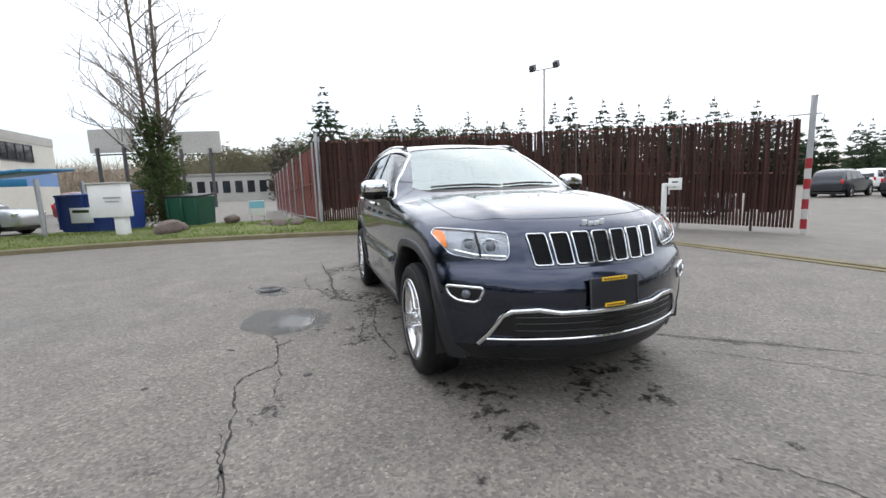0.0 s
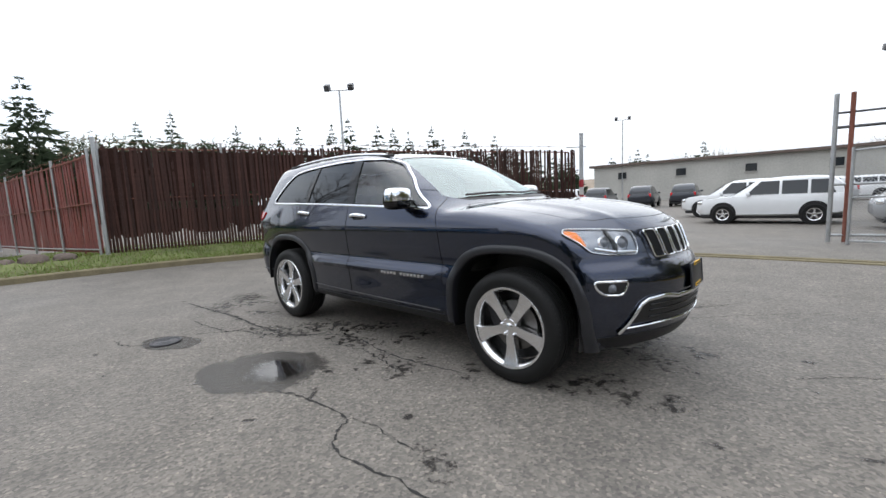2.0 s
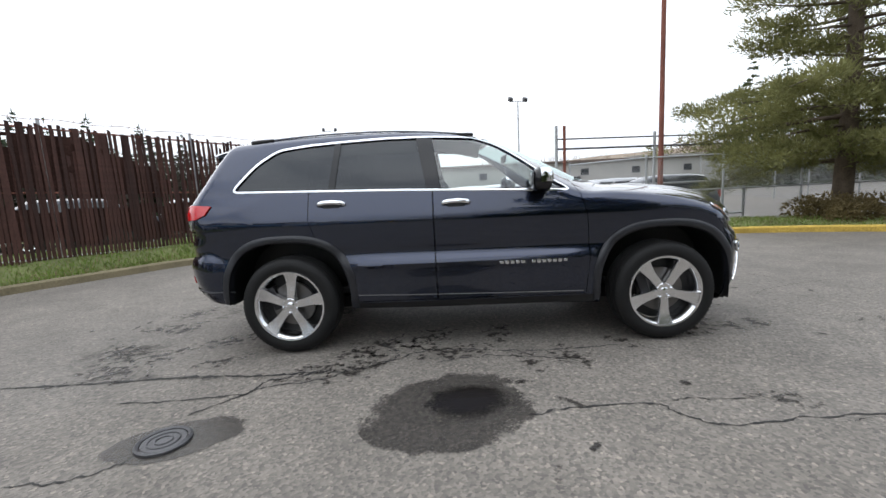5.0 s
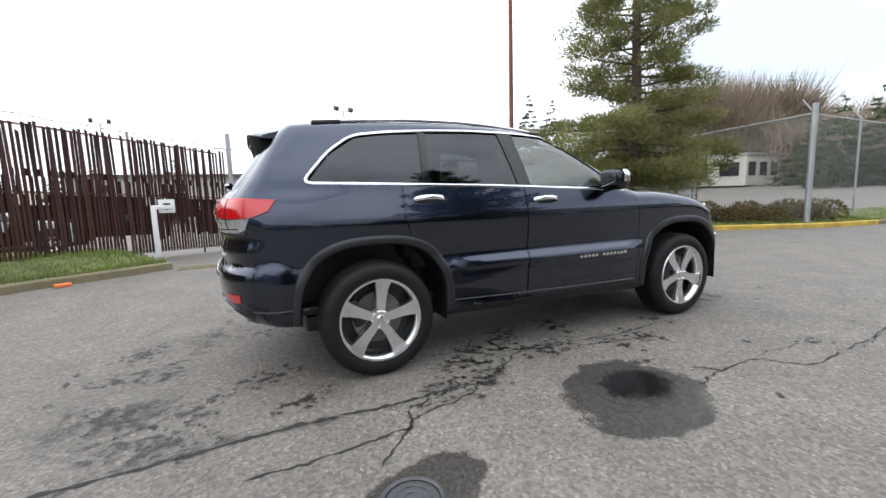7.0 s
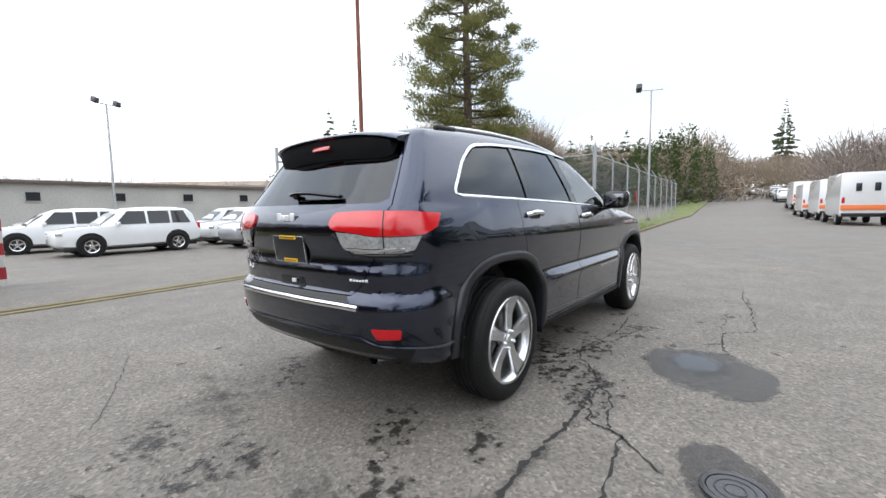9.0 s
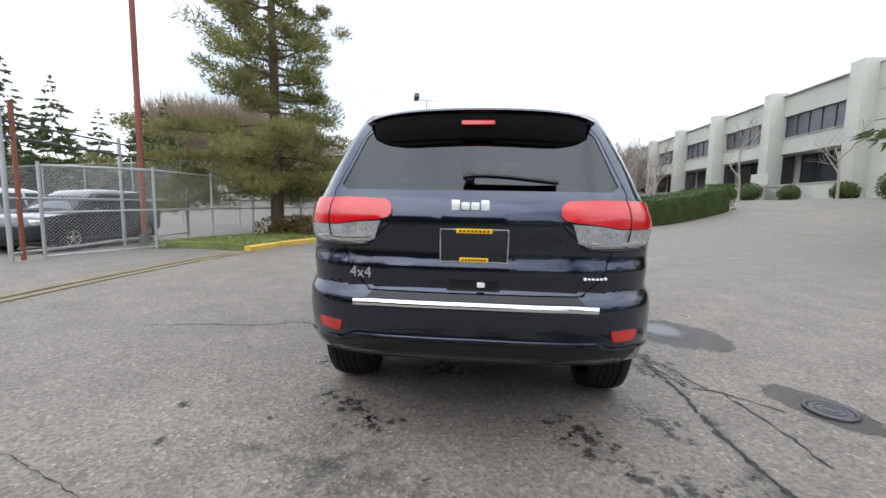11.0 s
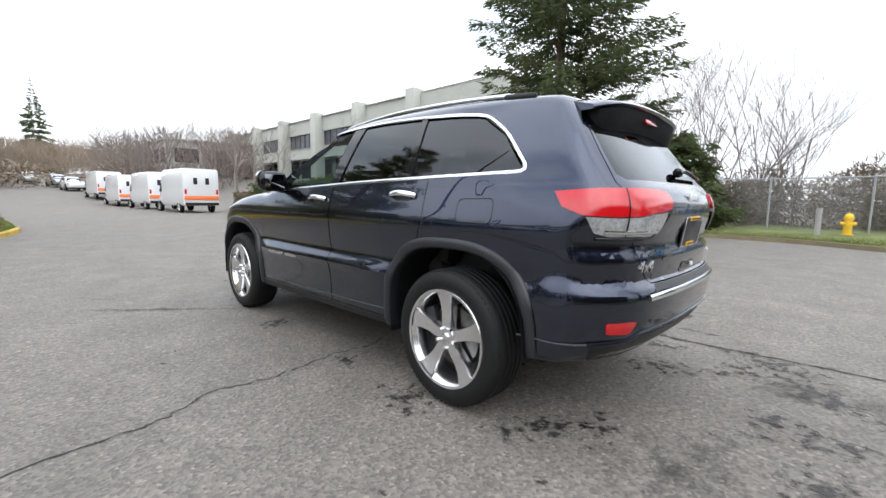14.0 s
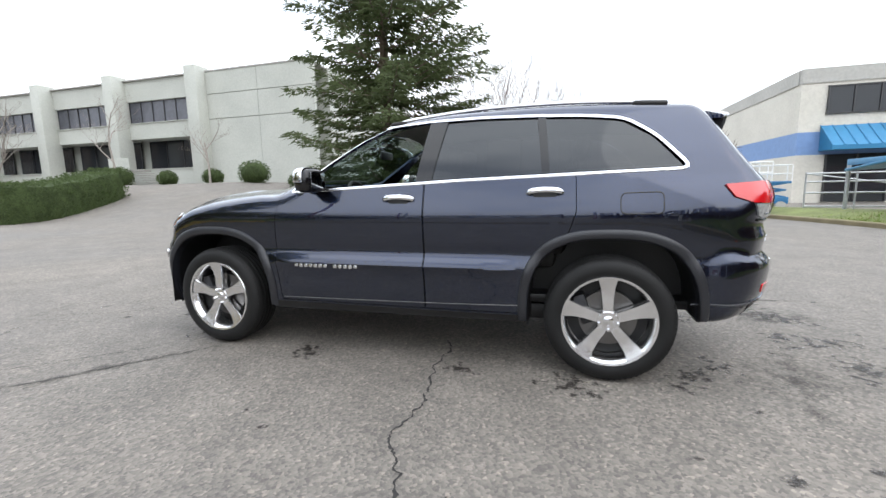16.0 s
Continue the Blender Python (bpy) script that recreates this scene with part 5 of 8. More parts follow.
STAINS = [(-.71, -.80, .3), (-.39, -.70, .3), (.67, -1.17, .2), (1.63, -1.86, .16), (-1.17, -1.27, .22), (.19, -.62, .26), (1.13, -.93, .14), (-.91, -.96, .2), (1.87, -.64, .26), (2.15, -.65, .16),
          (2.07, .06, .3), (1.95, .32, .2), (2.39, -.59, .15), (1.92, .61, .2), (2.35, .38, .16), (-1.96, .76, .24)]
STAINS += [(-2.19, .53, .17), (-1.23, 1.02, .2), (-2.18, -.59, .26), (-2.80, -.16, .2), (-2.95, -.80, .34), (-3.06, -.14, .22), (-2.54, -.87, .2), (.67, .90, .2), (-2.73, -1.18, .28), (-1.95, -1.02, .2),
           (-3.04, .39, .26), (-1.38, .23, .2), (-.2, -1.0, .3), (-.85, -1.25, .26), (.35, -1.2, .2), (-.55, .95, .14)]
for k, (x, y, r) in enumerate(STAINS):
    disc_film("oil_stain", (x, y), r * 1.25, r * (.55 + .3 * ((k * 7) % 5) / 5), OIL, "old dark oil stain on the asphalt", "stain", .0026 + .00008 * k, k * .9)
rnd = random.Random(21)
for k in range(46):
    a, d = rnd.uniform(0, 6.28), rnd.uniform(2.2, 4.4)
    disc_film("asphalt_scuff", (d * math.cos(a), .7 * d * math.sin(a)), rnd.uniform(.04, .11), rnd.uniform(.02, .05), OIL, "small dark scuff in the asphalt", "stain", .0022 + .00003 * k, rnd.uniform(0, 3))


def ragged_crack(pts, seed, width=.009, n=90, wander=.03):
    crack(pts, seed, width, n, wander)


ragged_crack([(.2, -1.98), (.47, -1.90), (.93, -1.88), (1.02, -2.0), (1.19, -2.11), (1.6, -2.07), (2.1, -2.04), (2.75, -1.94), (3.5, -1.9)], 1.0, .010, 130)
ragged_crack([(.93, -1.86), (1.2, -1.83), (1.54, -1.87)], 1.5, .005, 40)
ragged_crack([(-2.22, -2.43), (-1.95, -2.40), (-1.80, -2.30), (-1.76, -2.22)], 2.0, .010, 50)
ragged_crack([(-2.3, -1.68), (-1.57, -1.61), (-1.42, -1.40), (-.95, -1.30), (-.72, -1.20), (-.3, -.95), (.4, -1.05), (1.13, -.98)], 3.0, .012, 150, .04)
ragged_crack([(-.95, -1.31), (-1.07, -1.42), (-1.42, -1.51), (-1.53, -1.62), (-1.75, -1.85)], 4.0, .011, 70)
ragged_crack([(-.72, -1.2), (-.6, -1.0), (-.75, -.8), (-.6, -.55)], 5.0, .012, 60, .05)
ragged_crack([(-.3, -1.2), (0, -1.12), (.35, -1.15), (.7, -1.25)], 6.0, .010, 60, .04)
ragged_crack([(1.72, -2.1), (2.2, -2.05), (2.94, -1.95)], 6.5, .006, 50)
ragged_crack([(-.30, .45), (-.38, .62), (-.36, .96), (-.42, 1.28), (-.44, 1.52), (-.39, 1.78), (-.50, 1.97), (-.57, 2.17), (-.6, 2.6), (-.75, 3.2)], 7.0, .010, 150, .03)
ragged_crack([(-1.04, -1.29), (-1.5, -1.33), (-2.06, -1.31), (-2.64, -1.36), (-3.4, -1.4)], 8.0, .020, 120, .02)
ragged_crack([(2.4, 2.15), (1.95, 1.63), (1.64, 1.25), (1.4, .96)], 9.0, .008, 70)
ragged_crack([(2.9, 2.0), (2.3, 1.5), (1.9, 1.1)], 10.0, .005, 60)
ragged_crack([(2.9, 0.2), (3.3, .5), (4.2, .8)], 11.0, .005, 60)
ragged_crack([(-3.2, .8), (-2.9, 1.5), (-2.6, 2.3)], 12.0, .004, 60)
disc_film("asphalt_seam", (-2.1, -1.32), 1.2, .07, SEAM, "dark worn seam between two lays of asphalt", "seam", .0021, -.02)
disc_film("asphalt_seam", (1.9, 1.55), .9, .10, SEAM, "dark worn seam between two lays of asphalt", "seam", .0021, .9)
disc_film("asphalt_stain", (-2.95, -.75), .55, .28, SEAM, "greasy dark patch on the asphalt", "stain", .0020, .2)
disc_film("asphalt_stain", (-2.6, .6), .6, .3, SEAM, "greasy dark patch on the asphalt", "stain", .0019, 1.2)

# ---- fences, poles and gates ----
FENCE_LINE = smooth_line([(-9.75, -1.1, .26), (-8.8, 1.6, .26), (-7.3, 4.2, .20), (-5.2, 7.0, .10), (-2.80, 9.5, -.05)], 400)


def walk_line(line, pitch):
    """Points at an even pitch along a line, with the heading at each."""
    out, need = [], 0.0
    for a, b in zip(line, line[1:]):
        d = (b - a).length
        while need <= d:
            out.append((a.lerp(b, need / d), math.atan2(b.y - a.y, b.x - a.x)))
            need += pitch
        need -= d
    return out


def slat_fence(name, line, high, pitch, wide, slat_mat, label, gap_seed, twist=0.0):
    fence = thing(name, label, "fence")
    rnd = random.Random(gap_seed)
    variants = []
    for k in range(6):
        bm = bmesh.new()
        h = high + rnd.uniform(-.06, .05)
        w = wide * rnd.uniform(.92, 1.04)
        a, b = .006, rnd.uniform(.0, .03)
        pts = [(-w / 2, -a), (w / 2, -a), (w / 2, a), (-w / 2, a)]
        lo = [bm.verts.new((x, y, .04)) for x, y in pts]
        mi = [bm.verts.new((x + rnd.uniform(-.006, .006), y + rnd.uniform(-.008, .008), h * .5)) for x, y in pts]
        hi = [bm.verts.new((x, y, h - (b if x > 0 else 0))) for x, y in pts]
        for p, q in ((lo, mi), (mi, hi)):
            for i in range(4):
                bm.faces.new((p[i], p[(i + 1) % 4], q[(i + 1) % 4], q[i]))
        bm.faces.new(hi)
        variants.append(finish("slat", bm, slat_mat, 0))
    spots = walk_line(line, pitch)
    for i, (p, a) in enumerate(spots):
        if rnd.random() < .02:
            continue
        turned = math.degrees(a) + twist * sstep(.35, .6, i / len(spots)) + rnd.uniform(-4, 4)
        s = new("slat", variants[rnd.randrange(6)])
        s.parent = fence
        s.matrix_world = pose(p.x, p.y, p.z - (rnd.random() < .06) * .12, rnd.uniform(-1, 1), rnd.uniform(-1.2, 1.2), turned)
    for p, a in walk_line(line, 2.6):
        bm = bmesh.new()
        rod(bm, (p.x - .05 * math.sin(a), p.y + .05 * math.cos(a), p.z - .2), (p.x - .05 * math.sin(a), p.y + .05 * math.cos(a), p.z + high + .12), .03, seg=10)
        part("post", bm, GALV, fence)
    for h in (.12, high * .52, high - .06):
        bm = bmesh.new()
        tube(bm, [(p.x - .045 * math.sin(a), p.y + .045 * math.cos(a), p.z + h) for p, a in walk_line(line, .6)], .018, 6)
        part("rail", bm, RUST if h > 1 else GALV, fence)
    bm = bmesh.new()
    tube(bm, [(p.x, p.y, p.z + high + .10 + .02 * math.sin(3 * i)) for i, (p, a) in enumerate(walk_line(line, .5))], .006, 4)
    for p, a in walk_line(line, .3):
        rod(bm, (p.x - .02, p.y, p.z + high + .07), (p.x + .02, p.y + .01, p.z + high + .14), .004, seg=4)
    part("barbed_wire", bm, RUST, fence)
    return fence


brown_fence = slat_fence("slat_fence", FENCE_LINE, 2.58, .074, .057, SLAT_BROWN, "tall dark brown slatted chain-link fence with torn screening and barbed wire", 3, twist=12)


def screening(fence, line, bay=2.6, cell=.065):
    """Torn brown screening tied behind the slats, one ragged sheet to a bay."""
    pts = walk_line(line, cell)
    total = len(pts) - 1
    per = int(bay / cell)
    for b0 in range(0, total, per):
        bm = bmesh.new()
        grid = {}

        def at(i, k):
            if (i, k) not in grid:
                p, a = pts[i]
                n = noise.noise(Vector((i * .31, k * .31, 2.0))) * .012
                grid[i, k] = bm.verts.new((p.x - (.028 + n) * math.sin(a), p.y + (.028 + n) * math.cos(a), p.z + k * cell))
            return grid[i, k]

        for i in range(b0, min(b0 + per, total)):
            u = i / total
            rough = noise.noise(Vector((i * .06, 0, 7))) * .22 + noise.noise(Vector((i * .35, 0, 9))) * .09
            upper = lerp(2.52, 2.40, u / .45) if u < .45 else lerp(2.40, 1.74, (u - .45) / .10) if u < .55 else 1.74
            upper += rough * (.25 if u < .4 else .5 if u < .55 else 0)
            solid = 1.28 + .16 * round(2.2 * noise.noise(Vector((i // 9 * 1.7, 4, 5))))
            band = 1.14 + noise.noise(Vector((i * .045, 3, 0))) * .10
            half = .10 + noise.noise(Vector((i * .07, 6, 0))) * .13
            lower = .42 + noise.noise(Vector((i * .11, 9, 0))) * .20
            for k in range(1, 40):
                z = (k + .5) * cell
                if z > upper or z < lower or (abs(z - band) < half and .06 < u < .55):
                    continue
                if u > .55 and z > solid and (i + k // 5) % 3:
                    continue
                if u > .55 and z < .85 and (i // 13) % 3 == 1 and i % 2:
                    continue
                if noise.noise(Vector((i * .16, k * .12, 20))) > .50:
                    continue
                bm.faces.new((at(i, k), at(i + 1, k), at(i + 1, k + 1), at(i, k + 1)))
        if bm.faces:
            part("screen", from_mesh(thick(bm, .008)), SCREEN_BROWN, fence, "torn dark brown screening behind the slats", 0)
        else:
            bm.free()


screening(brown_fence, FENCE_LINE)
slat_fence("slat_fence", [Vector((-9.7, -1.25, .3)), Vector((-14, -1.9, .2)), Vector((-28, -3.6, 0.0))], 2.35, .118, .112, SLAT_RED,
                       "faded dark red slatted fence running back from the corner", 9)
bm = bmesh.new()
rod(bm, (-9.62, -1.18, 0), (-9.62, -1.18, 3.0), .045, seg=12)
rod(bm, (-9.62, -1.18, 3.0), (-9.62, -1.18, 3.03), .05, seg=12)
solo("fence_post", bm, GALV, "grey galvanised corner post of the slatted fence", "post")


def striped_post():
    t = thing("striped_post", "steel gate post with red and white stripes at its foot", "post")
    x, y = -2.67, 9.61
    bm = bmesh.new()
    rod(bm, (x, y, -.3), (x, y, 3.0), .06, seg=14)
    rod(bm, (x, y, 3.0), (x, y, 3.03), .066, seg=14)
    part("pole", bm, GALV, t)
    for i in range(8):
        bm = bmesh.new()
        rod(bm, (x, y, i * .235 - .26), (x, y, i * .235 - .025), .066, seg=14)
        part("stripe", bm, STRIPE_RED if i % 2 else STRIPE_WHITE, t)
    bm = bmesh.new()
    rod(bm, (x - .35, y - .3, 2.62), (x + .12, y + .1, 2.62), .016, seg=8)
    part("bracket", bm, GALV, t)


striped_post()


def sign_post():
    t = thing("sign_post", "short white steel post with a small square sign", "sign")
    x, y = -4.04, 6.79
    z = .12
    bm = bmesh.new()
    box(bm, (x, y, z + .5), (.09, .09, 1.05), bevel=.008)
    part("post", bm, SIGN_WHITE, t)
    bm = bmesh.new()
    box(bm, (x + .13, y + .06, z + 1.0), (.36, .07, .09), pose(0, 0, 0, 0, 0, 25), bevel=.006)
    part("arm", bm, SIGN_WHITE, t)
    bm = bmesh.new()
    box(bm, (x + .22, y + .1, z + 1.02), (.30, .02, .28), pose(0, 0, 0, 0, 0, 25), bevel=.004)
    pl = part("panel", bm, SIGN_WHITE, t)
    bm = bmesh.new()
    box(bm, (x + .225, y + .088, z + 1.06), (.13, .006, .04), pose(0, 0, 0, 0, 0, 25))
    box(bm, (x + .225, y + .088, z + 1.0), (.045, .006, .12), pose(0, 0, 0, 0, 0, 25))
    part("mark", bm, BLACK, pl)


sign_post()


def chain_fence(name, pts, high, label, rails=(0.98, 0.05), arms=False, spacing=3.0, post_r=.032, top=None):
    """Chain-link panels between galvanised posts."""
    f = thing(name, label, "fence")
    line = [Vector((p[0], p[1], ground_z(p[0], p[1]) if len(p) < 3 else p[2])) for p in pts]
    bm = bmesh.new()
    uv = bm.loops.layers.uv.new("UVMap")
    s = 0.0
    for a, b in zip(line, line[1:]):
        d = (b - a).length
        n = max(1, int(d / 2))
        for k in range(n):
            p, q = a.lerp(b, k / n), a.lerp(b, (k + 1) / n)
            fc = bm.faces.new([bm.verts.new(v) for v in (p + Vector((0, 0, .05)), q + Vector((0, 0, .05)), q + Vector((0, 0, high)), p + Vector((0, 0, high)))])
            for l, u in zip(fc.loops, ((s + d * k / n, 0), (s + d * (k + 1) / n, 0), (s + d * (k + 1) / n, high), (s + d * k / n, high))):
                l[uv].uv = u
        s += d
    part("wire_mesh", bm, CHAIN, f, smooth=0)
    for i, (p, a) in enumerate(walk_line(line, spacing) + [(line[-1], 0)]):
        bm = bmesh.new()
        rod(bm, (p.x, p.y, p.z - .2), (p.x, p.y, p.z + high + .05), post_r, seg=10)
        if arms:
            rod(bm, (p.x, p.y, p.z + high + .03), (p.x - .25 * math.sin(a), p.y + .25 * math.cos(a), p.z + high + .38), .018, seg=6)
        part("post", bm, GALV, f)
    for r in rails:
        bm = bmesh.new()
        tube(bm, [(p.x, p.y, p.z + high * r) for p, a in walk_line(line, 1.0)] + [tuple(line[-1] + Vector((0, 0, high * r)))], .021, 6)
        part("rail", bm, GALV, f)
    return f


chain_fence("chain_link_fence", [(3.4, 8.9), (5.1, 8.0), (9.5, 7.9), (12.4, 6.6)], 1.95, "low galvanised chain-link fence round the yard", (.99, .5, .04), spacing=2.1)
chain_fence("chain_link_fence", [(12.0, 3.10), (13.6, 9.8), (17, 19), (21, 33)], 3.15, "tall galvanised chain-link fence beside the pine", (.99,), spacing=4.2)
chain_fence("chain_link_fence", [(12.0, 3.10), (20, 3.6), (30, 4.3), (40, 4.9)], 3.15, "tall galvanised chain-link fence along the road with angled arms", (.99, .02), True, 3.1)
chain_fence("chain_link_fence", [(6.5, -14.2), (1.5, -16.2), (-3.2, -15.6), (-6.4, -12.8)], 2.0, "rusting chain-link fence in front of the storage yard", (.98,), spacing=2.6)


def corner_gate_post():
    bm = bmesh.new()
    rod(bm, (12.0, 3.05, -.3), (12.0, 3.05, 3.35), .07, seg=16)
    rod(bm, (12.0, 3.05, 3.35), (12.0, 3.05, 3.39), .078, seg=16)
    solo("gate_post", bm, GALV, "thick pale steel post at the fence corner", "post")


corner_gate_post()


def slide_gate():
    t = thing("sliding_gate", "tall steel pipe gate standing open behind the yard fence", "gate")
    a, b = Vector((3.1, 9.3, -.1)), Vector((9.6, 10.4, -.1))
    for k in (0, .04, .5, 1):
        bm = bmesh.new()
        p = a.lerp(b, k)
        rod(bm, p, p + Vector((0, 0, 3.15 if k < .1 else 2.9)), .045, seg=10)
        part("upright", bm, GALV if k != .04 else RUST, t)
    for z in (.15, 1.25, 2.45, 2.75):
        bm = bmesh.new()
        rod(bm, a + Vector((0, 0, z)), b + Vector((0, 0, z)), .03 if z < 2.5 else .022, seg=8)
        part("rail", bm, GALV if z < 2 else IRON, t)


slide_gate()


def tall_pole(name, x, y, h, r, material, label, lamps=0, turn=0.0, lower=None):
    t = thing(name, label, "pole")
    z = ground_z(x, y)
    bm = bmesh.new()
    rod(bm, (x, y, z - .2), (x, y, z + h), r, r * .7, seg=14)
    part("pole", bm, material, t)
    bm = bmesh.new()
    rod(bm, (x, y, z - .1), (x, y, z + .35), r * 2.0, r * 1.7, seg=14)
    part("base", bm, lower or CONCRETE, t)
    if lamps:
        bm = bmesh.new()
        c, s = math.cos(turn), math.sin(turn)
        rod(bm, (x - .7 * c, y - .7 * s, z + h), (x + .7 * c, y + .7 * s, z + h), .035, seg=8)
        part("crossarm", bm, GALV, t)
        for k in ((-1, 1) if lamps == 2 else (1,)):
            bm = bmesh.new()
            box(bm, (x + k * .75 * c, y + k * .75 * s, z + h + .18), (.34, .5, .38), pose(0, 0, 0, 25, 0, math.degrees(turn)), bevel=.05)
            part("lamp_head", bm, IRON, t, "weathered floodlight head")


tall_pole("steel_pole", 6.2, 9.1, 13.0, .080, RUST, "tall rust-red steel pole with a concrete foot", lower=IRON)
tall_pole("light_pole", -20.0, 13.1, 8.5, .09, GALV, "tall grey pole with two floodlights", 2, 0.7)
tall_pole("light_pole", 6.3, 37.5, 9.6, .09, GALV, "tall grey pole with two floodlights", 2, 0.3)
tall_pole("light_pole", -16.0, 52.0, 10.0, .09, GALV, "tall grey pole with two floodlights", 2, 0.3)
tall_pole("light_pole", 27.1, 4.45, 8.7, .075, GALV, "tall grey light pole with a rusty foot behind the road fence", 1, 1.94, lower=RUST)

# ---- buildings ----
def wall_box(name, bm_parts, material, parent):
    bm = bmesh.new()
    for c, s in bm_parts:
        box(bm, c, s)
    return part(name, bm, material, parent, smooth=0)


def office():
    """Two-storey tilt-up office along y = -24.3; the ground falls from east to west."""
    t = thing("office_building", "two-storey pale grey-green concrete office with tall pilasters and ribbon windows", "building")
    y0, zb, zt = -24.3, 1.2, 10.6
    PX = [26.5, 35.2, 44.0, 52.7, 61.4, 70.0]
    for i, x in enumerate(PX):
        bm = bmesh.new()
        box(bm, (x + .45, y0 + .25, (zb + zt + .35) / 2), (1.1, 1.3, zt + .35 - zb), bevel=.03)
        part("pilaster", bm, WALL_GREY, t)
    z1, z2, z3, z4 = 3.35, 5.85, 7.2, 8.95
    for a, b in zip(PX, PX[1:]):
        lo, hi = a + 1.0, b - .1
        m, w = (lo + hi) / 2, hi - lo
        wall_box("wall_panel", [((m, y0 - .35, (zb + z1) / 2), (w, .3, z1 - zb)), ((m, y0 - .35, (z2 + z3) / 2), (w, .3, z3 - z2)),
                                ((m, y0 - .35, (z4 + zt) / 2), (w, .3, zt - z4))], WALL_GREY, t)
        part("floor_slab", box_bm((m, y0 - 1.35, z2 + .16), (w, 1.7, .3)), WALL_GREY, t)
        part("floor_slab", box_bm((m, y0 - 1.35, z1 - .16), (w, 1.7, .3)), CONCRETE, t)
        for zl, zh, n, back in ((z1, z2, 4, 1.9), (z3, z4, 6, .42)):
            win = part("window", box_bm((m, y0 - back - .07, (zl + zh) / 2), (w, .06, zh - zl)), WINDOW if back > 1 else WINDOW_REFLECT_TONE, t)
            for k in range(n + 1):
                bm = bmesh.new()
                box(bm, (lo + w * k / n, y0 - back, (zl + zh) / 2), (.04, .06, zh - zl))
                part("mullion", bm, WINDOW_FRAME, win)
            part("sill", box_bm((m, y0 - .15, zl - .04), (w, .10, .05)), WALL_GREY, win)
    # blank wall with reveal lines
    lo, hi = 16.7, 26.5
    zr = [zb - 1.2, 7.0, 8.9, zt]
    for a, b in zip(zr, zr[1:]):
        bm = bmesh.new()
        n = 2
        for k in range(n):
            w = (hi - lo) / n
            box(bm, (lo + w * (k + .5), y0 - .2, (a + b) / 2), (w - .03, .3, b - a - .05))
        part("wall_panel", bm, WALL_GREY, t, smooth=0)
    bm = bmesh.new()
    box(bm, ((lo + PX[-1]) / 2, y0 - 10.6, (zb - 1.2 + zt - .1) / 2), (PX[-1] - lo, 17, zt - .1 - zb + 1.2))
    part("core", bm, WALL_GREY, t, smooth=0)
    part("roof", box_bm(((lo + PX[-1]) / 2, y0 - 1.3, zt - .2), (PX[-1] - lo, 1.9, .1)), CONCRETE, t, smooth=0)
    bm = bmesh.new()
    box(bm, ((lo + PX[-1]) / 2, y0 - .2, zt + .04), (PX[-1] - lo + .2, .4, .10))
    part("coping", bm, CONCRETE, t)
    # entrance steps and rail
    st = thing("entrance_steps", "open concrete steps with a rail to the office door", "steps")
    for k in range(7):
        bm = bmesh.new()
        box(bm, (30.2 + .30 * k, -22.6, 1.95 + .18 * k), (.34, 1.5, .07), bevel=.01)
        part("tread", bm, CONCRETE, st)
    bm = bmesh.new()
    box(bm, (33.4, -22.8, 3.1), (2.2, 1.8, .12))
    rod(bm, (32.6, -22.0, 1.6), (32.6, -22.0, 3.1), .06)
    rod(bm, (34.2, -22.0, 1.6), (34.2, -22.0, 3.1), .06)
    part("landing", bm, CONCRETE, st)
    bm = bmesh.new()
    box(bm, (33.4, -21.95, 3.65), (2.2, .05, .9))
    part("parapet", bm, WALL_GREY, st)
    # the plan above is drawn at 1 : 1.12
    grow = Matrix.Translation((-1.2, 3.55, 1.2)) @ Matrix.Scale(1.12, 4) @ Matrix.Translation((1.2, -3.55, -1.2))
    t.matrix_world = grow
    st.matrix_world = grow


def box_bm(c, s, m=None, bevel=0.0):
    bm = bmesh.new()
    box(bm, c, s, m, bevel)
    return bm


office()


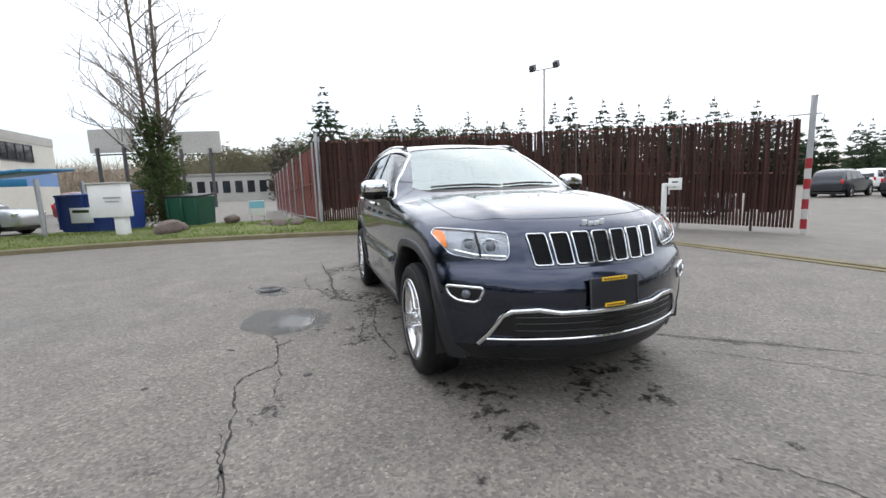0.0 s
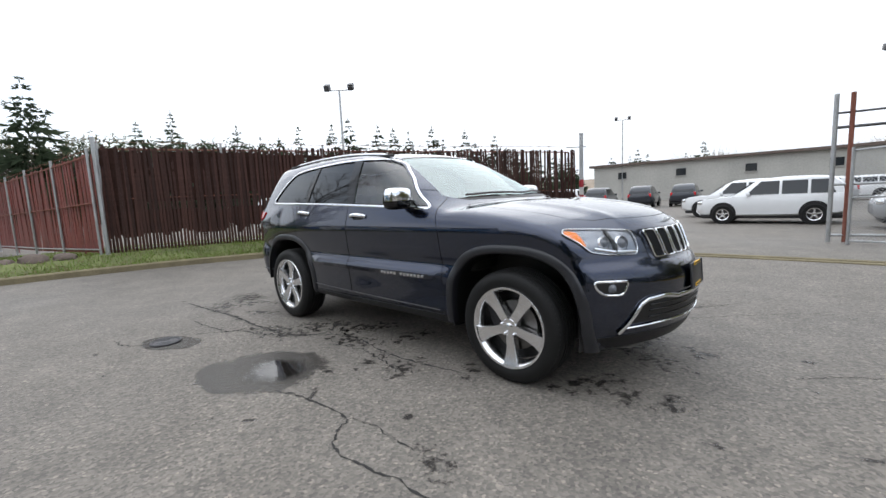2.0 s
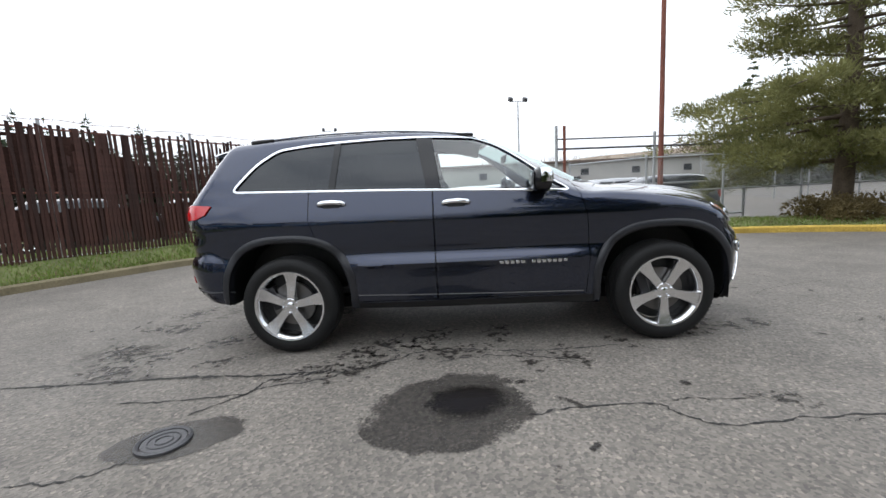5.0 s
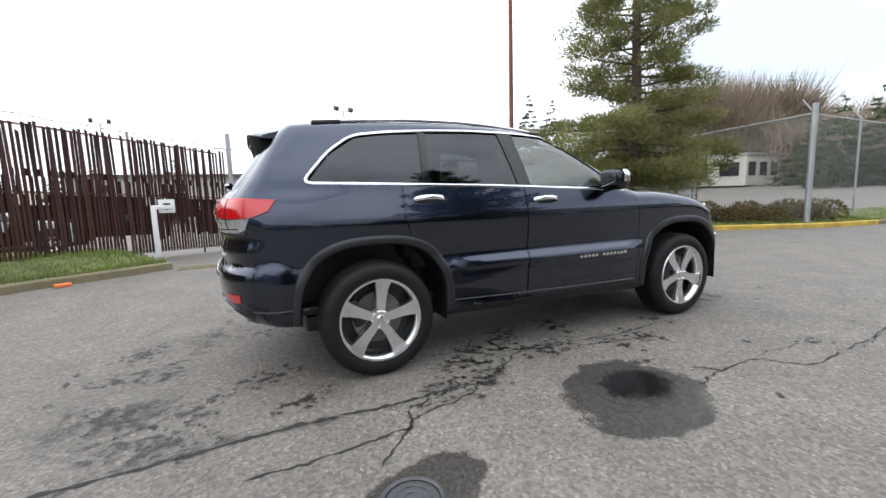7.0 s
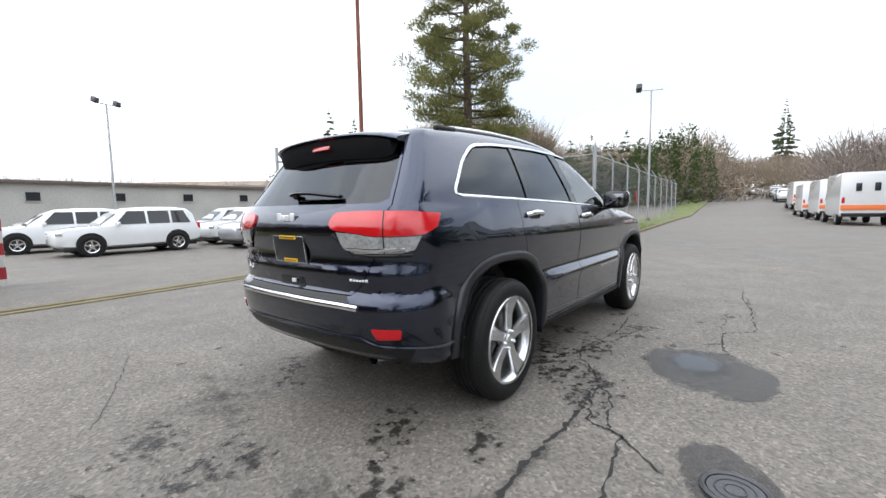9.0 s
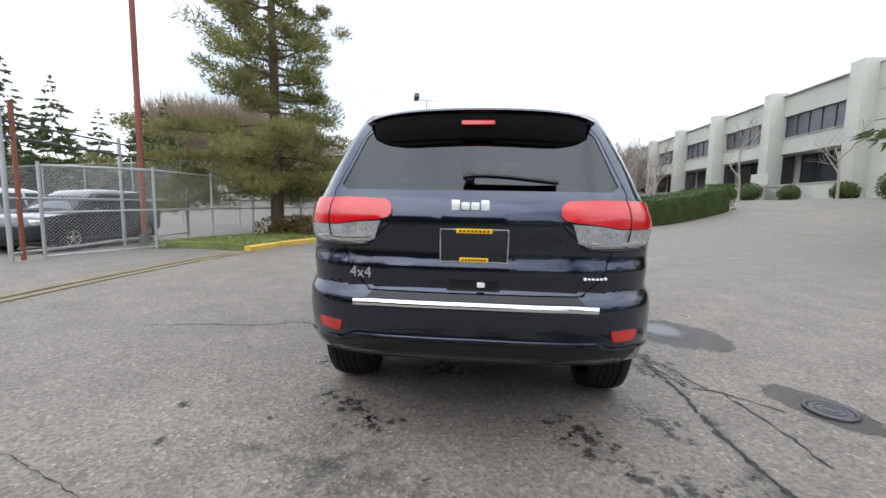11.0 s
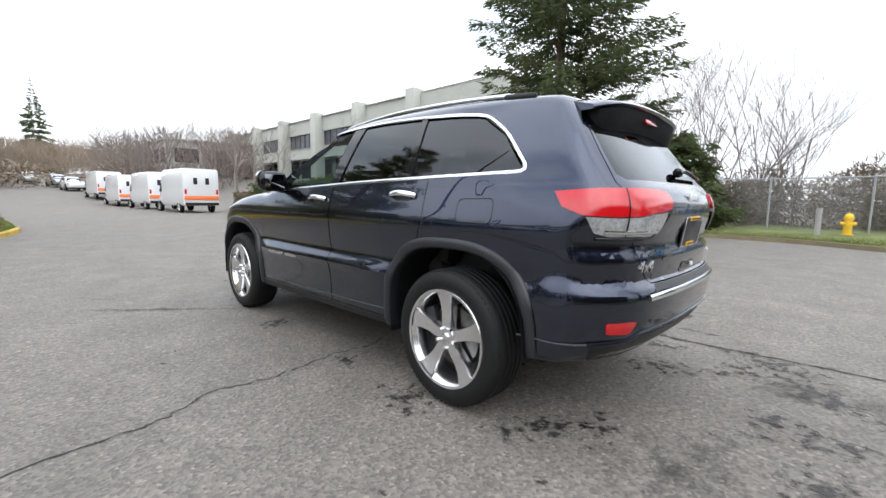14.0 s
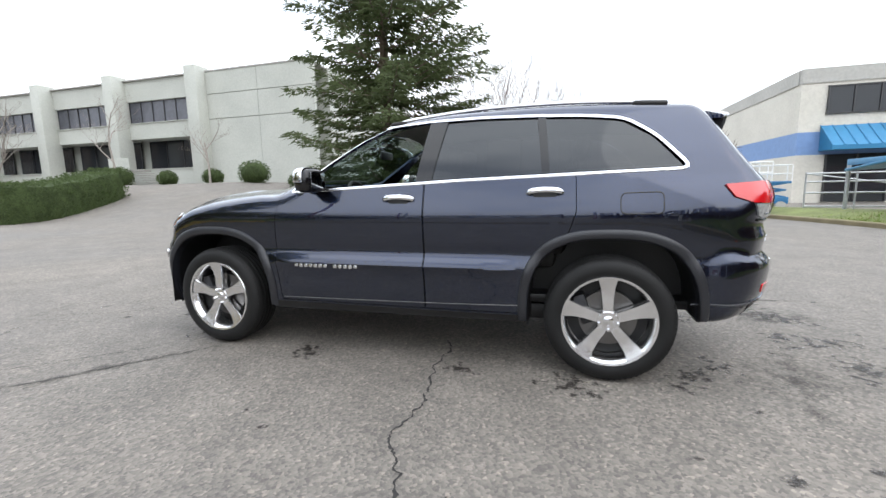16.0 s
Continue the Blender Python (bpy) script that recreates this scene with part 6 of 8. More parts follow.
def blue_band_building():
    t = thing("warehouse_building", "cream block warehouse with a blue band and blue metal awning", "building")
    x1, x0, y1, y0 = -12.9, -46.0, -24.2, -96.0
    def ring(name, za, zc, material, out=0.0):
        bm = bmesh.new()
        box(bm, ((x0 + x1) / 2, y1 - .15 + out, (za + zc) / 2), (x1 - x0, .3, zc - za))
        box(bm, (x1 - .15 + out, (y0 + y1) / 2 - .15, (za + zc) / 2), (.3, y1 - y0 - .3, zc - za))
        part(name, bm, material, t, smooth=0)
    ring("wall", -.1, 2.55, WALL_CREAM)
    ring("painted_band", 2.55, 3.75, BLUE_BAND)
    ring("wall", 3.75, 6.25, WALL_CREAM)
    ring("cornice", 6.25, 7.0, WALL_WHITE, .05)
    part("roof", box_bm(((x0 + x1) / 2, (y0 + y1) / 2, 6.9), (x1 - x0 - .2, y1 - y0 - .2, .1)), CONCRETE, t)
    for k in range(4):
        cx = -16.3 - k * 8.0
        w = part("window", box_bm((cx, y1 + .02, 5.35), (4.4, .06, 1.35)), WINDOW, t)
        for j in range(5):
            part("mullion", box_bm((cx - 2.2 + 1.1 * j, y1 + .06, 5.35), (.06, .08, 1.4)), WINDOW_FRAME, w)
        for z in (4.66, 6.04):
            part("frame", box_bm((cx, y1 + .06, z), (4.5, .09, .07)), WINDOW_FRAME, w)
    bm = bmesh.new()
    ax0, ax1 = -24.0, -13.9
    v = [bm.verts.new(p) for p in ((ax0, y1 + .02, 4.05), (ax1, y1 + .02, 4.05), (ax1, y1 + 1.3, 2.95), (ax0, y1 + 1.3, 2.95), (ax0, y1 + .02, 2.75), (ax1, y1 + .02, 2.75), (ax1, y1 + 1.3, 2.72), (ax0, y1 + 1.3, 2.72))]
    for f in ((0, 1, 2, 3), (3, 2, 6, 7), (0, 3, 7, 4), (1, 5, 6, 2), (4, 7, 6, 5)):
        bm.faces.new([v[i] for i in f])
    bmesh.ops.recalc_face_normals(bm, faces=bm.faces[:])
    aw = part("awning", bm, BLUE_AWNING, t)
    for k in range(21):
        x = ax0 + (ax1 - ax0) * k / 20
        bm = bmesh.new()
        rod(bm, (x, y1 + .02, 4.07), (x, y1 + 1.3, 2.97), .03, seg=6)
        part("seam", bm, BLUE_AWNING, aw)
    for k in range(3):
        cx = -15.6 - k * 3.0
        d = part("shopfront", box_bm((cx, y1 + .03, 1.3), (2.7, .06, 2.5)), WINDOW, t)
        for dx in (-1.35, 0, 1.35):
            part("mullion", box_bm((cx + dx, y1 + .07, 1.3), (.07, .09, 2.5)), WINDOW_FRAME, d)


blue_band_building()


def yard_warehouse():
    t = thing("yard_warehouse", "long low weathered white warehouse with small windows behind the yard", "building")
    y = 52.0
    bm = bmesh.new()
    box(bm, (18.2, y + 8, 1.95), (75.6, 16, 4.4))
    part("wall", bm, WALL_WHITE, t, smooth=0)
    bm = bmesh.new()
    box(bm, (18.2, y + 8, 4.25), (76.6, 17, .28))
    part("roof", bm, STONE, t, smooth=0)
    for k in range(11):
        bm = bmesh.new()
        box(bm, (-16 + 6.6 * k, y - .02, 2.9), (1.0, .1, .8))
        w = part("window", bm, WINDOW, t)
        part("frame", box_bm((-16 + 6.6 * k, y - .08, 2.45), (1.2, .1, .1)), CONCRETE, w)


yard_warehouse()


def far_block(x, y, sx, sy, h, material, label, rows=2, cols=5):
    t = thing("far_building", label, "building")
    z = ground_z(x, y)
    part("wall", box_bm((x, y, z + h / 2), (sx, sy, h)), material, t, smooth=0)
    part("roof", box_bm((x, y, z + h + .15), (sx + .5, sy + .5, .3)), CONCRETE, t, smooth=0)
    for r in range(rows):
        for c in range(cols):
            for side in (0, 1):
                zz = z + h * (r + .55) / rows
                if side == 0:
                    px = x - sx / 2 + sx * (c + .5) / cols
                    py = y + (sy / 2 + .02) * (1 if y < 0 else -1)
                    s = (sx / cols * .6, .08, h / rows * .45)
                else:
                    px = x + (sx / 2 + .02) * (1 if x < 0 else -1)
                    py = y - sy / 2 + sy * (c + .5) / cols
                    s = (.08, sy / cols * .6, h / rows * .45)
                part("window", box_bm((px, py, zz), s), WINDOW, t, smooth=0)


far_block(-58, -45, 14, 22, 8.2, WALL_WHITE, "pale two-storey building across the street")
far_block(-84, -15, 10, 14, 4.6, WALL_WHITE, "low white commercial building beyond the lawn", 1, 7)
far_block(88, -31, 20, 30, 5.2, WALL_WHITE, "pale low building further up the road", 1, 5)
far_block(46, 72, 34, 14, 5, WALL_CREAM, "cream low building behind the fence and pine", 1, 5)
far_block(66, 41, 8, 14, 4.3, WALL_CREAM, "cream low building beyond the fenced yard", 1, 3)


def billboard(x, y, turn, wide, high, z, label):
    t = thing("billboard", label, "billboard", "billboards")
    m = pose(x, y, 0, 0, 0, turn)
    part("panel", box_bm(m @ Vector((0, 0, z + high / 2)), (wide, .25, high), pose(0, 0, 0, 0, 0, turn)), WALL_WHITE, t, smooth=0)
    for k in range(5):
        part("back_rib", box_bm(m @ Vector((0, -.2, z + high * (k + .5) / 5)), (wide, .08, .10), pose(0, 0, 0, 0, 0, turn)), CONCRETE, t)
    for u in (-.3, .3):
        part("post", box_bm(m @ Vector((wide * u, .3, z / 2)), (.22, .22, z + .8), pose(0, 0, 0, 0, 0, turn)), IRON, t)
    part("catwalk", box_bm(m @ Vector((0, -.4, z - .15)), (wide, .5, .08), pose(0, 0, 0, 0, 0, turn)), IRON, t)


billboard(-42.9, -18.3, 72 + 180, 4.1, 2.1, 5.45, "grey weathered back of a roadside billboard on posts")
billboard(-44.7, -11.8, 80 + 180, 4.6, 2.1, 5.5, "grey weathered back of a roadside billboard on posts")

# ---- plants ----
def raw(name, verts, faces, material, parent=None, label="", smooth=False):
    me = bpy.data.meshes.new(name)
    me.from_pydata([tuple(v) for v in verts], [], [tuple(f) for f in faces])
    me.materials.append(material)
    if smooth:
        me.polygons.foreach_set("use_smooth", [True] * len(me.polygons))
    ob = new(name, me)
    ob.parent = parent
    return tagged(ob, label)


class Leaves:
    """Collects small leaf or needle triangles."""

    def __init__(self, seed):
        self.r = np.random.RandomState(seed)
        self.v = []

    def cloud(self, c, rad, n, length, width, shell=0.5, dirn=None, spread=1.0):
        r = self.r
        d = r.normal(size=(n, 3))
        d /= np.linalg.norm(d, axis=1)[:, None]
        k = (shell + (1 - shell) * r.rand(n)) ** 0.7
        p = np.array(c) + d * np.array(rad) * k[:, None]
        a = d * spread + r.normal(size=(n, 3)) * .7
        if dirn is not None:
            a = a * .6 + np.array(dirn)
        self.blades(p, a, length, width)

    def blades(self, p, a, length, width):
        r = self.r
        n = len(p)
        a = a / np.linalg.norm(a, axis=1)[:, None]
        s = np.cross(a, r.normal(size=(n, 3)))
        s /= np.maximum(np.linalg.norm(s, axis=1), 1e-6)[:, None]
        L = length * (.6 + .8 * r.rand(n))[:, None]
        W = width * (.6 + .8 * r.rand(n))[:, None]
        self.v.append(np.stack([p - s * W / 2, p + s * W / 2, p + a * L], 1))

    def make(self, name, material, parent=None, label=""):
        v = np.concatenate(self.v).reshape(-1, 3)
        n = len(v)
        me = bpy.data.meshes.new(name)
        me.vertices.add(n)
        me.vertices.foreach_set("co", v.ravel())
        me.loops.add(n)
        me.loops.foreach_set("vertex_index", np.arange(n))
        me.polygons.add(n // 3)
        me.polygons.foreach_set("loop_start", np.arange(0, n, 3))
        me.update(calc_edges=True)
        me.materials.append(material)
        ob = new(name, me)
        ob.parent = parent
        return tagged(ob, label)


class Sticks:
    """Collects tapered round branches."""

    def __init__(self):
        self.v, self.f = [], []

    def add(self, pts, r0, r1, seg=5):
        n = len(pts)
        base = len(self.v)
        for i, p in enumerate(pts):
            p = Vector(p)
            d = (Vector(pts[min(i + 1, n - 1)]) - Vector(pts[max(i - 1, 0)])).normalized()
            s = d.orthogonal().normalized()
            t = d.cross(s)
            r = lerp(r0, r1, i / (n - 1))
            for k in range(seg):
                a = 2 * math.pi * k / seg
                self.v.append(p + s * r * math.cos(a) + t * r * math.sin(a))
        for i in range(n - 1):
            for k in range(seg):
                a, b = base + i * seg + k, base + i * seg + (k + 1) % seg
                self.f.append((a, b, b + seg, a + seg))

    def make(self, name, material, parent=None, label=""):
        return raw(name, self.v, self.f, material, parent, label, True)


def spruce_tree(x, y, h, rad, seed, label, material=SPRUCE, z0=None, low=.06, dens=1.0):
    t = thing("spruce_tree", label, "tree")
    z = ground_z(x, y) if z0 is None else z0
    rnd = random.Random(seed)
    st, lv = Sticks(), Leaves(seed)
    st.add([(x, y, z - .2), (x + .05, y, z + h * .5), (x, y + .05, z + h)], rad * .055, .02, 9)
    trunk = st.make("trunk", BARK, t)
    st = Sticks()
    k = low * h
    while k < h * .985:
        q = k / h
        reach = rad * (1 - q) ** .68 * (.45 + .55 * min(1, q / .28)) + .12
        for i in range(rnd.randint(6, 8)):
            a = rnd.uniform(0, 6.283)
            R = reach * rnd.uniform(.45, 1.22)
            c, s = math.cos(a), math.sin(a)
            lift_ = (.25 if q > .75 else rnd.uniform(-.30, .04)) * R
            tip = .15 * R
            pts = [(x, y, z + k), (x + c * R * .5, y + s * R * .5, z + k + lift_ * .5 - .02 * R), (x + c * R, y + s * R, z + k + lift_ + tip)]
            st.add(pts, .012 + .010 * R, .004, 4)
            n = max(6, int(50 * R * dens))
            u = lv.r.rand(n) ** .75
            p0 = np.array(pts[0]) * ((1 - u) ** 2)[:, None] + np.array(pts[1]) * (2 * u * (1 - u))[:, None] + np.array(pts[2]) * (u ** 2)[:, None]
            side = np.array([-s, c, 0.0])
            sg = np.where(lv.r.rand(n) < .5, -1, 1)[:, None]
            wide = (.24 * R * (1 - u * .75))[:, None] * lv.r.rand(n)[:, None]
            p = p0 + side * sg * wide + np.array([0, 0, -1.0]) * (wide * .30) + lv.r.normal(size=(n, 3)) * np.array([.06, .06, .085])
            dr = np.array([c, s, 0.0]) * .8 + side * sg * .7 + lv.r.normal(size=(n, 3)) * .22 + np.array([0, 0, -.28])
            lv.blades(p, dr, .30, .085)
        k += h * .0185 * rnd.uniform(.6, 1.4) + .12
    st.make("branch_whorl", BARK, t)
    lv.make("crown", material, t)
    return t


def pine_tree(x, y, h, seed, label):
    t = thing("pine_tree", label, "tree")
    z = ground_z(x, y)
    rnd = random.Random(seed)
    st = Sticks()
    st.add([(x, y, z - .2), (x + .1, y + .05, z + h * .35), (x - .1, y, z + h * .7), (x + .05, y, z + h * .98)], .24, .05, 10)
    st.make("trunk", BARK, t)
    st, lv = Sticks(), Leaves(seed)
    for i in range(100):
        q = (i + rnd.random()) / 100
        k = lerp(.13 * h, .99 * h, q ** 1.10)
        a = i * 2.4 + rnd.uniform(-.5, .5)
        low = q < .26
        R = (1 + .22 * math.cos(a - .9)) * (2.75 * (1 - q) ** .55 * rnd.uniform(.5, 1.12) + .45)
        if low:
            R = (1 + .20 * math.cos(a - 2.1)) * 3.4 * rnd.uniform(.6, 1.08)
        c, s = math.cos(a), math.sin(a)
        up = rnd.uniform(-.28, 0) * R if low else rnd.uniform(-.16, .34) * R
        pts = [(x, y, z + k), (x + c * R * .5, y + s * R * .5, z + k + up * .2), (x + c * R, y + s * R, z + k + up)]
        st.add(smooth_line(pts, 5), .020 + .013 * R, .008, 5)
        n = max(2, int(R * (2.8 if low else 2.2)))
        for j in range(n):
            u = lerp(.30 if low else .40, 1.05, (j + rnd.random()) / n)
            p = (x + c * R * u + rnd.uniform(-.45, .45) * R * .30, y + s * R * u + rnd.uniform(-.45, .45) * R * .30, z + k + up * u + rnd.uniform(-.06, .22))
            w = rnd.uniform(.30, .58) * (1.05 if q < .6 else .85)
            lv.cloud(p, (w, w, w * .60), 230, .15, .034, .10, (c * .35, s * .35, .45))
    st.make("branch_whorl", BARK, t)
    lv.make("crown", NEEDLE, t)
    return t


def bare_tree(x, y, h, seed, label, material=TWIG, stems=1, spread=.55, name="bare_tree", depth=5, z0=None, lean=.25, girth=.014):
    t = thing(name, label, "tree")
    z = ground_z(x, y) if z0 is None else z0
    rnd = random.Random(seed)
    st, bole = Sticks(), Sticks()

    def grow(p, d, L, r, k):
        mid = p + d * L * .5 + Vector((rnd.uniform(-1, 1), rnd.uniform(-1, 1), rnd.uniform(-.3, .6))) * L * .07
        end = p + d * L + Vector((rnd.uniform(-1, 1), rnd.uniform(-1, 1), .3)) * L * .08
        (bole if k == depth else st).add([p, mid, end], r, r * .62, 6 if k > 3 else 4 if k > 1 else 3)
        if k == 0:
            return
        for i in range(rnd.randint(2, 3) + (k > 2)):
            u = rnd.uniform(.35, 1.0)
            base = p.lerp(mid, u * 2) if u < .5 else mid.lerp(end, u * 2 - 1)
            v = Vector((rnd.gauss(0, 1), rnd.gauss(0, 1), rnd.gauss(.25, .5))).normalized()
            nd = (d * (1 - spread) + v * spread + Vector((0, 0, .12))).normalized()
            grow(base, nd, L * rnd.uniform(.5, .72), r * rnd.uniform(.38, .55), k - 1)

    for s in range(stems):
        d = Vector((rnd.uniform(-lean, lean) * (stems > 1), rnd.uniform(-lean, lean) * (stems > 1), 1)).normalized()
        grow(Vector((x + .15 * s, y, z - .1)), d, h * .48, h * girth, depth)
    bole.make("trunk", material, t)
    st.make("crown", material, t)
    return t


pine_tree(10.06, 7.31, 11.4, 5, "tall spreading pine with layered olive-green crown")
spruce_tree(7.2, -15.6, 18.5, 5.9, 11, "large dense green spruce on the verge", dens=1.25)
for tx, ty, th, tr, sd in ((5.6, -14.8, 4.2, 2.3, 17), (3.5, -14.2, 4.1, 2.5, 18), (1.7, -14.6, 3.5, 2.1, 19)):
    spruce_tree(tx, ty, th, tr, sd, "low spreading dark evergreen beside the spruce", dens=1.4, low=.03)
for i, (tx, ty, th) in enumerate([(3.6, -19.2, 9.5), (1.4, -18.2, 9.0), (.0, -19.6, 9.0), (5.2, -21.0, 10.0), (-1.6, -19.0, 7.5)]):
    bare_tree(tx, ty, th, 4 + 30 * i, "leafless twiggy tree behind the chain-link fence", TWIG, 6, .46, depth=6, lean=.34, girth=.0034)
bare_tree(-.5, -20.5, 5.5, 41, "leafless twiggy tree behind the chain-link fence", TWIG, 4, .45, depth=6, lean=.35, girth=.007)
bare_tree(30.3, -19.3, 6.5, 8, "slender leafless birch in front of the office", BARK_PALE, 1, .5)
bare_tree(24.0, -21.5, 6.0, 9, "slender leafless birch in front of the office", BARK_PALE, 1, .5)
for i, (tx, ty, th) in enumerate([(28.5, -9.0, 6.6), (34.0, -14.5, 7.0), (40.5, -15.0, 7.2), (47.0, -15.5, 7.4), (54.0, -16.0, 7.6), (61.0, -17.0, 8.0), (68.0, -16.0, 8.0)]):
    bare_tree(tx, ty, th * 1.3, 60 + i, "small leafless street tree beside the road", BARK_PALE if i % 2 else TWIG, 1, .52, depth=6, girth=.011)
def twin_stem_tree(x, y, h, seed, label):
    """Two upright stems with many fine rising side branches."""
    t = thing("bare_tree", label, "tree")
    rnd = random.Random(seed)
    bole, st = Sticks(), Sticks()

    def twig(p, d, L, r, k):
        end = p + d * L + Vector((rnd.uniform(-1, 1), rnd.uniform(-1, 1), .5)) * L * .10
        mid = p.lerp(end, .5) + Vector((rnd.uniform(-1, 1), rnd.uniform(-1, 1), rnd.uniform(-.6, .2))) * L * .06
        st.add([p, mid, end], r, r * .45, 5 if k > 1 else 3)
        if k:
            for _ in range(rnd.randint(3, 5)):
                q = p.lerp(end, rnd.uniform(.25, 1))
                v = Vector((rnd.gauss(0, 1), rnd.gauss(0, 1), rnd.gauss(.3, .4))).normalized()
                twig(q, (d * .62 + v * .55).normalized(), L * rnd.uniform(.32, .55), r * .5, k - 1)

    for off, top in (((-.22, -.30), h), ((.20, .42), h * .95)):
        pts = [(x, y, -.1), (x + off[0] * .5, y + off[1] * .5, h * .22), (x + off[0] * .9, y + off[1], h * .5), (x + off[0] * 1.1, y + off[1] * 1.6, top)]
        line = smooth_line(pts, 14)
        bole.add(line, h * .0105, .02, 8)
        for k in range(26):
            u = lerp(.26, .98, (k + rnd.random()) / 26)
            i = min(12, int(u * 13))
            p = Vector(line[i]).lerp(Vector(line[i + 1]), u * 13 - i)
            a = rnd.uniform(0, 6.283)
            d = Vector((math.cos(a), math.sin(a), rnd.uniform(.55, 1.1))).normalized()
            twig(p, d, lerp(3.6, 1.8, u) * rnd.uniform(.6, 1.15), lerp(.045, .020, u), 3)
    bole.make("trunk", BARK, t)
    st.make("crown", TWIG, t)
    return t


WT = twin_stem_tree(-14.6, -6.9, 13.0, 23, "tall leafless tree with two stems and an ivy-covered trunk")
lv = Leaves(3)
for i in range(30):
    q = i / 30
    lv.cloud((-14.6 + random.uniform(-.3, .3), -6.9 + random.uniform(-.3, .3), .4 + q * 3.9), (.95 - .5 * q, 1.0 - .5 * q, .3), 210, .12, .075, .4)
lv.make("ivy", HEDGE, WT, "dense dark ivy round the trunk")


def leafy(name, label, category, blobs, material, seed, length, width, n, kind="", core=None, group=""):
    """A shrub or hedge: inner mass with leaf cover."""
    t = thing(name, label, category, group)
    if kind:
        tagged(t, kind=kind)
    lv = Leaves(seed)
    for c, r in blobs:
        lv.cloud(c, r, n, length, width, .82)
        lv.cloud(c, r, n // 3, length, width, .4)
    lv.make("leaves", material, t)
    if core:
        bm = bmesh.new()
        for c, r in blobs:
            bmesh.ops.create_icosphere(bm, subdivisions=2, radius=1, matrix=Matrix.Translation(c) @ Matrix.Diagonal((r[0] * .86, r[1] * .86, r[2] * .86, 1)))
        for v in bm.verts:
            v.co += Vector((noise.noise(v.co * 2), noise.noise(v.co * 2 + Vector((5, 0, 0))), 0)) * .08
        part("branch_mass", bm, core, t)
    return t


def hedge(a, b, wide, high, seed, label, material=HEDGE, n=150):
    t = thing("hedge", label, "hedge")
    a, b = Vector((*a, 0)), Vector((*b, 0))
    d = (b - a)
    L = d.length
    d.normalize()
    s = Vector((-d.y, d.x, 0))
    lv = Leaves(seed)
    r = lv.r
    bm = bmesh.new()
    m = int(L / .7)
    rows = []
    for i in range(m + 1):
        p = a + d * L * i / m
        g = ground_z(p.x, p.y)
        e = .75 if i in (0, m) else 1
        row = []
        for u, v in ((-.46, 0), (-.48, .6), (-.42, .93), (-.2, .98), (.2, .98), (.42, .93), (.48, .6), (.46, 0)):
            row.append(bm.verts.new(p + s * wide * u * e + Vector((0, 0, g + high * v * (.97 if e < 1 else 1) + .05 * math.sin(i * 1.7)))))
        rows.append(row)
        k = n if 0 < i < m else n * 2
        uu, vv = r.rand(k), r.rand(k)
        per = uu * (2 * high + wide)
        off = np.where(per < high, -.5 * wide, np.where(per < high + wide, per - high - .5 * wide, .5 * wide)) * e
        zz = np.where(per < high, per, np.where(per < high + wide, high, 2 * high + wide - per))
        al = (vv - .5) * .8
        pos = np.array(p)[None] + np.array(d)[None] * al[:, None] + np.array(s)[None] * off[:, None] + np.array([0, 0, 1.0])[None] * (zz + g)[:, None] + r.normal(size=(k, 3)) * .045
        lv.blades(pos, r.normal(size=(k, 3)) + np.array([0, 0, .5]), .11, .075)
    for p, q in zip(rows, rows[1:]):
        for k in range(len(p) - 1):
            bm.faces.new((p[k], q[k], q[k + 1], p[k + 1]))
    bm.faces.new(rows[0])
    bm.faces.new(rows[-1][::-1])
    bmesh.ops.recalc_face_normals(bm, faces=bm.faces[:])
    part("branch_mass", bm, HEDGE if material is HEDGE else BARK, t)
    lv.make("leaves", material, t)


hedge((23.0, -8.4), (25.8, -15.6), 2.3, 1.75, 31, "clipped dark green boxwood hedge on a raised bed", n=420)
hedge((29.0, -9.4), (23.6, -8.2), 1.2, 1.25, 33, "low reddish-brown winter hedge", SHRUB, 150)
for i, (sx, sy, r) in enumerate([(27.3, -20.9, .75), (33.0, -21.6, 1.1), (20.5, -22.0, 1.2), (16.8, -22.2, .9), (37.0, -22.0, 1.0), (24.4, -22.2, .8)]):
    leafy("shrub", "rounded green shrub at the foot of the office wall", "shrub", [((sx, sy, ground_z(sx, sy) + r * .55), (r, r * .8, r * .75))], HEDGE, 70 + i, .13, .08, 700, core=HEDGE, group="office shrubs")
blobs = []
rnd = random.Random(5)
for i in range(46):
    k = rnd.uniform(.22, .56)
    p = EAST_KERB[int(k * 59)]
    o = rnd.uniform(.6, 2.4)
    r = rnd.uniform(.22, .42)
    blobs.append(((p.x + .25 * o, p.y + o, .16 + r * .5), (r * 1.5, r * 1.2, r)))
leafy("ground_shrubs", "low tangled brown and olive shrubs behind the yellow kerb", "shrub", blobs, SHRUB, 81, .10, .05, 260, kind="stuff", core=None)
blobs = []
for i in range(80):
    x = rnd.uniform(-7.5, 9)
    y = rnd.uniform(-21, -17.3) - max(0, x) * .1
    r = rnd.uniform(.7, 1.35)
    blobs.append(((x, y, .2 + r * rnd.uniform(.5, 1.4)), (r, r * .8, r)))
leafy("thicket", "brown winter thicket and brambles behind the fence", "shrub", blobs, THICKET, 83, .30, .035, 480, kind="stuff", core=None)

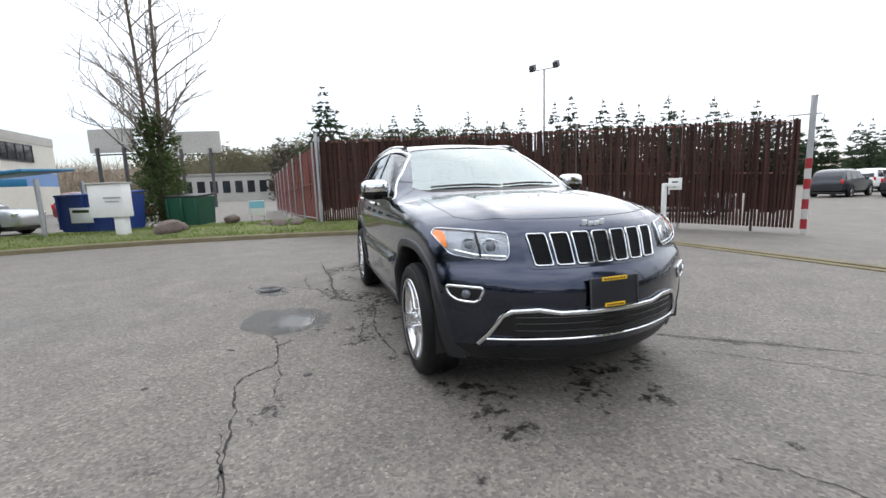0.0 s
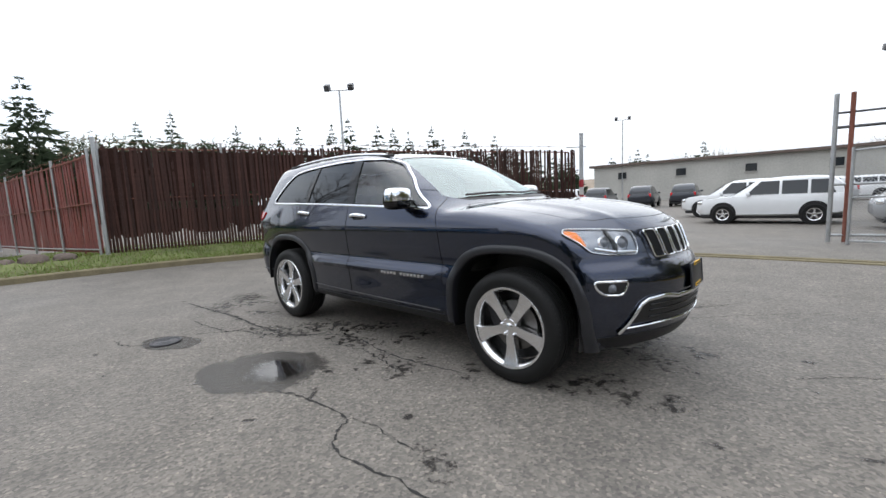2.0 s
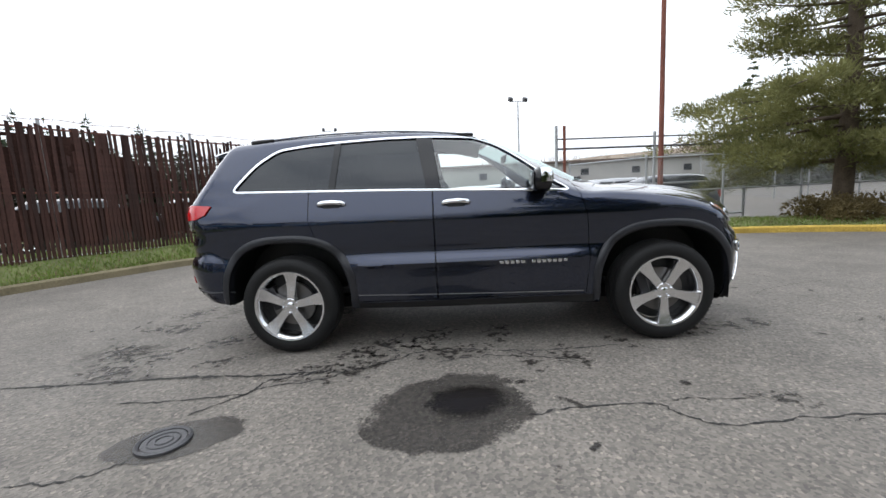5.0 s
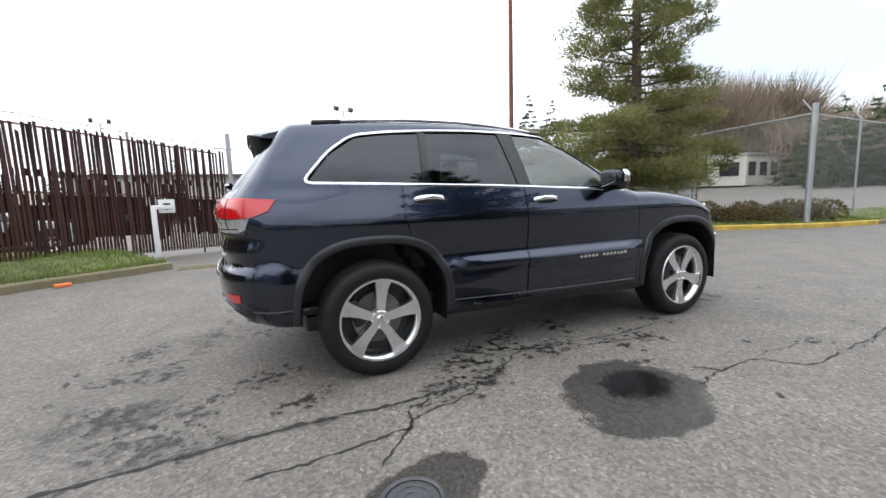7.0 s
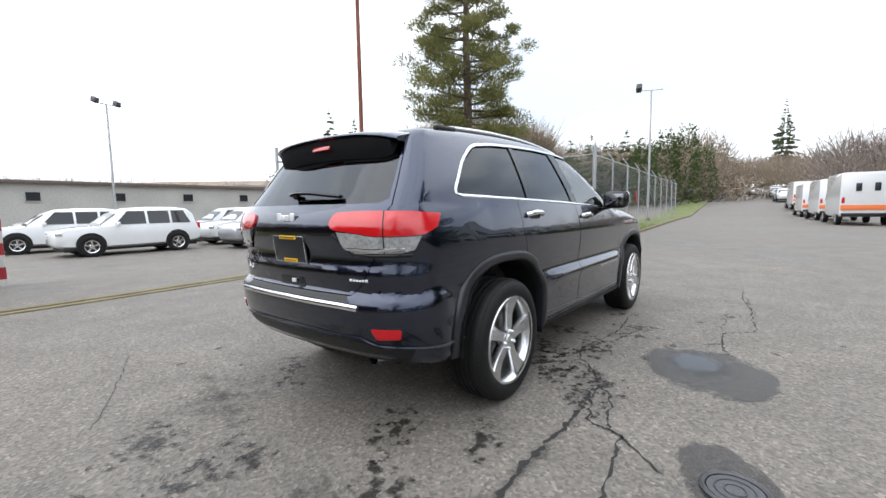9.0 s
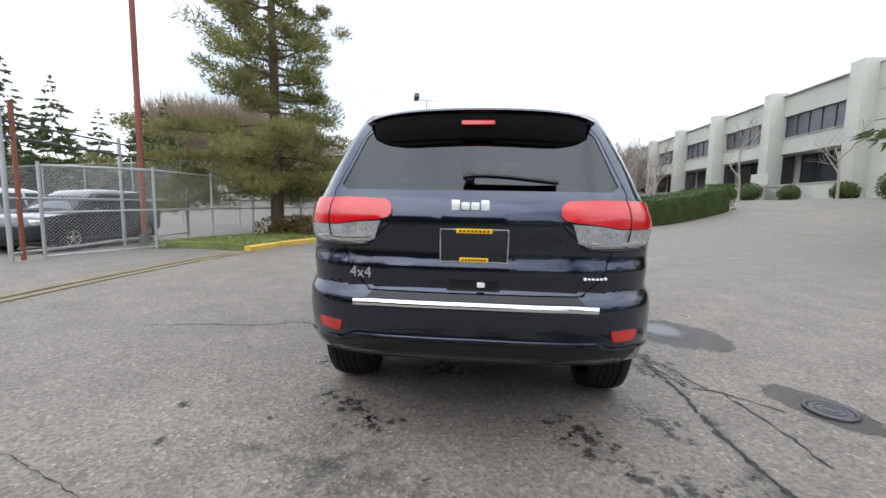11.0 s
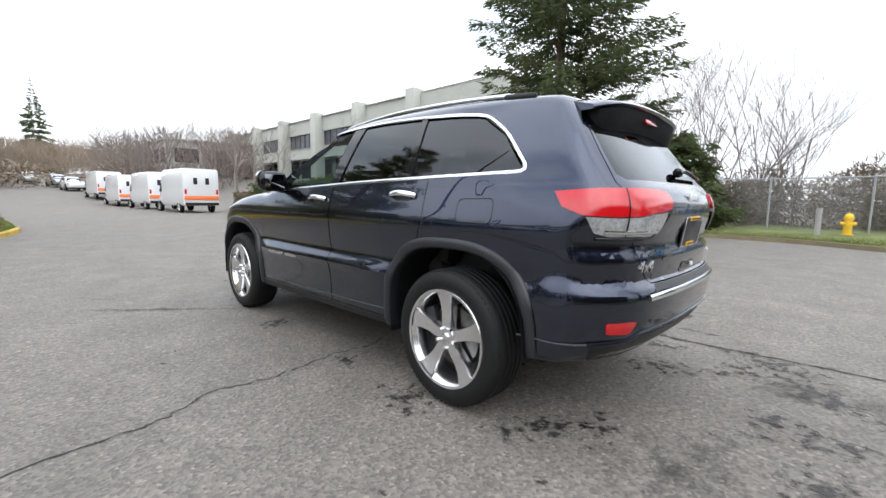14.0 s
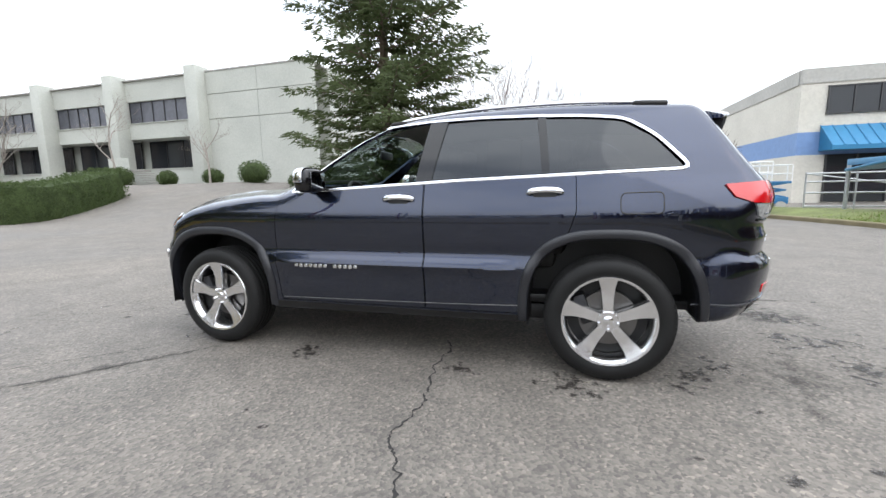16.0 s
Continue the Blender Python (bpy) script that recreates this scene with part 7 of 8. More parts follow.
# grass
def grass(name, line, out, lo, hi, n, material, label, seed, k0=0.0, k1=1.0, tall=.07):
    r = np.random.RandomState(seed)
    lv = Leaves(seed)
    prof = [(0.14, .125), (0.5, .18), (1.0, .27), (1.6, .30), (3, .22), (6, .12), (9, -.02)] if name == "grass_west" else [(0.14, .12), (.6, .155), (1.2, .175), (2.2, .16), (3.2, .07)]
    P = []
    m = len(line) - 1
    for _ in range(n):
        i = int(lerp(k0, k1, r.rand()) * m)
        o = lo + (hi - lo) * r.rand() ** 1.8
        p = line[i].lerp(line[min(i + 1, m)], r.rand())
        w = out(i)
        h = np.interp(o, [a for a, b in prof], [b for a, b in prof])
        P.append((p.x + w[0] * o, p.y + w[1] * o, ground_z(p.x, p.y) + h - .01))
    P = np.array(P)
    lv.blades(P, r.normal(size=(n, 3)) * .45 + np.array([0, 0, 1.0]), tall, .014)
    tagged(lv.make(name, material, None, label), label, "grass", kind="stuff")


grass("grass_west", WEST_KERB, west_out, .12, 7, 26000, GRASS, "short green winter grass on the verge", 1, .1, 1.0, .085)
grass("grass_west", WEST_KERB, west_out, .12, 4, 7000, DRY_GRASS, "dry yellowed grass mixed into the verge", 2, .1, 1.0, .08)
grass("grass_east", EAST_KERB, east_out, .12, 3, 12000, GRASS, "green grass behind the yellow kerb", 3, 0, .75)
grass("grass_east", EAST_KERB, east_out, .12, 3, 5000, DRY_GRASS, "dry grass behind the yellow kerb", 4, 0, .75)
grass("grass_south", SOUTH_KERB, south_out, .12, 3, 9000, GRASS, "rough green grass below the trees", 5)
grass("grass_south", SOUTH_KERB, south_out, .12, 3.5, 7000, DRY_GRASS, "dry straw-coloured grass below the trees", 6)


# far woods
def far_conifers(name, trees, seed, label, material=FAR_GREEN):
    r = np.random.RandomState(seed)
    lv = Leaves(seed)
    for x, y, z, h, w in trees:
        tiers = max(11, int(h * 1.7))
        lean = r.normal(size=2) * .012
        for k in range(tiers):
            u = (k + r.rand() * .8) / tiers
            reach = 1.25 * w * (1 - u) ** .9 * r.uniform(.72, 1.12) + .05
            m = 5 + int(9 * (1 - u))
            a = r.rand(m) * 6.283
            ln = reach * r.uniform(.55, 1.1, m)
            per = 9
            q = r.rand(m, per) ** .6
            droop = -.26 * (1 - u) - .05
            px = x + lean[0] * h * u + np.cos(a)[:, None] * ln[:, None] * q
            py = y + lean[1] * h * u + np.sin(a)[:, None] * ln[:, None] * q
            pz = z + h * (.05 + .95 * u) + ln[:, None] * q * droop + r.normal(size=(m, per)) * .05
            d = np.stack([np.cos(a)[:, None] + 0 * q, np.sin(a)[:, None] + 0 * q, droop + 0 * q], -1) + r.normal(size=(m, per, 3)) * .45
            size = (.16 + .36 * ln[:, None] + 0 * q).reshape(-1, 1)
            lv.blades(np.stack([px, py, pz], -1).reshape(-1, 3), d.reshape(-1, 3), size, size * .42)
        top = np.repeat(np.array([[x + lean[0] * h, y + lean[1] * h, z + h * .95]]), 4, 0)
        lv.blades(top, np.array([[0, 0, 1.0]] * 4) + r.normal(size=(4, 3)) * .08, h * .075, .10)
    tagged(lv.make(name, material, None, label), label, "woods", kind="stuff")


def arc(az, d):
    return d * math.cos(radians(az)), d * math.sin(radians(az))


rnd = random.Random(12)
T = []
for az, d, h, w in ((178.6, 58, 11.5, 3.2), (174, 66, 9.5, 3.4), (169, 72, 11.5, 2.4), (140.3, 66, 13.2, 2.3), (144.5, 66, 10.8, 2.8), (136, 68, 11.6, 2.0), (133, 66, 10.4, 2.2), (130.0, 70, 10, 2.4), (151, 72, 10.6, 2.0), (127, 70, 9.8, 2.6),
                    (124, 72, 9.5, 2.6), (121, 74, 9.0, 2.6), (156, 70, 9.0, 2.2), (118.5, 70, 8.0, 2.4), (138.3, 70, 11.0, 2.6), (142.2, 72, 11.4, 2.6), (147, 70, 10.6, 2.8), (153.5, 68, 11.0, 2.6), (158.5, 74, 11.8, 3.0), (162, 70, 11.0, 2.8), (165.5, 76, 12.2, 3.2), (131.5, 72, 10.8, 2.2), (128.4, 70, 10.2, 2.4)):
    x, y = arc(az, d)
    T.append((x, y, -.2, h * (1.36, 1.08, 1.24, 1.02)[len(T) % 4], w * (1.6, 1.2, 1.4)[len(T) % 3]))
for i in range(90):
    az = rnd.uniform(96, 178)
    d = rnd.uniform(85, 130)
    x, y = arc(az, d)
    T.append((x, y, -.3, d * math.tan(radians(rnd.uniform(3.2, 6.0))), rnd.uniform(2, 3.4)))
far_conifers("conifer_wood", T, 3, "dark line of far conifers beyond the fence")
T = []
for az, d, h, w in ((51, 62, 15, 3.6), (54, 66, 17, 3.6), (47, 70, 13.5, 3.0), (43, 70, 15.5, 3.4), (41, 66, 15, 3.0), (26.0, 104, 23, 3.0), (23.2, 70, 11.0, 3.4),
                    (20.6, 62, 11.4, 3.4), (18, 66, 12.4, 3.6), (15.8, 64, 11.0, 3.4), (13.8, 66, 12.6, 3.4), (11.8, 66, 11.5, 3.2), (9.3, 74, 12, 2.6)):
    x, y = arc(az, d)
    T.append((x, y, -.3, h, w))
T.append((150, -4, 6, 24, 4.2))
T.append((135, 9, 5.5, 14, 4.2))
T.append((128, 16, 5, 13, 4.2))
far_conifers("conifer_wood", T, 5, "tall green conifers behind the yard and road fence", SPRUCE)


def brown_wood(name, spots, seed, label, material=FAR_BROWN):
    """Leafless distant wood as dense upright twigs."""
    r = np.random.RandomState(seed)
    lv = Leaves(seed)
    for x, y, z, h, w, n in spots:
        n = int(n * 1.9)
        a = r.rand(n) * 6.283
        rr = w * r.rand(n) ** .5
        hh = r.rand(n) ** .8
        p = np.stack([x + rr * np.cos(a), y + rr * np.sin(a), z + h * .75 * hh], 1)
        d = np.stack([.35 * np.cos(a), .35 * np.sin(a), 1 + 0 * a], 1) + r.normal(size=(n, 3)) * .42
        lv.blades(p, d, h * .30, .045 + h * .005)
    tagged(lv.make(name, material, None, label), label, "woods", kind="stuff")


S = []
for i in range(70):
    az = rnd.uniform(150, 212)
    d = rnd.uniform(90, 150)
    x, y = arc(az, d)
    S.append((x, y, 0, d * math.tan(radians(rnd.uniform(3, 5.2))), 7, 260))
for i in range(60):
    az = rnd.uniform(40, 100)
    d = rnd.uniform(100, 140)
    x, y = arc(az, d)
    S.append((x, y, 0, d * math.tan(radians(rnd.uniform(2.5, 5.0))), 8, 240))
for i in range(44):
    az = rnd.uniform(5, 25)
    d = rnd.uniform(70, 120)
    x, y = arc(az, d)
    S.append((x, y, ground_z(x, y), d * math.tan(radians(rnd.uniform(4, 8))), 5, 300))
for i in range(46):
    az = rnd.uniform(-19, 6)
    d = rnd.uniform(100, 150)
    x, y = arc(az, d)
    S.append((x, y, ground_z(x, y), d * math.tan(radians(rnd.uniform(2.2, 4.2))), 7, 240))
for i in range(40):
    az = rnd.uniform(25.5, 40)
    d = rnd.uniform(84, 104)
    x, y = arc(az, d)
    S.append((x, y, -.3, d * math.tan(radians(rnd.uniform(9.5, 13.0))), 4, 1150))
brown_wood("bare_wood", S, 8, "distant leafless brown woodland")



def mixed_wood(name, spots, seed, label, material):
    """Far evergreen and undergrowth masses with a broken top edge."""
    r = np.random.RandomState(seed)
    lv = Leaves(seed)
    for x, y, z, h, w, n in spots:
        u = r.rand(n) ** .7
        prof = np.sqrt(np.clip(1 - (u * 1.02 - .12) ** 2, .02, 1))
        a = r.rand(n) * 6.283
        rr = w * prof * (.35 + .65 * r.rand(n) ** .5)
        p = np.stack([x + rr * np.cos(a), y + rr * np.sin(a), z + h * u * (.85 + .2 * r.rand(n))], 1)
        d = np.stack([np.cos(a), np.sin(a), .3 + 0 * a], 1) + r.normal(size=(n, 3)) * .6
        lv.blades(p, d, .28 + .05 * w + .01 * h, .14 + .035 * w)
    tagged(lv.make(name, material, None, label), label, "woods", kind="stuff")


rnd = random.Random(77)
EYE0 = Vector((1.5, -3.0, 1.2))


def belt(a0, a1, d0, d1, e0, e1, count, w, n):
    out = []
    for i in range(count):
        az = lerp(a0, a1, (i + rnd.random()) / count)
        d = rnd.uniform(d0, d1)
        x, y = EYE0.x + d * math.cos(radians(az)), EYE0.y + d * math.sin(radians(az))
        g = ground_z(x, y) - .3
        out.append((x, y, g, 1.2 + d * math.tan(radians(rnd.uniform(e0, e1))) - g, w * rnd.uniform(.7, 1.3), n))
    return out


mixed_wood("dark_wood", belt(122, 182, 62, 84, 5.0, 6.8, 58, 3.6, 460), 21, "dark dense wood behind the slatted fence", FAR_MIXED)
mixed_wood("brown_wood", belt(4, 24, 66, 92, 2.6, 4.6, 30, 4.0, 480), 22, "brown winter woodland behind the road fence", FAR_BROWN)
mixed_wood("dark_wood", belt(150, 172, 64, 86, 6.6, 8.2, 24, 3.6, 620), 29, "dark green treeline above the slatted fence", FAR_GREEN)
mixed_wood("brown_wood", belt(41, 62, 70, 95, 3.2, 5.0, 24, 4.5, 420), 23, "olive-brown woodland behind the yard", FAR_BROWN)
mixed_wood("hill_wood", belt(181, 196, 95, 150, 3.2, 6.2, 22, 7.0, 1200), 24, "olive wooded slope beyond the lawn", FAR_OLIVE)
mixed_wood("hill_wood", belt(160, 181, 90, 130, 5.5, 8.2, 16, 6.0, 1200), 28, "olive wooded slope above the fence", FAR_OLIVE)
mixed_wood("roadside_evergreens", [(61.4, 9.8, .8, 10.4, 2.0, 1000), (62.8, 7.5, .8, 11.0, 2.0, 1000), (68.2, 6.0, 1.2, 8.6, 1.8, 800), (56.5, 11.5, .6, 9.0, 2.0, 800)], 31, "green bushy evergreens at the end of the road fence", HEDGE)
mixed_wood("red_shrubs", belt(-13, -4, 80, 110, 1.6, 3.6, 12, 3.2, 360), 25, "reddish-brown winter shrubs beside the road", FAR_RED)
S = []
for i in range(26):
    az = rnd.uniform(-22, -8)
    d = rnd.uniform(60, 95)
    x, y = -3.4 + d * math.cos(radians(az)), 2.2 + d * math.sin(radians(az))
    g = ground_z(x, y)
    S.append((x, y, g, d * math.tan(radians(rnd.uniform(5.5, 8.5))) - g * .6, 3.2, 110))
brown_wood("street_trees", S, 27, "pale leafless street trees further up the road", TWIG)


def hill():
    bm = bmesh.new()
    rows = []
    for j, (d, h) in enumerate(((150, -1), (190, 9), (240, 19), (320, 24), (420, 20))):
        rows.append([bm.verts.new((*arc(az, d), max(-1, h * (.35 + .65 * math.exp(-((az - 178) / 30) ** 2) + .55 * math.exp(-((az - 62) / 26) ** 2)) * (1 + .12 * noise.noise(Vector((az * .13, j, 0))))
                                   * sstep(20, 40, az) * (1 - sstep(225, 260, az)))))
                     for az in range(14, 270, 3)])
    for a, b in zip(rows, rows[1:]):
        for k in range(len(a) - 1):
            bm.faces.new((a[k], b[k], b[k + 1], a[k + 1]))
    solo("backdrop_hill", bm, FAR_BROWN, "low wooded hills on the horizon", "hill", kind="structure")


hill()

# ---- other vehicles ----
def loft(bm, stations, close=True):
    """A skin through cross-sections: each a list of (y, z) for the left half at x."""
    rows = []
    for x, half in stations:
        pts = [(-y, z) for y, z in half] + [(y, z) for y, z in half[::-1]]
        rows.append([bm.verts.new((x, y, z)) for y, z in pts])
    n = len(rows[0])
    for a, b in zip(rows, rows[1:]):
        for k in range(n):
            bm.faces.new((a[k], a[(k + 1) % n], b[(k + 1) % n], b[k]))
    bm.faces.new(rows[0])
    bm.faces.new(rows[-1][::-1])
    bmesh.ops.recalc_face_normals(bm, faces=bm.faces[:])


PT = lathe([(.215, .10), (.25, .115), (.33, .11), (.35, .085), (.35, -.085), (.33, -.11), (.215, -.10)], 28)
FAR_TYRE = finish("tyre", PT, RUBBER)
bm = lathe([(.001, .085), (.06, .09), (.075, .075)], 20)
for k in range(5):
    box(bm, Vector((.145 * math.cos(k * 1.2566 + .3), .078, .145 * math.sin(k * 1.2566 + .3))), (.17, .025, .05), Matrix.Rotation(-(k * 1.2566 + .3), 4, "Y"))
bm2 = lathe([(.19, .09), (.218, .102), (.222, .06), (.20, .02)], 28)
mt = finish("rim", bm2, [], 0)
bm.from_mesh(mt)
FAR_RIM = finish("rim", bm, ALLOY)


def parked_suv(paint, label, boxy=0.0, group="yard vehicles"):
    """A mid-size sport utility vehicle; nose along +x, on z = 0."""
    t = thing("parked_suv", label, "car", group)
    bm = bmesh.new()
    st = []
    for x, w, z0, z1 in ((-2.22, .74, .52, .92), (-2.17, .84, .40, 1.02), (-1.9, .90, .32, 1.06), (-1.2, .93, .28, 1.07), (0, .94, .26, 1.05), (.9, .93, .26, 1.02), (1.5, .91, .28, .99), (1.95, .86, .30, .93), (2.18, .76, .36, .84), (2.25, .66, .45, .74)):
        h = z1 - z0
        st.append((x, [(w * .80, z0), (w * .97, z0 + .12 * h), (w, z0 + .5 * h), (w * .985, z0 + .8 * h), (w * .94, z1), (w * .5, z1 + .03)]))
    loft(bm, st)
    part("body", bm, paint, t)
    bm = bmesh.new()
    rk = .18 * (1 - boxy)
    st = []
    for x, wb, wt, zb, zt in ((-2.10, .80, .76, 1.00, 1.06), (-2.02 + rk * .5, .82, .72, 1.0, 1.45), (-1.85 + rk, .83, .68, 1.0, 1.62), (-1.4, .85, .66, 1.0, 1.67), (-.5, .86, .66, 1.0, 1.68), (.15, .86, .64, 1.0, 1.63), (.45, .86, .62, 1.0, 1.50),
                              (1.0, .84, .70, 1.0, 1.12)):
        st.append((x, [(wb, zb), (lerp(wb, wt, .5), lerp(zb, zt, .55)), (wt, zt - .05), (wt * .85, zt), (wt * .4, zt + .02)]))
    loft(bm, st)
    part("cabin", bm, paint, t)
    for s in (-1, 1):
        for x0, x1, k0, k1 in ((-1.85, -1.2, .2, 0), (-1.12, -.42, 0, 0), (-.34, .62, 0, .42)):
            bm = bmesh.new()
            z0, z1 = 1.08, 1.55
            v = [bm.verts.new(p) for p in ((x0, s * .857, z0), (x1, s * .865, z0), (x1 - k1, s * .70, z1), (x0 + k0, s * .70, z1))]
            bm.faces.new(v if s < 0 else v[::-1])
            part("window", bm, WINDOW, t)
        for wx in (1.33, -1.33):
            bm = bmesh.new()
            bmesh.ops.create_cone(bm, cap_ends=True, segments=28, radius1=.42, radius2=.42, depth=.04, matrix=pose(wx, s * .915, .40, 90, 0, 0))
            part("wheel_arch", bm, BLACK, t)
            w = new("tyre", FAR_TYRE)
            w.parent = t
            w.matrix_world = pose(wx, s * .86, .352, 0, 0, 0 if s > 0 else 180)
            r = new("rim", FAR_RIM)
            r.parent = w
        bm = bmesh.new()
        box(bm, (2.08, s * .66, .80), (.2, .3, .14), pose(0, 0, 0, 0, 0, -s * 24), .03)
        part("headlight", bm, REFLECTOR, t)
        bm = bmesh.new()
        box(bm, (-2.15, s * .76, .95), (.12, .16, .26), None, .03)
        part("tail_lamp", bm, RED_LENS, t)
        bm = bmesh.new()
        box(bm, (.55, s * .98, 1.10), (.12, .2, .14), None, .04)
        part("mirror", bm, paint, t)
    for x0, z0, x1, z1, wy in ((1.02, 1.08, .50, 1.49, .62), (-2.12, 1.06, -1.98 + rk * .7, 1.50, .62)):
        bm = bmesh.new()
        o = .02 if x0 > 0 else -.02
        v = [bm.verts.new(p) for p in ((x0 + o, -wy - .1, z0), (x0 + o, wy + .1, z0), (x1 + o, wy - .04, z1), (x1 + o, -wy + .04, z1))]
        bm.faces.new(v)
        part("windscreen", bm, WINDOW, t)
    bm = bmesh.new()
    box(bm, (2.2, 0, .66), (.08, .9, .16), None, .03)
    part("grille", bm, BLACK, t)
    bm = bmesh.new()
    box(bm, (0, 0, .27), (4.1, 1.62, .14), None, .03)
    part("underside", bm, BLACK, t)
    return t


def place(master, spots):
    for k, (x, y, a) in enumerate(spots):
        m = pose(x, y, ground_z(x, y), 0, 0, a)
        if k == 0:
            master.matrix_world = m
        else:
            copy_thing(master, m)


place(parked_suv(WHITE_PAINT, "white sport utility vehicle parked in the yard", .6),
      [(1.45, 17.0, 180), (0.1, 20.6, 178), (1.6, 27.2, 180), (2.0, 30.5, 180), (6.6, 18.0, 182), (-16.2, 39, 95), (9.5, 24.5, 180), (66.4, -3.2, 186), (-13.6, 6.6, 60), (4.5, 38, 180)])
place(parked_suv(SILVER_PAINT, "silver sport utility vehicle parked in the yard", .2),
      [(1.2, 24.0, 180), (6.3, 14.9, 182), (7.0, 21.2, 180), (2.4, 34.0, 180), (-9.4, 12.6, 40), (-16.5, -14.0, 84), (74, -2.4, 188), (81.6, .2, 188)])
place(parked_suv(NAVY_PAINT, "dark sport utility vehicle parked in the yard", .1),
      [(7.1, 11.9, 184), (-13.6, 30.5, 100), (-10.7, 31.8, 98), (-7.8, 33.2, 97), (-5.0, 34.2, 96), (76, 9, 20), (-11.8, 9.4, 50)])
place(parked_suv(RED_PAINT, "dark red car parked across the lawn", .1), [(-24.0, -12.2, 100), (-1.5, 36, 90)])


def van():
    t = thing("box_van", "white box van with an orange-red stripe across its rear", "van", "parked vans")
    bm = bmesh.new()
    st = []
    for x, w, z0, z1 in ((-2.7, .98, .55, 2.62), (-2.66, 1.02, .45, 2.70), (1.0, 1.02, .42, 2.70), (1.25, 1.0, .42, 2.55)):
        st.append((x, [(w * .9, z0), (w, z0 + .15), (w, 1.6), (w * .985, z1 - .12), (w * .9, z1)]))
    loft(bm, st)
    part("box_body", bm, WHITE_PAINT, t)
    bm = bmesh.new()
    st = []
    for x, w, z0, z1 in ((1.2, .95, .45, 2.05), (1.7, .94, .42, 1.98), (2.15, .90, .42, 1.25), (2.75, .84, .45, 1.05), (2.85, .7, .5, .9)):
        st.append((x, [(w * .92, z0), (w, z0 + .2), (w * .97, z1 - .25), (w * .8, z1)]))
    loft(bm, st)
    part("cab", bm, WHITE_PAINT, t)
    for y in (-.34, .34):
        bm = bmesh.new()
        box(bm, (-2.71, y, 1.95), (.03, .22, .40), None, .01)
        part("rear_window", bm, WINDOW, t)
    bm = bmesh.new()
    box(bm, (-2.71, 0, .92), (.03, 1.98, .26), None, .008)
    part("stripe", bm, LITTER, t)
    bm = bmesh.new()
    box(bm, (-2.72, 0, .55), (.12, 1.9, .18), None, .02)
    part("bumper", bm, BLACK, t)
    for s in (-1, 1):
        bm = bmesh.new()
        v = [bm.verts.new(p) for p in ((1.35, s * .96, 1.3), (2.0, s * .93, 1.3), (1.68, s * .92, 1.85), (1.35, s * .94, 1.85))]
        bm.faces.new(v)
        part("window", bm, WINDOW, t)
        for wx in (1.9, -1.7):
            w = new("tyre", FAR_TYRE)
            w.parent = t
            w.matrix_world = pose(wx, s * .9, .352, 0, 0, 0 if s > 0 else 180)
            r = new("rim", FAR_RIM)
            r.parent = w
        bm = bmesh.new()
        box(bm, (-2.71, s * .9, 1.3), (.04, .12, .3), None, .01)
        part("tail_lamp", bm, RED_LENS, t)
    return t


place(van(), [(28.7, -5.7, 4), (35.9, -5.3, 5), (44.1, -4.8, 5), (53.0, -4.4, 6)])

# ---- clutter on the verges ----
for k, (x, y, r) in enumerate([(-10.0, -5.45, .42), (-9.75, -2.45, .26), (-9.7, -1.95, .22), (-9.9, -2.9, .18), (-13.8, -4.4, .3)]):
    solo("boulder", pebble((x, y, .24 + r * .25), r, k + 1), STONE, "rough brown field stone on the lawn", "stone", "lawn stones")


def dumpster(x, y, w, d, h, a, material, label, sign=False):
    t = thing("dumpster", label, "dumpster")
    m = pose(x, y, .12, 0, 0, a)
    bm = bmesh.new()
    v = [bm.verts.new(m @ Vector(p)) for p in ((-w / 2 * .94, -d / 2 * .9, .1), (w / 2 * .94, -d / 2 * .9, .1), (w / 2 * .94, d / 2 * .9, .1), (-w / 2 * .94, d / 2 * .9, .1),
                                               (-w / 2, -d / 2, h), (w / 2, -d / 2, h), (w / 2, d / 2, h), (-w / 2, d / 2, h))]
    for f in ((0, 1, 2, 3), (0, 4, 5, 1), (1, 5, 6, 2), (2, 6, 7, 3), (3, 7, 4, 0)):
        bm.faces.new([v[i] for i in f])
    bmesh.ops.recalc_face_normals(bm, faces=bm.faces[:])
    part("bin", bm, material, t)
    for k in (-.45, 0, .45):
        bm = bmesh.new()
        box(bm, m @ Vector((w * k, -d / 2 - .02, h * .55)), (.07, .06, h * .8), pose(0, 0, 0, 0, 0, a), .01)
        part("rib", bm, material, t)
    bm = bmesh.new()
    box(bm, m @ Vector((0, 0, h + .04)), (w * 1.03, d * 1.03, .07), pose(0, 0, 0, 4, 0, a), .02)
    part("lid", bm, BLACK if not sign else material, t)
    if sign:
        bm = bmesh.new()
        box(bm, m @ Vector((-w * .02, -d / 2 - .06, h * .5)), (.8, .02, .5), pose(0, 0, 0, 0, 0, a), .004)
        s = part("notice", bm, SIGN_WHITE, t, "white notice with unreadable print")
        bm = bmesh.new()
        box(bm, m @ Vector((-w * .02, -d / 2 - .074, h * .6)), (.6, .006, .09), pose(0, 0, 0, 0, 0, a))
        part("print", bm, HEDGE, s)


dumpster(-13.7, -5.70, 1.15, 1.2, 1.12, 72, DUMP_GREEN, "dark green steel dumpster on the lawn")
dumpster(-13.1, -8.25, 2.0, 1.4, 1.30, 66, DUMP_BLUE, "blue steel dumpster with a white notice", True)


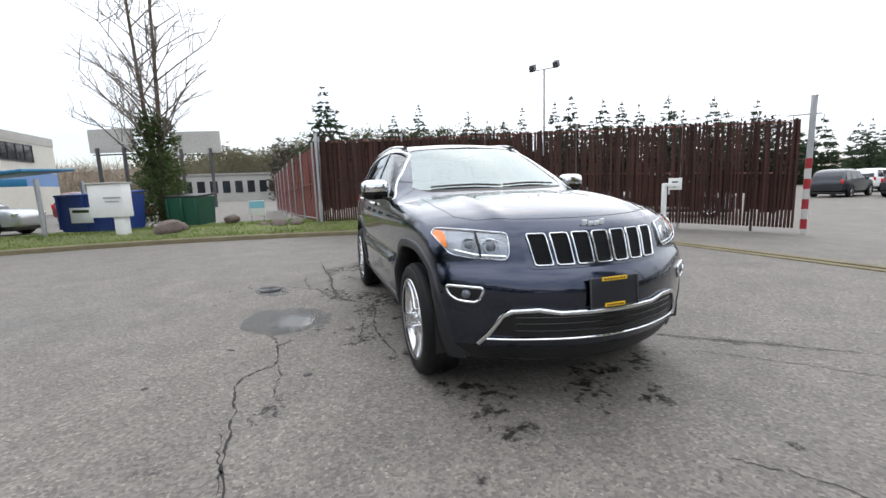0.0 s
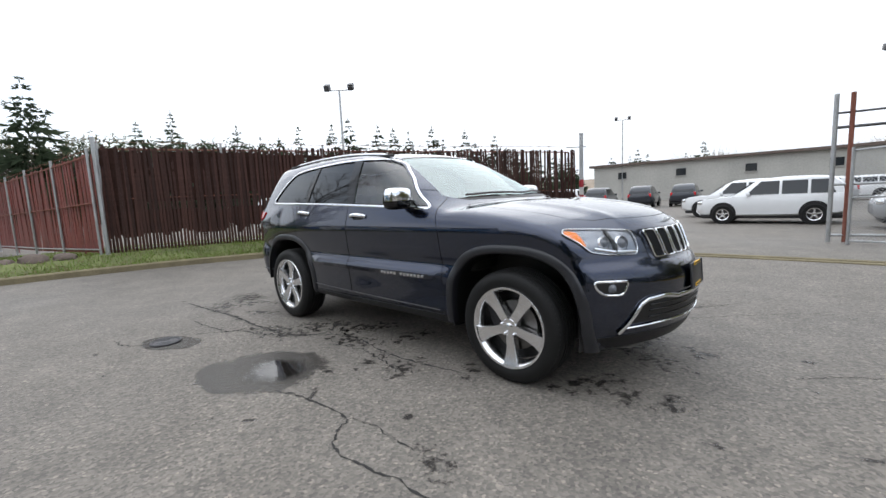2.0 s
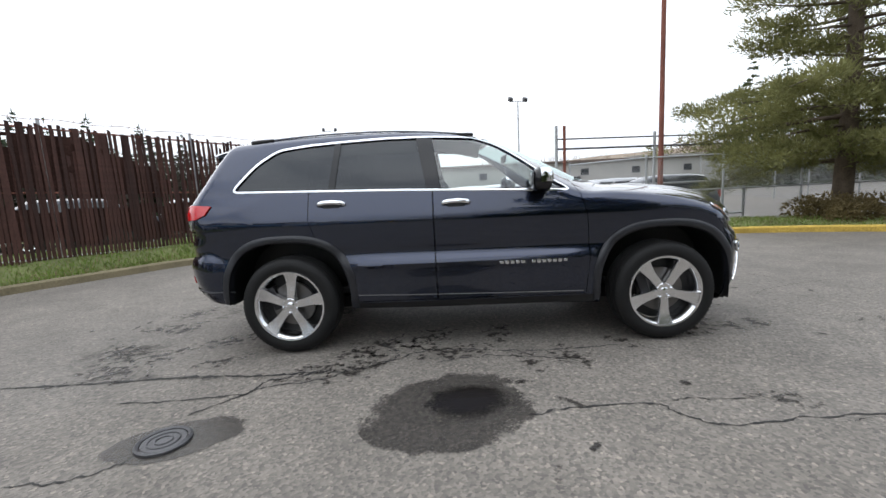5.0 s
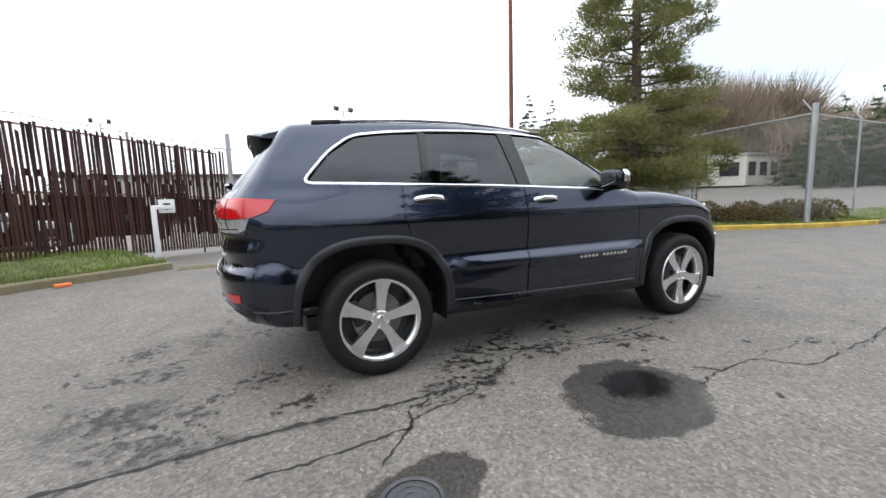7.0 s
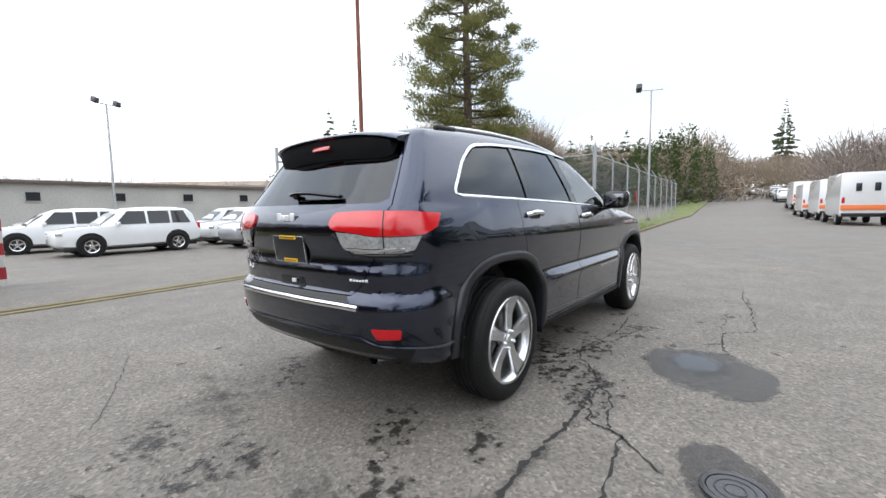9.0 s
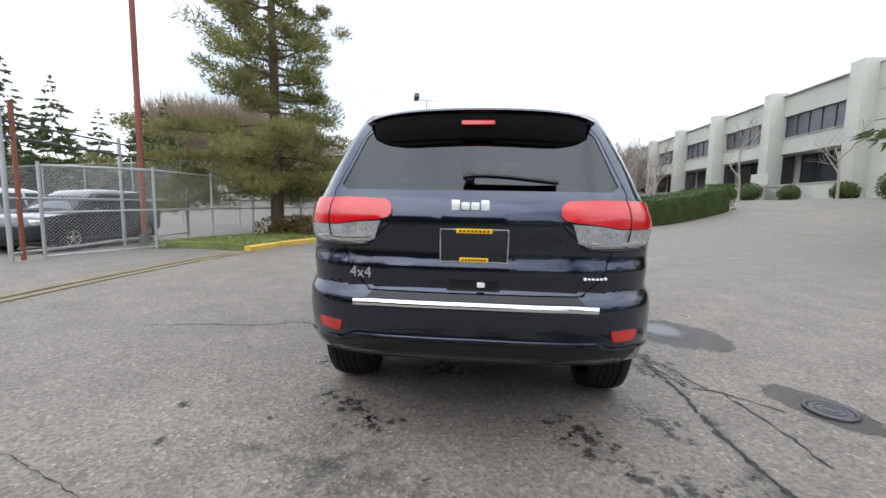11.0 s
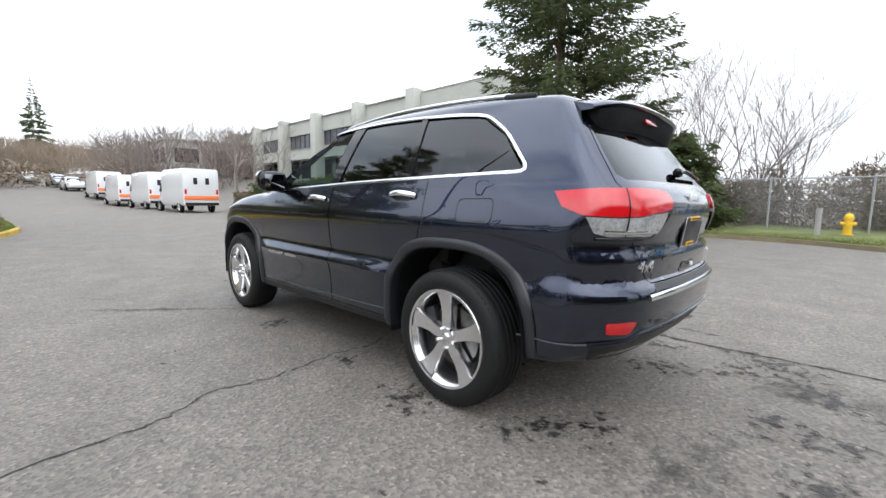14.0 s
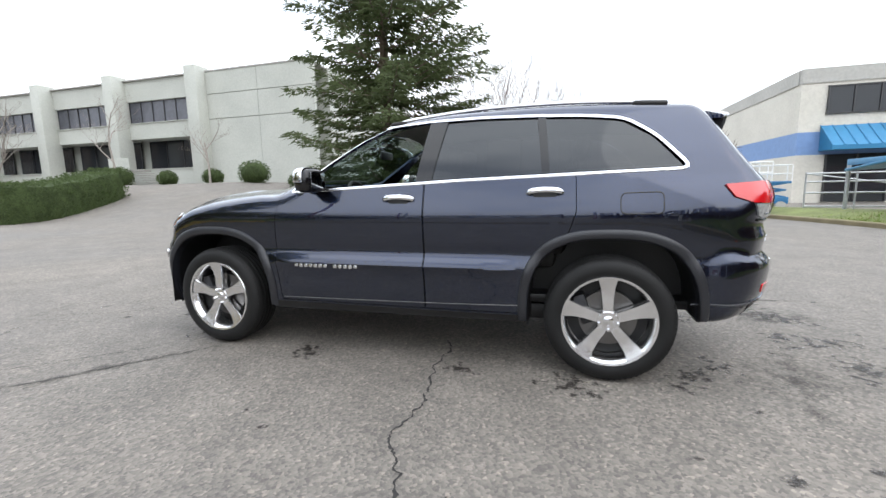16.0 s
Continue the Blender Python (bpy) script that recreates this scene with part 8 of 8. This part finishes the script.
def cabinet():
    t = thing("utility_cabinet", "white metal utility cabinet raised on a post", "cabinet")
    m = pose(-9.95, -6.82, .1, 0, 0, 70)
    bm = bmesh.new()
    box(bm, m @ Vector((0, 0, 1.12)), (.98, .35, .92), pose(0, 0, 0, 0, 0, 70), .02)
    part("case", bm, SIGN_WHITE, t)
    bm = bmesh.new()
    box(bm, m @ Vector((0, 0, 1.60)), (1.04, .42, .05), pose(0, 0, 0, 0, 0, 70), .015)
    part("cover", bm, WALL_WHITE, t)
    bm = bmesh.new()
    box(bm, m @ Vector((.25, 0, .34)), (.30, .22, .68), pose(0, 0, 0, 0, 0, 70), .02)
    part("pedestal", bm, SIGN_WHITE, t)
    bm = bmesh.new()
    box(bm, m @ Vector((.2, -.185, 1.2)), (.5, .01, .05), pose(0, 0, 0, 0, 0, 70))
    box(bm, m @ Vector((.2, -.185, 1.1)), (.4, .01, .03), pose(0, 0, 0, 0, 0, 70))
    part("print", bm, GALV, t)


cabinet()


def canopy():
    t = thing("canopy", "blue fabric canopy on grey posts", "canopy")
    bm = bmesh.new()
    box(bm, (-11.6, -11.6, 1.90), (2.8, 5.6, .08), pose(0, 0, 0, 6, 3, 0), .02)
    part("cover", bm, BLUE_AWNING, t)
    bm = bmesh.new()
    box(bm, (-10.3, -11.6, 1.79), (.04, 5.6, .20), None, .01)
    part("valance", bm, BLUE_AWNING, t)
    for x, y in ((-10.4, -8.65), (-12.8, -8.6), (-10.4, -14.5)):
        bm = bmesh.new()
        rod(bm, (x, y, 0), (x, y, 1.88), .06, seg=10)
        part("post", bm, GALV, t)


canopy()


def small_sign(x, y):
    t = thing("yard_sign", "small white and pale blue sign on the lawn", "sign")
    part("panel", box_bm((x, y, .62), (.06, .62, .66), None, .01), SIGN_WHITE, t)
    part("band", box_bm((x + .035, y, .78), (.02, .62, .30)), SIGN_CYAN, t)
    for d in (-.25, .25):
        bm = bmesh.new()
        rod(bm, (x, y + d, -.05), (x, y + d, .4), .02)
        part("leg", bm, GALV, t)


small_sign(-16.0, -3.7)


def hydrant(x, y):
    t = thing("fire_hydrant", "yellow cast-iron fire hydrant on the verge", "hydrant")
    z = .2
    bm = bmesh.new()
    rod(bm, (x, y, z), (x, y, z + .06), .15, seg=16)
    rod(bm, (x, y, z + .06), (x, y, z + .5), .10, seg=16)
    rod(bm, (x, y, z + .5), (x, y, z + .54), .13, seg=16)
    part("barrel", bm, HYDRANT, t)
    bm = bmesh.new()
    bmesh.ops.create_uvsphere(bm, u_segments=16, v_segments=10, radius=.11, matrix=Matrix.Translation((x, y, z + .55)))
    rod(bm, (x, y, z + .62), (x, y, z + .70), .03, seg=6)
    part("bonnet", bm, HYDRANT, t)
    for a in (0, 90, 180):
        bm = bmesh.new()
        d = Vector((math.cos(radians(a)), math.sin(radians(a)), 0))
        rod(bm, Vector((x, y, z + .36)), Vector((x, y, z + .36)) + d * .18, .055, seg=10)
        part("outlet", bm, HYDRANT, t)


hydrant(-2.95, -14.5)
bm = bmesh.new()
rod(bm, (-2.3, -14.2, 0), (-2.3, -14.2, 1.0), .07, seg=12)
solo("bollard", bm, CONCRETE, "grey concrete bollard beside the hydrant", "bollard")


def scissor_lift(x, y, a, label):
    t = thing("scissor_lift", label, "lift", "scissor lifts")
    m = pose(x, y, ground_z(x, y), 0, 0, a)
    r = pose(0, 0, 0, 0, 0, a)
    def b(name, c, s, mt, bev=.01):
        part(name, box_bm(m @ Vector(c), s, r, bev), mt, t)
    b("chassis", (0, 0, .42), (1.9, .8, .28), LIFT_BLUE, .03)
    b("deck", (0, 0, 1.15), (2.0, .8, .10), LIFT_BLUE)
    for k in (-1, 1):
        for z0, z1 in ((.56, .84), (.84, 1.12)):
            for s in (-1, 1):
                bm = bmesh.new()
                rod(bm, m @ Vector((-.85 * s, k * .36, z0)), m @ Vector((.85 * s, k * .36, z1)), .03, seg=6)
                part("scissor_arm", bm, LIFT_BLUE, t)
        for z in (1.5, 1.85):
            bm = bmesh.new()
            rod(bm, m @ Vector((-1, k * .38, z)), m @ Vector((1, k * .38, z)), .02, seg=6)
            part("guard_rail", bm, SIGN_WHITE, t)
        for px in (-1, -.33, .33, 1):
            bm = bmesh.new()
            rod(bm, m @ Vector((px, k * .38, 1.15)), m @ Vector((px, k * .38, 1.85)), .02, seg=6)
            part("guard_post", bm, SIGN_WHITE, t)
        for wx in (-.7, .7):
            bm = bmesh.new()
            bmesh.ops.create_cone(bm, cap_ends=True, segments=20, radius1=.19, radius2=.19, depth=.13, matrix=m @ pose(wx, k * .38, .19, 90, 0, 0))
            part("wheel", bm, WALL_WHITE, t)
    b("control_box", (.9, .2, 1.7), (.16, .3, .25), BLACK)


scissor_lift(-6.7, -13.6, 8, "blue and white scissor lift parked behind the fence")
scissor_lift(-5.2, -17.0, 20, "blue and white scissor lift parked behind the fence")
scissor_lift(-8.9, -17.5, -10, "blue and white scissor lift parked behind the fence")


def pipe_rails():
    t = thing("pipe_barrier", "grey pipe barrier gate in front of the warehouse", "barrier")
    a, b = Vector((-9.6, -15.4, 0)), Vector((-16.5, -14.0, 0))
    for z in (.25, .75, 1.15, 1.45):
        bm = bmesh.new()
        rod(bm, a + Vector((0, 0, z)), b + Vector((0, 0, z)), .03, seg=8)
        part("rail", bm, GALV, t)
    for k in range(6):
        p = a.lerp(b, k / 5)
        bm = bmesh.new()
        rod(bm, p, p + Vector((0, 0, 1.5)), .03, seg=8)
        part("post", bm, GALV, t)
    bm = bmesh.new()
    rod(bm, a + Vector((0, 0, 1.45)), b + Vector((0, 0, .25)), .025, seg=8)
    part("brace", bm, GALV, t)


pipe_rails()
bm = bmesh.new()
box(bm, (-4.85, 4.4, .03), (.20, .10, .05), pose(0, 0, 0, 0, 0, 30), .01)
solo("litter", bm, LITTER, "crumpled orange and white wrapper by the kerb", "litter")
bm = bmesh.new()
box(bm, (20.2, 3.56, 1.65), (.5, .02, .62), pose(0, 0, 0, 0, 0, 4), .004)
solo("fence_sign", bm, STRIPE_RED, "faded red notice on the road fence", "sign")
